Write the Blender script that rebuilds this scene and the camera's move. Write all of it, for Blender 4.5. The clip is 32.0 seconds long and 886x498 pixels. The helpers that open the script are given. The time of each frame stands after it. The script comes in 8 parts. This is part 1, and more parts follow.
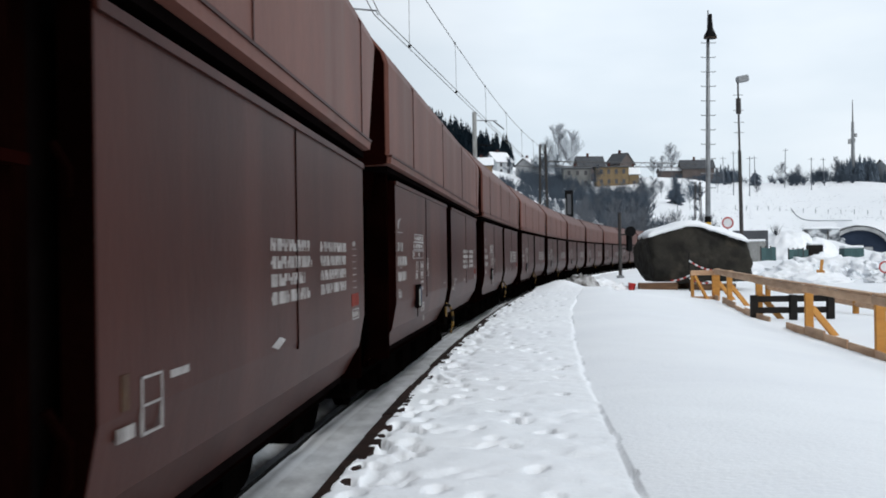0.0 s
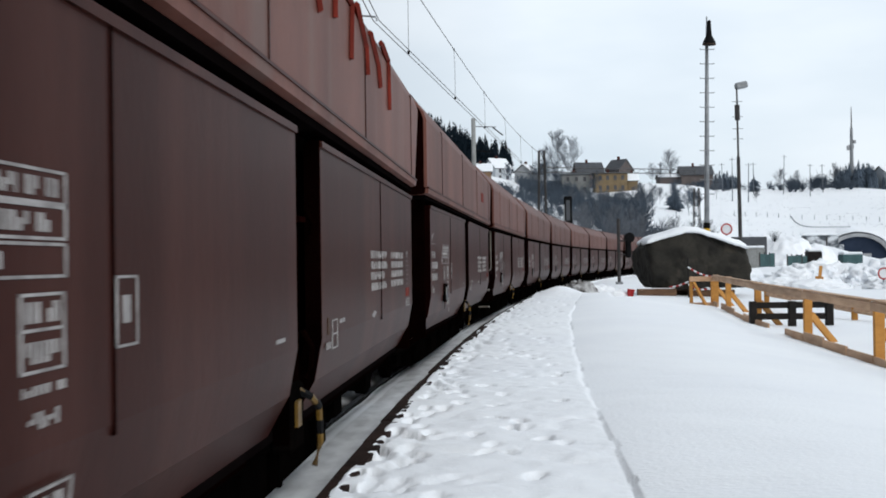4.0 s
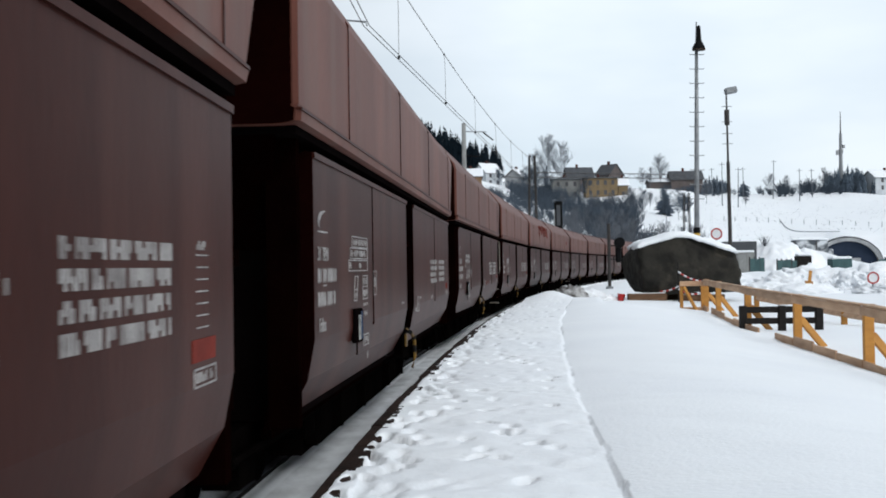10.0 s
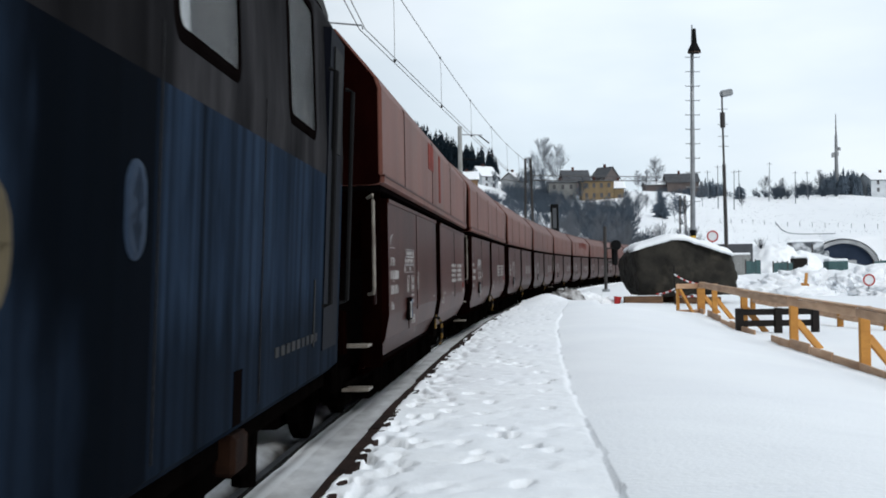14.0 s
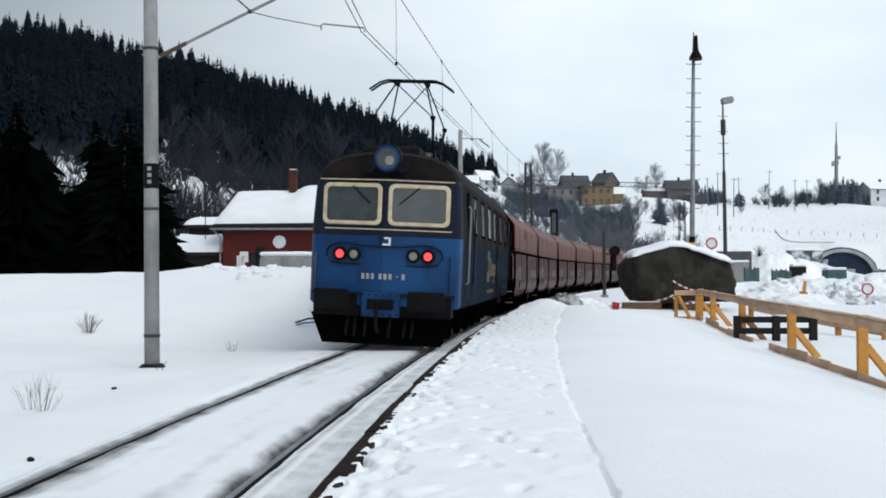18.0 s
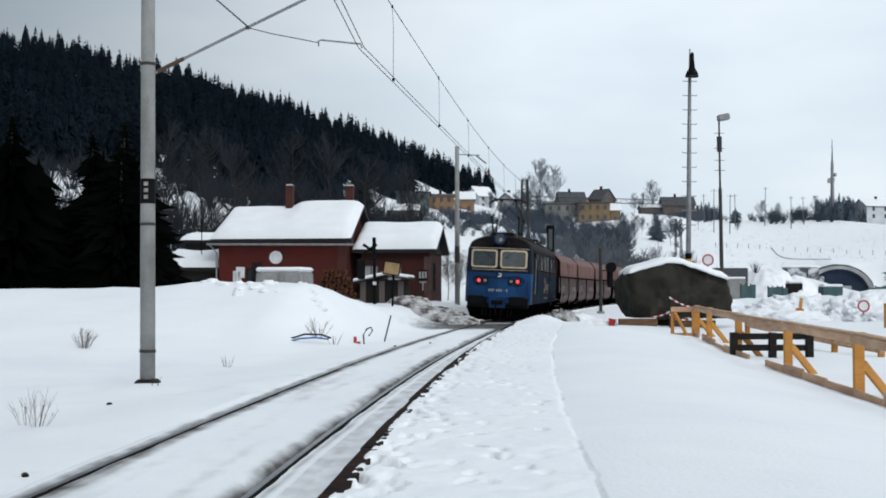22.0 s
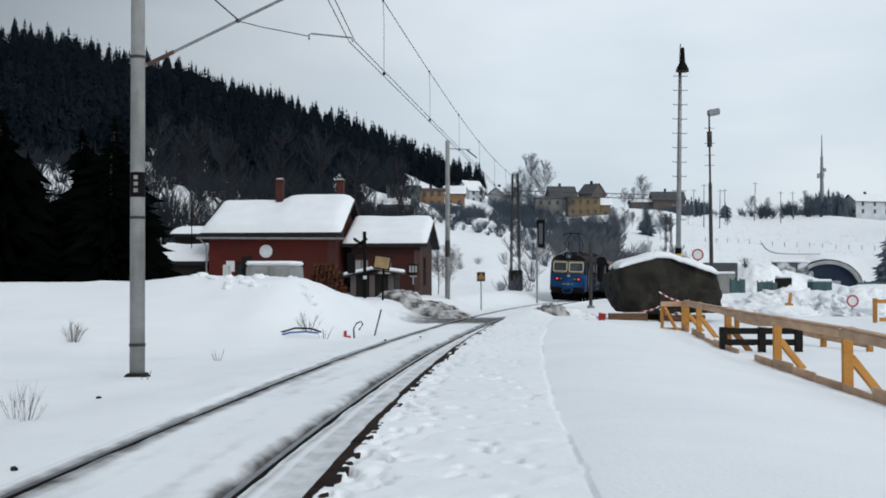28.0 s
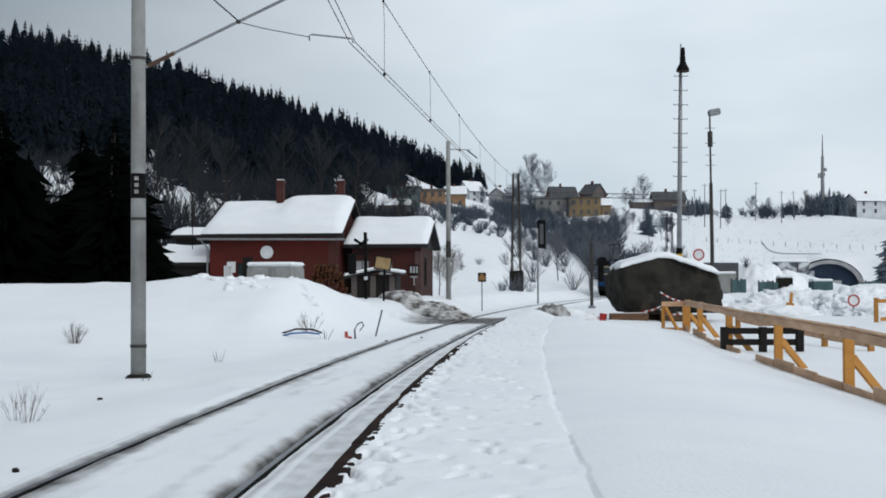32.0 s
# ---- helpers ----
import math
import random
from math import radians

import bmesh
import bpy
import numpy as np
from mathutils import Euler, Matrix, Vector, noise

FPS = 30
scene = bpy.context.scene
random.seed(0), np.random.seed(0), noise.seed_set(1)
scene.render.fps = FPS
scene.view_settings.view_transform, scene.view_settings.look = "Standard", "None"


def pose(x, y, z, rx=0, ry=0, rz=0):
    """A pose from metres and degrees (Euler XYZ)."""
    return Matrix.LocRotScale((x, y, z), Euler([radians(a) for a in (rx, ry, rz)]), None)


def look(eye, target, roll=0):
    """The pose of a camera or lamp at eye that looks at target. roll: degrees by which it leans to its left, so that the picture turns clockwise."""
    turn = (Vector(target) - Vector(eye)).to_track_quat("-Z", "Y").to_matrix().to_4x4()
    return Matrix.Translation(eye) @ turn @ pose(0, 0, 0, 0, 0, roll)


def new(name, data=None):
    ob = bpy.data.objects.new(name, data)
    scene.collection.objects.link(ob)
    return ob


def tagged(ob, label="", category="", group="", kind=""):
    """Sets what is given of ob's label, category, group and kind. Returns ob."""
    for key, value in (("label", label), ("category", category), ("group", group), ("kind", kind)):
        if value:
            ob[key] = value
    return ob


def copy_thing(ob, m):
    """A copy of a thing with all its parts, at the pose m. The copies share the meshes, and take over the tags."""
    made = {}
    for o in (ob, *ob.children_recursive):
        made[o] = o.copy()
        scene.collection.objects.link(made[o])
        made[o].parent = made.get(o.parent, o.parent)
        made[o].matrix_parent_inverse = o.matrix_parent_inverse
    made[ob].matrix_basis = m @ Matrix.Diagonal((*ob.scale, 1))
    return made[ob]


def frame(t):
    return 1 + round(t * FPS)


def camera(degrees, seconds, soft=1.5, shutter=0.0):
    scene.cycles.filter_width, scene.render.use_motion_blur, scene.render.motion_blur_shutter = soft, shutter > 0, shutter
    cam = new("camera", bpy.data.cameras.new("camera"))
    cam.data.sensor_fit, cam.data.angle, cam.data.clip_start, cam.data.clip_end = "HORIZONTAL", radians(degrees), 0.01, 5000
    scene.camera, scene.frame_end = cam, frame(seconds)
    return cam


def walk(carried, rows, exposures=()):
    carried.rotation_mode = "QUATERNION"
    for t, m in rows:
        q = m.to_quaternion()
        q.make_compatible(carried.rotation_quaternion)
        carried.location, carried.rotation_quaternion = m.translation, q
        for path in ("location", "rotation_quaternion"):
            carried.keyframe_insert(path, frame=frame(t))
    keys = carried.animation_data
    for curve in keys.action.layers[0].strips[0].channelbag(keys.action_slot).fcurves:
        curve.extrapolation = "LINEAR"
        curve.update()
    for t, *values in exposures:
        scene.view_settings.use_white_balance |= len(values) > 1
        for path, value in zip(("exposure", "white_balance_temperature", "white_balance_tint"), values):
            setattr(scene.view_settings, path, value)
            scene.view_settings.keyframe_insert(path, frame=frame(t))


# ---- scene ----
CAM_ROWS = [
    (0, 90.322, 0.847, 1.394),
    (0.5, 90.362, 0.846, 1.362),
    (1, 90.398, 0.811, 1.435),
    (1.5, 90.404, 0.689, 1.480),
    (2, 90.378, 0.745, 1.507),
    (2.5, 90.379, 0.760, 1.429),
    (3, 90.442, 0.817, 1.377),
    (3.5, 90.563, 0.809, 1.355),
    (5.5, 90.643, 0.701, 1.179),
    (6, 90.602, 0.661, 1.072),
    (6.5, 90.605, 0.672, 1.115),
    (7, 90.698, 0.714, 1.097),
    (7.5, 90.765, 0.795, 1.119),
    (8, 90.818, 0.693, 1.104),
    (8.5, 90.897, 0.707, 0.988),
    (9, 90.869, 0.735, 0.949),
    (9.5, 90.857, 0.775, 0.833),
    (10, 90.843, 0.861, 0.883),
    (10.5, 90.755, 0.767, 0.910),
    (11, 90.736, 0.723, 0.941),
    (11.5, 90.715, 0.801, 0.806),
    (12, 90.712, 0.865, 0.813),
    (12.5, 90.722, 0.939, 0.707),
    (13, 90.731, 0.868, 0.704),
    (13.5, 90.807, 0.843, 0.671),
    (14, 90.992, 0.998, 0.706),
    (14.5, 91.121, 0.969, 0.751),
    (16.5, 91.332, 0.949, 0.829),
    (17, 91.229, 0.845, 0.661),
    (17.5, 91.138, 0.655, 0.653),
    (18, 91.159, 0.240, 0.645),
    (18.5, 91.234, 0.199, 0.578),
    (19, 91.350, 0.219, 0.511),
    (19.5, 91.452, 0.172, 0.426),
    (20, 91.514, 0.183, 0.335),
    (20.5, 91.602, 0.199, 0.394),
    (21, 91.677, 0.190, 0.317),
    (21.5, 91.798, 0.066, 0.314),
    (22, 91.927, 0.096, 0.471),
    (22.5, 91.972, 0.077, 0.473),
    (23, 92.008, 0.144, 0.399),
    (23.5, 92.029, 0.189, 0.261),
    (24, 92.045, 0.199, 0.172),
    (24.5, 91.962, 0.113, 0.314),
    (25, 91.873, 0.040, 0.232),
    (25.5, 91.746, -0.124, 0.311),
    (27.5, 91.612, -0.058, 0.013),
    (28, 91.647, -0.003, 0.001),
    (28.5, 91.672, 0.092, 0.033),
    (29, 91.682, 0.033, 0.033),
    (29.5, 91.679, -0.020, 0.052),
    (30, 91.676, -0.072, 0.099),
    (30.5, 91.648, -0.088, 0.160),
    (31, 91.634, -0.069, 0.069),
    (31.5, 91.646, 0.041, 0.066),
    (32, 91.674, 0.129, 0.045),
]
cam = camera(40.94, 32.0, soft=1.8, shutter=0.15)
walk(cam, [(t, pose(0, 0, 1.433, rx, ry, rz)) for t, rx, ry, rz in CAM_ROWS],
     exposures=[(0, 0.30, 6400, 9), (16, 0.36, 6350, 8), (19, 0.33, 6350, 8), (21, 0.36, 6350, 8), (22, 0.22, 6350, 8), (25, 0.17, 6350, 8), (28, 0.07, 6350, 8), (32, 0.06, 6350, 8)])

# ---- daylight: overcast winter sky and one very soft sun ----
world = bpy.data.worlds.new("overcast_sky")
scene.world = world
world.use_nodes = True
wn, wl = world.node_tree.nodes, world.node_tree.links
wn.clear()
w_out = wn.new("ShaderNodeOutputWorld")
w_bg = wn.new("ShaderNodeBackground")
w_sky = wn.new("ShaderNodeTexSky")
w_sky.sky_type = "NISHITA"
w_sky.sun_disc = False
w_sky.sun_elevation, w_sky.sun_rotation = radians(32), radians(150)
w_sky.dust_density = 4.0
w_dim = wn.new("ShaderNodeMixRGB")
w_dim.blend_type = "MULTIPLY"
w_dim.inputs[0].default_value = 1.0
w_dim.inputs[2].default_value = (0.10, 0.10, 0.10, 1)
w_tc = wn.new("ShaderNodeTexCoord")
w_map = wn.new("ShaderNodeMapping")
w_map.inputs["Scale"].default_value = (1.0, 1.0, 3.2)
w_noise = wn.new("ShaderNodeTexNoise")
w_noise.inputs["Scale"].default_value = 2.3
w_noise.inputs["Detail"].default_value = 5.0
w_ramp = wn.new("ShaderNodeValToRGB")
w_ramp.color_ramp.elements[0].position = 0.33
w_ramp.color_ramp.elements[0].color = (0.60, 0.68, 0.76, 1)
w_ramp.color_ramp.elements[1].position = 0.66
w_ramp.color_ramp.elements[1].color = (0.82, 0.87, 0.92, 1)
w_mix = wn.new("ShaderNodeMixRGB")
w_mix.inputs[0].default_value = 0.86
wl.new(w_sky.outputs[0], w_dim.inputs[1])
wl.new(w_tc.outputs["Generated"], w_map.inputs["Vector"])
wl.new(w_map.outputs[0], w_noise.inputs["Vector"])
wl.new(w_noise.outputs["Fac"], w_ramp.inputs[0])
wl.new(w_dim.outputs[0], w_mix.inputs[1])
wl.new(w_ramp.outputs[0], w_mix.inputs[2])
w_sep, w_rng, w_shade = wn.new("ShaderNodeSeparateXYZ"), wn.new("ShaderNodeMapRange"), wn.new("ShaderNodeMixRGB")
wl.new(w_tc.outputs["Generated"], w_sep.inputs[0])
wl.new(w_sep.outputs[0], w_rng.inputs["Value"])
w_rng.inputs["From Min"].default_value, w_rng.inputs["From Max"].default_value = -0.42, 0.06
w_rng.inputs["To Min"].default_value, w_rng.inputs["To Max"].default_value = 0.42, 1.0
w_shade.blend_type = "MULTIPLY"
w_shade.inputs[0].default_value = 1.0
wl.new(w_mix.outputs[0], w_shade.inputs[1])
wl.new(w_rng.outputs[0], w_shade.inputs[2])
wl.new(w_shade.outputs[0], w_bg.inputs[0])
wl.new(w_bg.outputs[0], w_out.inputs[0])
w_bg.inputs[1].default_value = 1.0
sun = new("sun", bpy.data.lights.new("sun", "SUN"))
sun.data.energy, sun.data.angle, sun.data.color = 0.72, radians(25), (1.0, 0.97, 0.93)
sun.matrix_world = look((40, -60, 60), (0, 0, 0))


# ---- materials ----
def mat(name, a, b=None, rough=0.8, metal=0.0, scale=3.0, fine=40.0, bump=0.2, stretch=(1, 1, 1),
        contrast=(0.35, 0.65), spec=0.3, per_object=0.0, emit=None, grime=None):
    """Two-scale procedural surface: colour a to b by a broad noise, grain by a fine one; grime adds stains of that colour."""
    m = bpy.data.materials.new(name)
    m.use_nodes = True
    n, l = m.node_tree.nodes, m.node_tree.links
    p = n["Principled BSDF"]
    p.inputs["Roughness"].default_value, p.inputs["Metallic"].default_value = rough, metal
    p.inputs["Specular IOR Level"].default_value = spec
    b = b or tuple(c * 0.75 for c in a)
    tc, mp = n.new("ShaderNodeTexCoord"), n.new("ShaderNodeMapping")
    mp.inputs["Scale"].default_value = stretch
    l.new(tc.outputs["Object"], mp.inputs["Vector"])
    big, small = n.new("ShaderNodeTexNoise"), n.new("ShaderNodeTexNoise")
    big.inputs["Scale"].default_value, big.inputs["Detail"].default_value = scale, 6
    small.inputs["Scale"].default_value, small.inputs["Detail"].default_value = fine, 4
    info = n.new("ShaderNodeObjectInfo")
    off = n.new("ShaderNodeVectorMath")
    off.operation = "MULTIPLY_ADD"
    off.inputs[1].default_value = (37, 37, 37)
    comb = n.new("ShaderNodeCombineXYZ")
    for i in range(3):
        l.new(info.outputs["Random"], comb.inputs[i])
    l.new(comb.outputs[0], off.inputs[0])
    l.new(mp.outputs[0], off.inputs[2])
    l.new(off.outputs[0], big.inputs["Vector"])
    l.new(off.outputs[0], small.inputs["Vector"])
    ramp = n.new("ShaderNodeValToRGB")
    ramp.color_ramp.elements[0].position, ramp.color_ramp.elements[1].position = contrast
    ramp.color_ramp.elements[0].color, ramp.color_ramp.elements[1].color = (*a, 1), (*b, 1)
    l.new(big.outputs["Fac"], ramp.inputs[0])
    mul = n.new("ShaderNodeMixRGB")
    mul.blend_type = "OVERLAY"
    mul.inputs[0].default_value = 0.28
    l.new(ramp.outputs[0], mul.inputs[1])
    l.new(small.outputs["Fac"], mul.inputs[2])
    col = mul.outputs[0]
    if grime:
        g, gr, gm = n.new("ShaderNodeTexNoise"), n.new("ShaderNodeValToRGB"), n.new("ShaderNodeMixRGB")
        gmap = n.new("ShaderNodeMapping")
        gmap.inputs["Scale"].default_value = grime[1]
        l.new(off.outputs[0], gmap.inputs["Vector"])
        l.new(gmap.outputs[0], g.inputs["Vector"])
        g.inputs["Scale"].default_value, g.inputs["Detail"].default_value = 1.0, 5
        gr.color_ramp.elements[0].position, gr.color_ramp.elements[1].position = grime[2]
        l.new(g.outputs["Fac"], gr.inputs[0])
        l.new(gr.outputs[0], gm.inputs[0])
        l.new(col, gm.inputs[1])
        gm.inputs[2].default_value = (*grime[0], 1)
        col = gm.outputs[0]
    if per_object:
        hsv, mr = n.new("ShaderNodeHueSaturation"), n.new("ShaderNodeMapRange")
        mr.inputs["To Min"].default_value, mr.inputs["To Max"].default_value = 1 - per_object, 1 + per_object
        l.new(info.outputs["Random"], mr.inputs["Value"])
        l.new(mr.outputs[0], hsv.inputs["Value"])
        l.new(col, hsv.inputs["Color"])
        col = hsv.outputs[0]
    l.new(col, p.inputs["Base Color"])
    if bump:
        bn = n.new("ShaderNodeBump")
        bn.inputs["Strength"].default_value, bn.inputs["Distance"].default_value = bump, 0.02
        l.new(small.outputs["Fac"], bn.inputs["Height"])
        l.new(bn.outputs[0], p.inputs["Normal"])
    if emit:
        p.inputs["Emission Color"].default_value, p.inputs["Emission Strength"].default_value = (*emit[0], 1), emit[1]
    return m


def ground_material():
    """Snow; the sheet's own value mixes in dark grey for slush, ballast and painted shade."""
    m = mat("snow_ground", (0.91, 0.93, 0.95), (0.87, 0.89, 0.92), rough=0.65, scale=0.35, fine=24, bump=0.28, spec=0.2)
    n, l = m.node_tree.nodes, m.node_tree.links
    p = n["Principled BSDF"]
    src = p.inputs["Base Color"].links[0].from_socket
    at = n.new("ShaderNodeAttribute")
    at.attribute_name = "dirt"
    nz = n.new("ShaderNodeTexNoise")
    nz.inputs["Scale"].default_value, nz.inputs["Detail"].default_value = 5.0, 8
    tc, along = n.new("ShaderNodeTexCoord"), n.new("ShaderNodeMapping")
    along.inputs["Scale"].default_value = (0.9, 0.45, 1.0)
    l.new(tc.outputs["Object"], along.inputs["Vector"])
    l.new(along.outputs[0], nz.inputs["Vector"])
    mm = n.new("ShaderNodeMath")
    mm.operation = "MULTIPLY_ADD"
    l.new(nz.outputs["Fac"], mm.inputs[0])
    mm.inputs[1].default_value = 1.1
    sub = n.new("ShaderNodeMath")
    sub.operation = "SUBTRACT"
    l.new(at.outputs["Fac"], sub.inputs[0])
    sub.inputs[1].default_value = 0.55
    l.new(sub.outputs[0], mm.inputs[2])
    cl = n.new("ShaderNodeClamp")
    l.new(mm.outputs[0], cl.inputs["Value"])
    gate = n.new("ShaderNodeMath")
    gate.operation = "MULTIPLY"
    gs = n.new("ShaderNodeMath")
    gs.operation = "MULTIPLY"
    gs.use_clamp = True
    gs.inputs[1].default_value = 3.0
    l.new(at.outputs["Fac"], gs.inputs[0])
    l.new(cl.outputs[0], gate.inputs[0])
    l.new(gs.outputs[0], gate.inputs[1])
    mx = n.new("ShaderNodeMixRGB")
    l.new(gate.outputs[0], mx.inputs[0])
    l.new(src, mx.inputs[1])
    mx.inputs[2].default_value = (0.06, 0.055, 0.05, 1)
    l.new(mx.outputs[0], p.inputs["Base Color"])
    return m


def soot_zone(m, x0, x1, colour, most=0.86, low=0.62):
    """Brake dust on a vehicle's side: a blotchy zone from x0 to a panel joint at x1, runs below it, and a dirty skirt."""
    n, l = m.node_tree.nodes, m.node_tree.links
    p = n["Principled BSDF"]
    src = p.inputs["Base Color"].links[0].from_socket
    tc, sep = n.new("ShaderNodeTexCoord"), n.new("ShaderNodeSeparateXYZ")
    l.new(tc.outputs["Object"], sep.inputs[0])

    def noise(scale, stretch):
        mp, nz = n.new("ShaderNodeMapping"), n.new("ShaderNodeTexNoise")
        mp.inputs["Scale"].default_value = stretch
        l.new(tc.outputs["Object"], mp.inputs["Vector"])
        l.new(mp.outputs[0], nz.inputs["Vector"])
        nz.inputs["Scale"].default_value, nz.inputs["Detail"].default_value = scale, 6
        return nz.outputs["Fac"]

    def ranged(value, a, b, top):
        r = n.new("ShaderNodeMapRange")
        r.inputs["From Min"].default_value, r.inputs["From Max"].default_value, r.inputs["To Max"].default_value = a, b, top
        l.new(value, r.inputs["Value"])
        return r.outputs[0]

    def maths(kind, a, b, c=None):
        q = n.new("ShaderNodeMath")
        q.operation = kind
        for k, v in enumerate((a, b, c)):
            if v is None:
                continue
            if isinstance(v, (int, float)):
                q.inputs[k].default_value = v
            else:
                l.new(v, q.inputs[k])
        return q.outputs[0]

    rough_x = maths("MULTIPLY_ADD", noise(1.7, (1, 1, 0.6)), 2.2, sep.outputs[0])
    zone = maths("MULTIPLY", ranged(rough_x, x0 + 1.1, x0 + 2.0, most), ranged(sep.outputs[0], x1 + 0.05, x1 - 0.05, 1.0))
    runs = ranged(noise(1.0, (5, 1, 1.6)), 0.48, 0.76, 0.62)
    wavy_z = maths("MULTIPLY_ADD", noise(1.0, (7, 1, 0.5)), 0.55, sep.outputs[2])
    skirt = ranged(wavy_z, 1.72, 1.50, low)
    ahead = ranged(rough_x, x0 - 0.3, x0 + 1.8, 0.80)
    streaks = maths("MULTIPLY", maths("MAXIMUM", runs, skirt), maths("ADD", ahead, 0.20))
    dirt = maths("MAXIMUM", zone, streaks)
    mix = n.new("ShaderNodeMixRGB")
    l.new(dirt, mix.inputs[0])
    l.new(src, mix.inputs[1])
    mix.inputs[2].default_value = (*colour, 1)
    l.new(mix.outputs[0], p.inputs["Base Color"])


M_GROUND = ground_material()
M_SNOW = mat("fresh_snow", (0.90, 0.92, 0.945), (0.85, 0.875, 0.91), rough=0.65, scale=1.2, fine=14, bump=0.3, spec=0.2)
M_SLUSH = mat("dirty_snow", (0.60, 0.605, 0.61), (0.075, 0.066, 0.060), rough=0.8, scale=2.2, fine=18, bump=0.5, contrast=(0.40, 0.62))
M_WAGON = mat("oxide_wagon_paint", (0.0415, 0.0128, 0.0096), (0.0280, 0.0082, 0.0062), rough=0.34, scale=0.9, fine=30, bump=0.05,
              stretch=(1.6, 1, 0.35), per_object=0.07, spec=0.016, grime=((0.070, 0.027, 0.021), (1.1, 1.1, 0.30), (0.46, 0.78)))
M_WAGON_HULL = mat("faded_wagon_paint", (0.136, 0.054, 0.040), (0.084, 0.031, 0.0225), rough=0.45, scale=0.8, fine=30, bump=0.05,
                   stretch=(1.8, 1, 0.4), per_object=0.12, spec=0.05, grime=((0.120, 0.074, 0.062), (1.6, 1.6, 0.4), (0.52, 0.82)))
# Gap shade is put into these two near-black reds
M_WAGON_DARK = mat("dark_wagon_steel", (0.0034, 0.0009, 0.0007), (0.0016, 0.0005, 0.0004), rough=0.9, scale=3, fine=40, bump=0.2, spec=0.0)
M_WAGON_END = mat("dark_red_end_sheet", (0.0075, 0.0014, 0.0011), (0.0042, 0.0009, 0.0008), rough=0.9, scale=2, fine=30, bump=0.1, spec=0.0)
# Blacker than grime alone: the shade underneath is put into it
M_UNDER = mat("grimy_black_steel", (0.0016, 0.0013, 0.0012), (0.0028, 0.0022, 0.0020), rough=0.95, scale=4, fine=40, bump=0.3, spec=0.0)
# Shade in recesses painted as near-black; seals and a frame share it
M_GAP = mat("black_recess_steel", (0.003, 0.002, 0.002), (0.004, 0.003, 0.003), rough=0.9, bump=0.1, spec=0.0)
M_MARK = mat("white_stencil_paint", (0.34, 0.325, 0.315), (0.17, 0.155, 0.15), rough=0.6, scale=8, fine=60, bump=0)
M_CREAM = mat("cream_paint", (0.58, 0.49, 0.35), (0.42, 0.34, 0.22), rough=0.5, scale=6, fine=40, bump=0.05)
M_WHITE_RAIL = mat("worn_white_rail_paint", (0.21, 0.19, 0.16), (0.11, 0.09, 0.075), rough=0.5, scale=6, fine=40)
M_YELLOW = mat("yellow_handle_paint", (0.17, 0.095, 0.012), (0.07, 0.038, 0.008), rough=0.5, scale=8)
M_OLD_YELLOW = mat("faded_yellow_stencil", (0.050, 0.024, 0.009), (0.034, 0.014, 0.007), rough=0.6, scale=8, spec=0.1)
M_RED_PATCH = mat("red_primer_patch", (0.18, 0.024, 0.015), (0.11, 0.017, 0.011), spec=0.06, rough=0.7, scale=5)
M_RED_DARK = mat("dull_red_paint", (0.012, 0.0016, 0.0011), (0.007, 0.0010, 0.0008), rough=0.7, scale=5, spec=0.1)
M_CARD_BLUE = mat("blue_printed_notice", (0.006, 0.030, 0.085), (0.012, 0.012, 0.018), rough=0.6, scale=9, contrast=(0.45, 0.55), spec=0.05)
M_CARD_PALE = mat("pale_printed_notice", (0.30, 0.30, 0.28), (0.10, 0.10, 0.10), rough=0.6, scale=14, contrast=(0.5, 0.62), spec=0.05)
M_BLUE = mat("grimy_blue_loco_paint", (0.006, 0.054, 0.165), (0.003, 0.029, 0.094), rough=0.42, scale=1.0, fine=25, bump=0.04,
             grime=((0.006, 0.016, 0.036), (1.6, 1.6, 0.5), (0.52, 0.80)), spec=0.2)
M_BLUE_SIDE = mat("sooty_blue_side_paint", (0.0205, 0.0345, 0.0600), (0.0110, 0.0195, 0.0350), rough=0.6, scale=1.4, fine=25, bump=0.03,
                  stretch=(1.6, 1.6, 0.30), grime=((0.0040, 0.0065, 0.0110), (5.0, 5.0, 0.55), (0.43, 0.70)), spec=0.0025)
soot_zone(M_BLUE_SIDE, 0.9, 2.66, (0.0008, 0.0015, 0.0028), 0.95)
M_NAVY = mat("dark_navy_loco_paint", (0.0045, 0.0075, 0.020), (0.008, 0.012, 0.026), rough=0.6, scale=1.2, fine=25, bump=0.04,
             stretch=(1.5, 1.5, 0.4), spec=0.15)
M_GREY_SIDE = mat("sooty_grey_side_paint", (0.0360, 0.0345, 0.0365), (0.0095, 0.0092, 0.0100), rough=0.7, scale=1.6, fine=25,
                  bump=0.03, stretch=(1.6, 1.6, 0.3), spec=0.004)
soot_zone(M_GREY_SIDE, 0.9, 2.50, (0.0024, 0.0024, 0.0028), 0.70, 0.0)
M_OVAL = mat("cleaner_blue_paint", (0.022, 0.035, 0.058), (0.014, 0.023, 0.040), rough=0.6, scale=3, fine=30, bump=0.02, spec=0.03)
M_NAVY_SIDE = mat("flat_navy_side_paint", (0.0026, 0.0034, 0.0065), (0.0042, 0.0052, 0.0088), rough=0.7, scale=1.2, fine=25, bump=0.02, stretch=(1.5, 1.5, 0.4), spec=0.04)
M_GREY_MARK = mat("sooty_pale_stencil", (0.030, 0.030, 0.030), (0.010, 0.011, 0.013), rough=0.7, scale=5, fine=40, bump=0, spec=0.05)
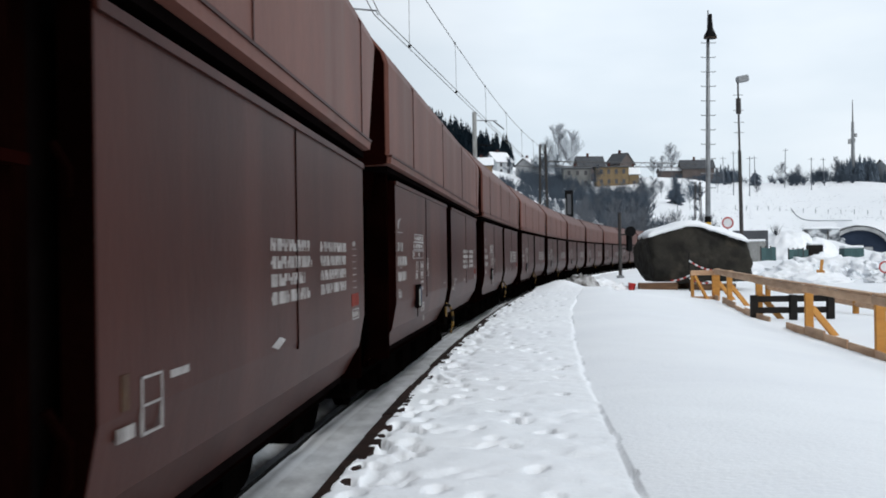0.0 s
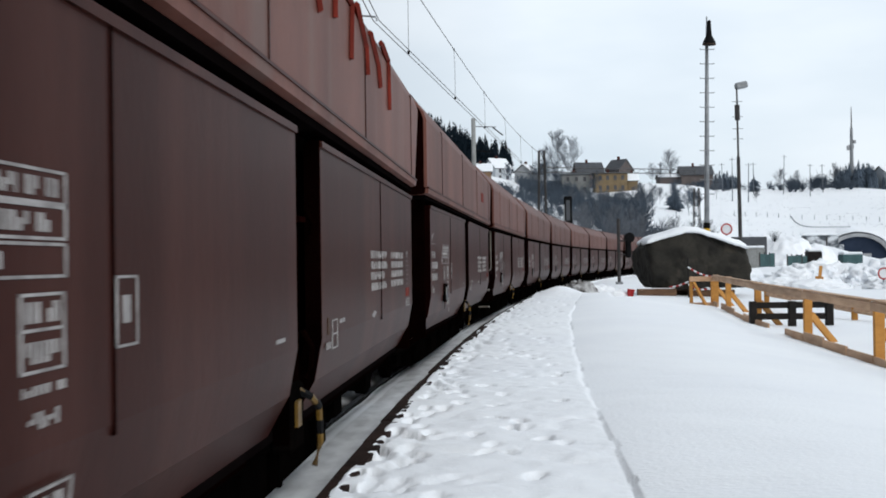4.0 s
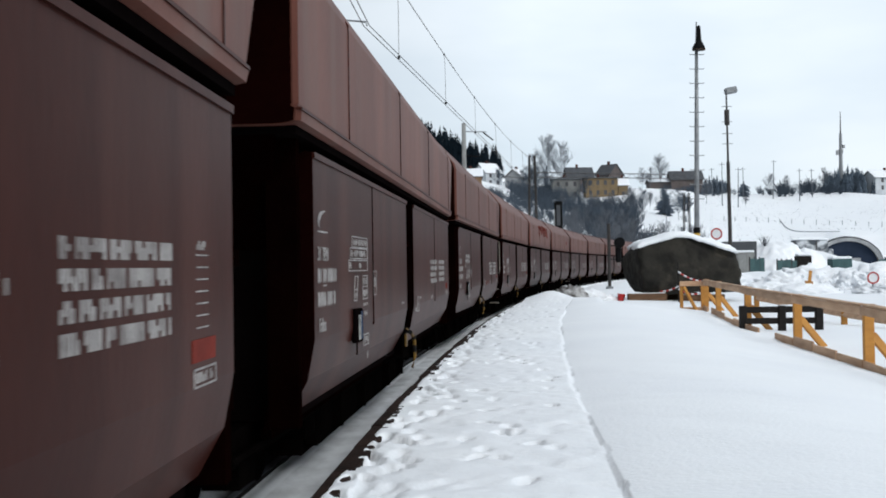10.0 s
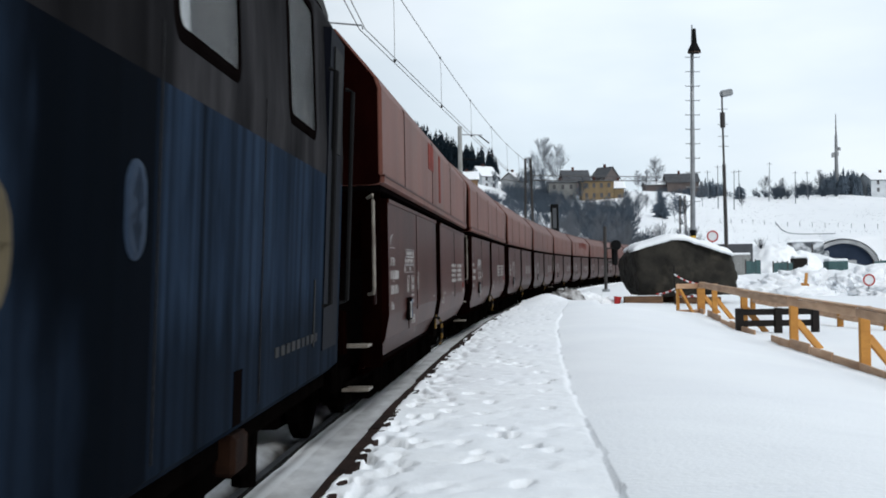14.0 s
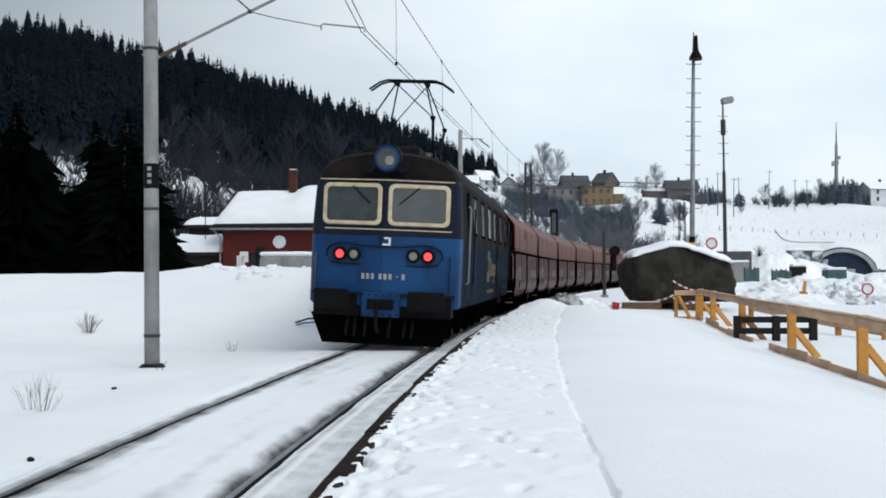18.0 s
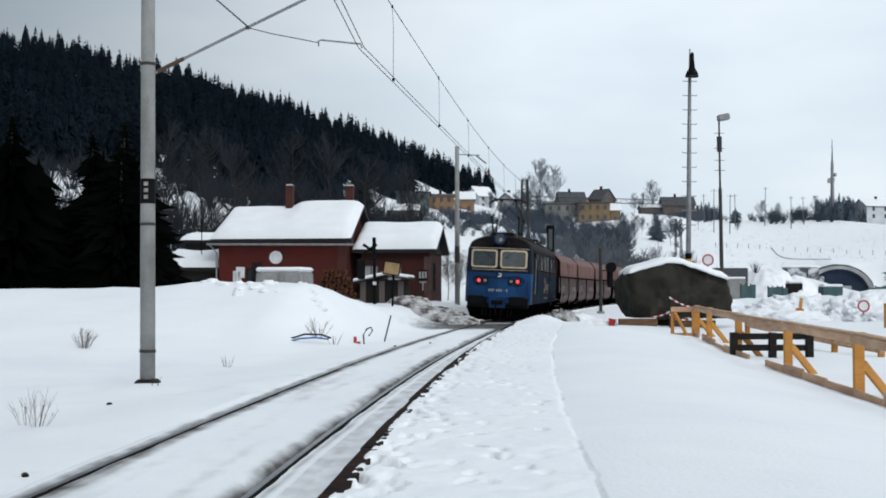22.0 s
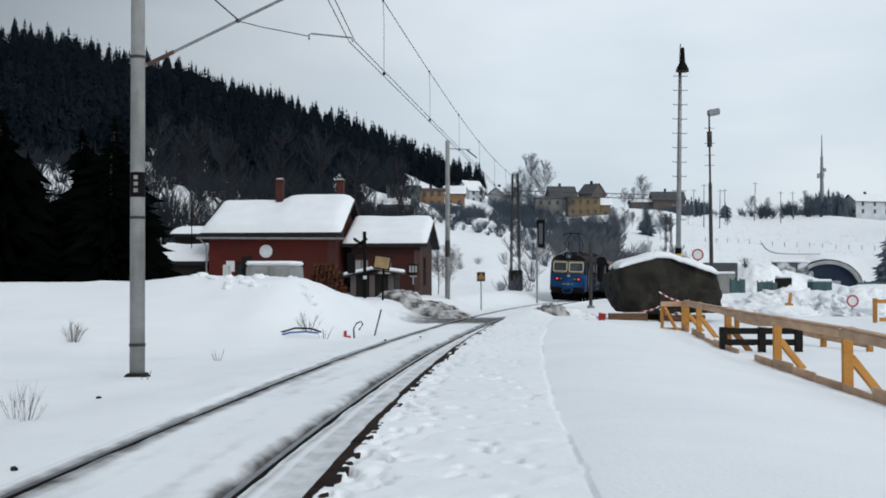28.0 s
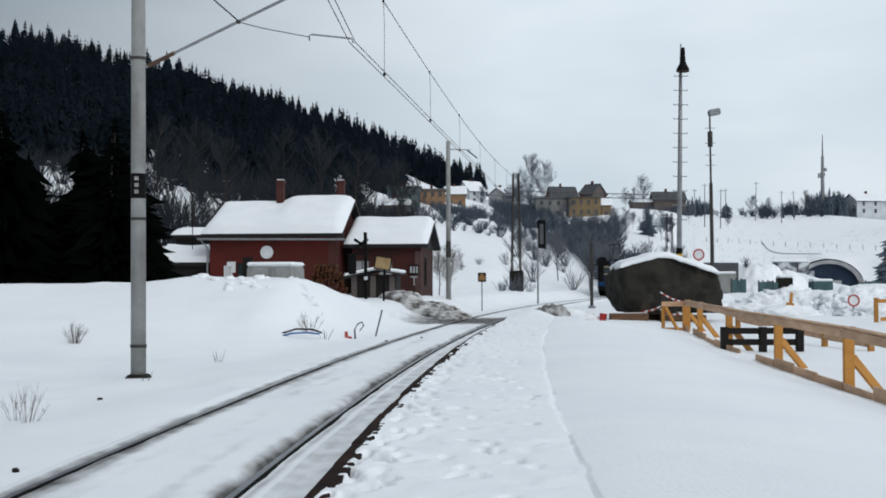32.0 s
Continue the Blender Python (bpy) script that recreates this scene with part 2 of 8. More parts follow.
M_RUST_DARK = mat("sooty_rust", (0.020, 0.009, 0.005), (0.008, 0.004, 0.003), rough=0.9, scale=6, fine=40, bump=0.2, spec=0.05)
M_CREAM_SIDE = mat("faded_cream_paint", (0.15, 0.118, 0.062), (0.065, 0.050, 0.028), rough=0.65, scale=3, fine=30, bump=0.02, stretch=(2, 2, 0.5), spec=0.08)
M_ROOF = mat("sooty_brown_black_roof", (0.0155, 0.0125, 0.0120), (0.0080, 0.0068, 0.0068), rough=0.7, scale=2, spec=0.08)
M_GLASS = mat("dark_cab_glass", (0.034, 0.046, 0.050), (0.018, 0.027, 0.030), rough=0.08, bump=0, spec=0.9)
# Pale base colour stands in for the sky reflected in the glass
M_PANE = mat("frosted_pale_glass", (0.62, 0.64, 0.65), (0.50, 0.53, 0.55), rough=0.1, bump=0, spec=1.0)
M_LAMP_RED = mat("red_tail_lamp", (0.6, 0.05, 0.05), rough=0.3, bump=0, emit=((1.0, 0.06, 0.06), 1.15))
M_LAMP_OFF = mat("dull_lamp_lens", (0.30, 0.28, 0.24), (0.18, 0.17, 0.15), rough=0.15, bump=0, spec=0.8)
M_RAIL = mat("rail_steel", (0.010, 0.009, 0.009), (0.006, 0.0055, 0.0055), rough=0.8, scale=6, fine=60, spec=0.05)
M_RAIL_TOP = mat("wet_rail_head", (0.20, 0.21, 0.23), (0.10, 0.105, 0.115), rough=0.3, metal=0.5, scale=3, fine=60, spec=0.3)
M_KERB = mat("wet_brown_kerb", (0.012, 0.0062, 0.0048), (0.030, 0.016, 0.012), rough=0.9, scale=5, fine=50, bump=0.5, per_object=0.2, spec=0.08)
M_CONCRETE = mat("grey_concrete", (0.30, 0.305, 0.30), (0.22, 0.225, 0.22), rough=0.85, scale=2.5, fine=50, bump=0.2,
                 grime=((0.15, 0.14, 0.13), (3, 3, 0.5), (0.55, 0.8)))
M_STEEL = mat("galvanised_steel", (0.28, 0.29, 0.30), (0.20, 0.21, 0.22), rough=0.45, metal=0.5, scale=4, fine=40)
M_RUST = mat("rusty_steel", (0.10, 0.060, 0.040), (0.06, 0.04, 0.03), rough=0.8, scale=5, fine=50)
M_WIRE = mat("weathered_copper_wire", (0.06, 0.055, 0.05), rough=0.6, bump=0)
M_BLACK = mat("matt_black_paint", (0.003, 0.003, 0.0033), (0.006, 0.006, 0.0066), rough=0.7, scale=4, spec=0.1)
M_DARKMETAL = mat("dark_lamp_post_paint", (0.045, 0.04, 0.038), (0.03, 0.028, 0.028), rough=0.6, scale=4)
M_TIMBER = mat("fresh_pine_timber", (0.47, 0.225, 0.050), (0.36, 0.160, 0.034), rough=0.7, scale=1.2, fine=30, bump=0.2,
               stretch=(1, 6, 6), per_object=0.15)
M_TIMBER_TOP = mat("weathered_pine_rail", (0.54, 0.355, 0.225), (0.37, 0.225, 0.135), rough=0.7, scale=1.2, fine=30, bump=0.2,
                   stretch=(1, 6, 6), per_object=0.15)
M_BOARD = mat("dull_tan_board", (0.33, 0.23, 0.11), (0.24, 0.165, 0.08), rough=0.7, scale=4, fine=40)
M_OLDWOOD = mat("dark_old_wood", (0.014, 0.011, 0.010), (0.008, 0.007, 0.006), rough=0.85, scale=2, fine=40, bump=0.4, stretch=(1, 5, 5))
M_SLEEPER = mat("brown_timber_baulk", (0.16, 0.09, 0.05), (0.09, 0.05, 0.03), rough=0.85, scale=2, fine=40, bump=0.4, stretch=(1, 5, 5))
M_ROCK = mat("dark_grey_brown_rock", (0.032, 0.029, 0.023), (0.012, 0.011, 0.009), rough=0.9, scale=1.3, fine=12, bump=0.8,
             grime=((0.062, 0.053, 0.040), (1.2, 1.2, 1.2), (0.55, 0.75)))
M_REDWALL = mat("dark_red_plaster", (0.10, 0.014, 0.010), (0.07, 0.011, 0.008), rough=0.85, scale=0.8, fine=30, bump=0.1,
                grime=((0.05, 0.014, 0.011), (0.8, 0.8, 0.4), (0.5, 0.8)))
M_ANNEX = mat("weathered_dark_red_plaster", (0.060, 0.014, 0.011), (0.036, 0.012, 0.010), rough=0.9, scale=1.2, fine=30, bump=0.15, grime=((0.030, 0.016, 0.014), (1.2, 1.2, 0.6), (0.45, 0.7)))
M_REDBRICK = mat("old_red_brickwork", (0.080, 0.028, 0.023), (0.055, 0.020, 0.017), rough=0.9, scale=1.5, fine=18, bump=0.3)
M_BRICK_PALE = mat("greyish_plaster", (0.10, 0.062, 0.055), (0.06, 0.034, 0.030), rough=0.9, scale=1.2, fine=20)
M_ROOFEDGE = mat("dark_roof_boards", (0.010, 0.010, 0.012), (0.018, 0.017, 0.018), rough=0.8, scale=3)
M_BARK = mat("dark_bark", (0.050, 0.042, 0.038), (0.030, 0.025, 0.022), rough=0.9, scale=5, fine=30, bump=0.4)
# Distance haze is mixed into these two pale blue-grey twig colours
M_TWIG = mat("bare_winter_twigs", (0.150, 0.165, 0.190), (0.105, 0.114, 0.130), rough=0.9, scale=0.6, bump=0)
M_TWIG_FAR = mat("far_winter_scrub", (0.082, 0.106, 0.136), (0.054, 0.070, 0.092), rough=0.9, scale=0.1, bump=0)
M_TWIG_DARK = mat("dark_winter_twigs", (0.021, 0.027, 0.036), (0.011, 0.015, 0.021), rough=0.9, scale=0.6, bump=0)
M_BUSH = mat("brown_dry_twigs", (0.13, 0.10, 0.08), (0.075, 0.06, 0.05), rough=0.9, scale=3, bump=0)
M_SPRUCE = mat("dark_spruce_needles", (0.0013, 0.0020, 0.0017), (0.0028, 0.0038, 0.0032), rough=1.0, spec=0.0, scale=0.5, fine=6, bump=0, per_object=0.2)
# Needle colour carries a blue tint of distance haze
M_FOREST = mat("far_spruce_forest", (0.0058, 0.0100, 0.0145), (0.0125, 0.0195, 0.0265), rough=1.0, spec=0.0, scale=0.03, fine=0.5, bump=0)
# Paler and bluer than near spruce: distance haze put into the needles
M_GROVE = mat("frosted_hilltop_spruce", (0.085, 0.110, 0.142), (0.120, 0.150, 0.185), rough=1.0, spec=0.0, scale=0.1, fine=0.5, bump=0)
M_NUMBER = mat("dull_number_paint", (0.36, 0.37, 0.37), (0.24, 0.25, 0.26), rough=0.6, scale=9, fine=60, bump=0)
M_RED = mat("red_sign_paint", (0.42, 0.035, 0.03), (0.33, 0.03, 0.028), rough=0.5, scale=6)
M_WHITE = mat("white_sign_paint", (0.72, 0.74, 0.76), (0.62, 0.64, 0.66), rough=0.5, scale=6)
M_SIGNOLD = mat("weathered_orange_sign_paint", (0.30, 0.15, 0.045), (0.20, 0.11, 0.045), rough=0.6, scale=9)
M_SIGNYEL = mat("yellow_sign_paint", (0.60, 0.36, 0.02), (0.50, 0.30, 0.03), rough=0.5, scale=6)
M_PEACH = mat("peach_house_plaster", (0.27, 0.165, 0.095), (0.20, 0.125, 0.075), rough=0.9, scale=0.6)
M_GREYHOUSE = mat("grey_beige_house_plaster", (0.24, 0.245, 0.24), (0.17, 0.175, 0.172), rough=0.9, scale=0.5)
M_WHITEHOUSE = mat("white_house_plaster", (0.58, 0.61, 0.64), (0.46, 0.49, 0.52), rough=0.9, scale=0.5)
M_WALL_SNOWY = mat("snow_crusted_concrete", (0.080, 0.092, 0.105), (0.60, 0.63, 0.66), rough=0.9, scale=0.55, fine=6, contrast=(0.47, 0.60))
M_OCHRE = mat("ochre_house_plaster", (0.225, 0.162, 0.090), (0.165, 0.122, 0.072), rough=0.9, scale=0.6)
M_PALEWALL = mat("pale_house_plaster", (0.36, 0.37, 0.38), (0.26, 0.27, 0.28), rough=0.9, scale=0.6)
# Roofing and brown wall carry a little pale grey of distance haze
M_GREYROOF = mat("dark_grey_roofing", (0.080, 0.085, 0.094), (0.060, 0.064, 0.072), rough=0.8, scale=1)
M_BROWNWALL = mat("brown_house_wall", (0.13, 0.108, 0.105), (0.10, 0.085, 0.08), rough=0.9, scale=0.6)
M_TEAL = mat("teal_hoarding_sheet", (0.060, 0.120, 0.125), (0.04, 0.085, 0.09), rough=0.6, scale=0.8)
# The tunnel's inner dark, painted as a navy colour
M_NIGHTBLUE = mat("navy_tunnel_gate", (0.030, 0.042, 0.068), (0.022, 0.032, 0.054), rough=0.8, scale=0.5, spec=0.05)
M_HOUSE_TEAL = mat("faded_teal_plaster", (0.15, 0.20, 0.20), (0.11, 0.15, 0.155), rough=0.9, scale=0.6)
# Lining colour darkened for the shade inside
M_TUNNEL = mat("dark_tunnel_lining", (0.022, 0.032, 0.048), (0.03, 0.04, 0.056), rough=0.8, scale=0.3)
M_PIPE_BLUE = mat("blue_plastic_pipe", (0.06, 0.16, 0.42), rough=0.4, bump=0)
M_STACK = mat("orange_brown_wood_stack", (0.085, 0.032, 0.010), (0.025, 0.010, 0.005), rough=0.9, scale=6, fine=30, contrast=(0.4, 0.6))
M_HIVIS = mat("red_plastic", (0.50, 0.03, 0.03), rough=0.4, bump=0)


# ---- shape helpers ----
def part(name, bm, material, parent=None, label="", smooth=False):
    me = bpy.data.meshes.new(name)
    if smooth:
        for f in bm.faces:
            f.smooth = True
    bm.to_mesh(me)
    bm.free()
    me.materials.append(material)
    ob = new(name, me)
    if parent:
        ob.parent = parent
    if label:
        ob["label"] = label
    return ob


def again(ob, parent, m=None):
    """Another object on the same mesh."""
    o = bpy.data.objects.new(ob.name, ob.data)
    scene.collection.objects.link(o)
    o.parent = parent
    if m is not None:
        o.matrix_basis = m
    if "label" in ob:
        o["label"] = ob["label"]
    return o


def empty(name, m, label, category, group="", kind=""):
    o = new(name)
    o.empty_display_size = 0.3
    o.matrix_basis = m
    return tagged(o, label, category, group, kind)


def boxes(*dims, bevel=0.0):
    """Boxes given as (x0, x1, y0, y1, z0, z1) in one bmesh."""
    bm = bmesh.new()
    for x0, x1, y0, y1, z0, z1 in dims:
        v = [bm.verts.new((x, y, z)) for z in (z0, z1) for y in (y0, y1) for x in (x0, x1)]
        for f in ((0, 2, 3, 1), (4, 5, 7, 6), (0, 1, 5, 4), (2, 6, 7, 3), (0, 4, 6, 2), (1, 3, 7, 5)):
            bm.faces.new([v[i] for i in f])
    if bevel:
        bmesh.ops.bevel(bm, geom=bm.edges[:], offset=bevel, segments=1, affect="EDGES")
    return bm


def tube(points, r, sides=8, r_end=None, bm=None):
    """A round bar along points, tapering to r_end."""
    bm = bm or bmesh.new()
    pts = [Vector(p) for p in points]
    rings = []
    for i, p in enumerate(pts):
        d = (pts[min(i + 1, len(pts) - 1)] - pts[max(i - 1, 0)]).normalized()
        ref = Vector((0, 0, 1)) if abs(d.z) < 0.9 else Vector((1, 0, 0))
        a = d.cross(ref).normalized()
        b = d.cross(a)
        k = r if r_end is None else r + (r_end - r) * i / (len(pts) - 1)
        rings.append([bm.verts.new(p + (a * math.cos(2 * math.pi * j / sides) + b * math.sin(2 * math.pi * j / sides)) * k)
                      for j in range(sides)])
    for q, w in zip(rings, rings[1:]):
        for j in range(sides):
            bm.faces.new((q[j], q[(j + 1) % sides], w[(j + 1) % sides], w[j]))
    bm.faces.new(rings[0][::-1])
    bm.faces.new(rings[-1])
    return bm


def extrude(profile, stations, bm=None, closed=True):
    """Sweep a closed (y, z) profile along x; stations are (x, y_scale, z_shift)."""
    bm = bm or bmesh.new()
    rings = [[bm.verts.new((x, y * k, z + dz)) for y, z in profile] for x, k, dz in stations]
    m = len(profile)
    for q, w in zip(rings, rings[1:]):
        for j in range(m if closed else m - 1):
            bm.faces.new((q[j], q[(j + 1) % m], w[(j + 1) % m], w[j]))
    if closed:
        bm.faces.new(rings[0][::-1])
        bm.faces.new(rings[-1])
    bmesh.ops.recalc_face_normals(bm, faces=bm.faces[:])
    return bm


def disc(r, thick, sides=24, axis="y", inner=0.0):
    """A disc or a ring about an axis, its back at 0 and its face at -thick for y."""
    bm = bmesh.new()
    loops = []
    for rr, d in ([(inner, 0), (r, 0), (r, -thick), (inner, -thick)] if inner else [(r, 0), (r, -thick)]):
        ring = []
        for j in range(sides):
            c, s = rr * math.cos(2 * math.pi * j / sides), rr * math.sin(2 * math.pi * j / sides)
            ring.append(bm.verts.new({"y": (c, d, s), "x": (d, c, s), "z": (c, s, d)}[axis]))
        loops.append(ring)
    pairs = list(zip(loops, loops[1:])) + ([(loops[-1], loops[0])] if inner else [])
    for q, w in pairs:
        for j in range(sides):
            bm.faces.new((q[j], q[(j + 1) % sides], w[(j + 1) % sides], w[j]))
    if not inner:
        bm.faces.new(loops[0])
        bm.faces.new(loops[1])
    bmesh.ops.recalc_face_normals(bm, faces=bm.faces[:])
    return bm


def letters(name, text, size, material, parent, m):
    """Stencilled writing in the built-in font, as a thin mesh; it reads along x and faces -y before m."""
    c = bpy.data.curves.new(name, "FONT")
    c.body, c.size, c.extrude = text, size, 0.002
    tmp = bpy.data.objects.new(name, c)
    scene.collection.objects.link(tmp)
    me = bpy.data.meshes.new_from_object(tmp.evaluated_get(bpy.context.evaluated_depsgraph_get()))
    bpy.data.objects.remove(tmp)
    me.materials.clear()
    me.materials.append(material)
    ob = new(name, me)
    ob.parent = parent
    ob.matrix_basis = m
    return ob


_table = np.random.RandomState(7).uniform(-1, 1, (256, 256))


def lattice(x, y):
    """Smooth value noise on arrays, -1 to 1, one bump a unit."""
    i, j = np.floor(x).astype(int), np.floor(y).astype(int)
    u, v = x - i, y - j
    u, v = u * u * u * (u * (u * 6 - 15) + 10), v * v * v * (v * (v * 6 - 15) + 10)
    a, b = _table[i % 256, j % 256], _table[(i + 1) % 256, j % 256]
    c, d = _table[i % 256, (j + 1) % 256], _table[(i + 1) % 256, (j + 1) % 256]
    return (a * (1 - u) + b * u) * (1 - v) + (c * (1 - u) + d * u) * v


def noise2(x, y, f, seed=0.0):
    """Three octaves of noise, about -1 to 1; f is the bumps a metre times about two."""
    x, y = np.asarray(x, float) * f * 0.5 + seed * 17.3, np.asarray(y, float) * f * 0.5 + seed * 9.1
    return (lattice(x, y) + 0.5 * lattice(x * 2.1 + 5, y * 2.1 + 3) + 0.25 * lattice(x * 4.3 + 1, y * 4.3 + 8)) / 1.2


# ---- the track's line: heading in degrees along the way ----
KNOTS = [-200, -20, 0, 15, 30, 45, 60, 80, 100, 130, 160, 190, 220, 420]
TURN = [-4.5, -2.13, 1.26, 3.80, 5.84, 7.51, 9.01, 11.30, 13.82, 17.6, 18.0, 15.0, 12.0, 11.5]
STEP = 0.25
_s = np.arange(-200, 420, STEP)
_a = np.radians(np.interp(_s, KNOTS, TURN))
_x, _y = np.cumsum(np.sin(_a)) * STEP, np.cumsum(np.cos(_a)) * STEP
_x, _y = _x - np.interp(0, _s, _x) - 2.47, _y - np.interp(0, _s, _y)


def on_track(s, lat=0.0):
    """The point at s metres along the track, lat metres to its right, and the heading in radians."""
    a = float(np.interp(s, _s, _a))
    return (float(np.interp(s, _s, _x)) + lat * math.cos(a), float(np.interp(s, _s, _y)) - lat * math.sin(a), a)


def track_x(y):
    """x of the track's middle at y."""
    return np.interp(y, _y, _x)


def riding(s, base, z=0.0):
    """Pose of a vehicle whose middle is at s, on bogies base metres apart; local x runs forward."""
    x0, y0, _ = on_track(s - base / 2)
    x1, y1, _ = on_track(s + base / 2)
    return pose((x0 + x1) / 2, (y0 + y1) / 2, z, 0, 0, math.degrees(math.atan2(y1 - y0, x1 - x0)))


# ---- the lie of the land ----
BEAR = [-3.0, -0.75, -0.373, -0.23, -0.09, 0.008, 0.055, 0.10, 0.15, 0.20, 0.245, 0.32, 0.373, 0.8, 3.0]
RISE = [0.12, 0.180, 0.188, 0.169, 0.127, 0.086, 0.070, 0.066, 0.064, 0.060, 0.058, 0.056, 0.054, 0.05, 0.03]
FAR_L, FAR_R = 450.0, 360.0


def smooth(v, a, b):
    k = np.clip((v - a) / (b - a), 0, 1)
    return k * k * (3 - 2 * k)


def hill(x, y):
    """Height of the valley sides over the flat station ground."""
    r = np.hypot(x, y)
    b = np.clip(x / np.maximum(y, 1e-3), -3, 3)
    b = np.where(y < 5, np.sign(x) * 3, b)
    e = np.interp(b, BEAR, RISE)
    r1 = np.interp(b, [0.0, 0.15], [FAR_L, FAR_R])
    r0 = np.interp(b, [0.04, 0.27], [92, 185])
    k = np.clip((r - r0) / (r1 - r0), 0, 1.25)
    z = e * r1 * np.where(k < 1, k ** 1.15, 1 + (k - 1) * 0.1)
    z = z * smooth(y, -40, 30) + noise2(x, y, 0.05, 2) * 1.2 * smooth(r, 110, 220)
    z = z * np.maximum(smooth(np.abs(x - track_x(y)), 5, 14), smooth(y, 150, 185))
    road = np.hypot((x - 76) / 10.0, np.maximum(0, np.abs(y - 190) - 40) / 6)
    return 0.6 + (z - 0.6) * (1 - (1 - smooth(road, 0.6, 1.3)) * (y < 233))


EDGE = 1.495     # platform edge beside the track's middle line
RIDGE = 3.13    # where the trodden path meets the untouched bank


def terrain(u, y):
    """Height of snow at u metres right of the track's middle, y metres ahead."""
    x = track_x(y) + u
    end = 1 - smooth(y, 40, 45)
    # four-foot and ballast shoulders
    bed = -0.014 + 0.010 * noise2(x, y, 2.2, 1)
    groove = np.exp(-((u - 0.66) / 0.075) ** 2) * 0.075 + np.exp(-((np.abs(u) - 0.82) / 0.05) ** 2) * 0.015
    z_mid = bed - groove
    # left bank: a slope that rises to a crest before the house
    rise = smooth(y, 25.5, 35.5) * (1 - 0.35 * smooth(y, 37, 50)) * smooth(-u, 1.6, 4.6)
    crest = rise * (1.38 + (0.32 * np.exp(-((u + 6.8) / 2.5) ** 2) + 0.24 * np.exp(-((u + 4.5) / 1.1) ** 2)) * np.exp(-((y - 35.5) / 4.0) ** 2) + 0.10 * noise2(x, y, 0.6, 14))
    z_left = -0.03 - 0.13 * smooth(-u, 1.2, 3.4) + 0.12 * smooth(-u, 4.5, 9) + crest + 0.05 * noise2(x, y, 0.8, 4) + 0.018 * noise2(x, y, 2.6, 24)
    # right: clearance strip, platform with trodden path, bank, then open yard
    foot = 0.004 * noise2(x, y, 21.0, 19) * (y < 18) + 0.010 * noise2(x, y, 2.6, 3) + 0.007 * noise2(x, y, 9.0, 7) - 0.03 * np.maximum(0, noise2(x, y, 6.5, 11) - 0.3)
    path = 0.235 + foot
    # ragged lip of snow over the edge stones
    lip = u - EDGE - np.interp(y, [6, 20], [0.046, 0.014]) - np.interp(y, [7, 18], [1, 0.35]) * (0.026 * noise2(x, y, 2.0, 61) + 0.011 * noise2(x, y, 7.0, 63))
    path = path + 0.016 * smooth(lip, -0.01, 0.03) - 0.05 * (1 - smooth(lip, -0.03, 0.0))
    ridge = RIDGE + 0.035 * noise2(0 * y, y, 0.6, 31) + 0.015 * noise2(0 * y, y, 3.0, 33)
    over = np.maximum(0, u - ridge)
    bank = 0.249 + 0.09 * (1 - np.exp(-over / 0.60))
    bank = bank - 0.52 * smooth(u, ridge + 0.9, ridge + 5.2) + 0.035 * noise2(x, y, 0.5, 5) + 0.012 * noise2(x, y, 2.2, 15) * smooth(u, ridge, ridge + 0.6)
    path = path - 0.026 * np.exp(-((u - ridge) / 0.03) ** 2) * np.clip(0.55 + 0.9 * noise2(0 * y, y, 0.9, 35), 0, 1)
    plat = np.where(u < ridge, path, bank)
    yard = -0.10 + 0.05 * noise2(x, y, 0.5, 6) + 0.06 * smooth(y, 40, 60)
    tip = 0.42 * np.exp(-((y - 42.5) / 2.2) ** 2 - ((u - 2.3) / 0.8) ** 2)
    plat = yard + (plat - yard) * np.where(u < ridge + 1, end, 1 - smooth(y, 30, 55)) + tip
    z_right = np.where(u < EDGE, -0.10 + 0.01 * noise2(x, y, 3, 8), plat)
    z = np.where(u < -1.0, z_left, np.where(u < 1.0, z_mid, z_right))
    z = np.where((u >= 1.0) & (u < EDGE), -0.016 + 0.06 * smooth(u, 1.15, EDGE) + 0.003 * noise2(x, y, 1.2, 8), z)
    cross = np.exp(-((y - 46.5 - 0.10 * u) / 2.6) ** 4)
    z = z + (np.where(np.abs(u) < 0.95, -0.04, -0.02) - z) * cross * (np.abs(u) < 5)
    # mounds of the building site beyond the yard
    site = smooth(u, 5, 9) * np.exp(-((y - 74) / 9.0) ** 2)
    z = z + site * (0.75 + 0.75 * np.maximum(-0.6, noise2(x, y, 0.33, 12)))
    return z + hill(x, y)


def footprints(X, Y, U):
    """Boot dents along the trodden path, deeper beside the edge stones."""
    rnd = random.Random(77)
    D = np.zeros_like(X)
    rows = Y[:, 0]
    for k in range(430):
        y = 3.5 + 34 * rnd.random() ** 1.2
        u = EDGE + (0.10 + 0.30 * rnd.random() ** 1.4 if k % 7 < 5 else rnd.uniform(0.3, 1.45))
        a = rnd.gauss(0.06, 0.25)
        x = float(track_x(y)) + u
        i0, i1 = np.searchsorted(rows, [y - 0.4, y + 0.4])
        dx, dy = X[i0:i1] - x, Y[i0:i1] - y
        p, q = dx * math.cos(a) - dy * math.sin(a), dx * math.sin(a) + dy * math.cos(a)
        r = np.sqrt((p / 0.048) ** 2 + (q / 0.115) ** 2)
        D[i0:i1] = np.maximum(D[i0:i1], rnd.uniform(0.022, 0.062) * (1 - smooth(r, 0.65, 1.05)) - 0.012 * np.exp(-((r - 1.25) / 0.2) ** 2))
    return np.where(U > EDGE + 0.03, D, 0)


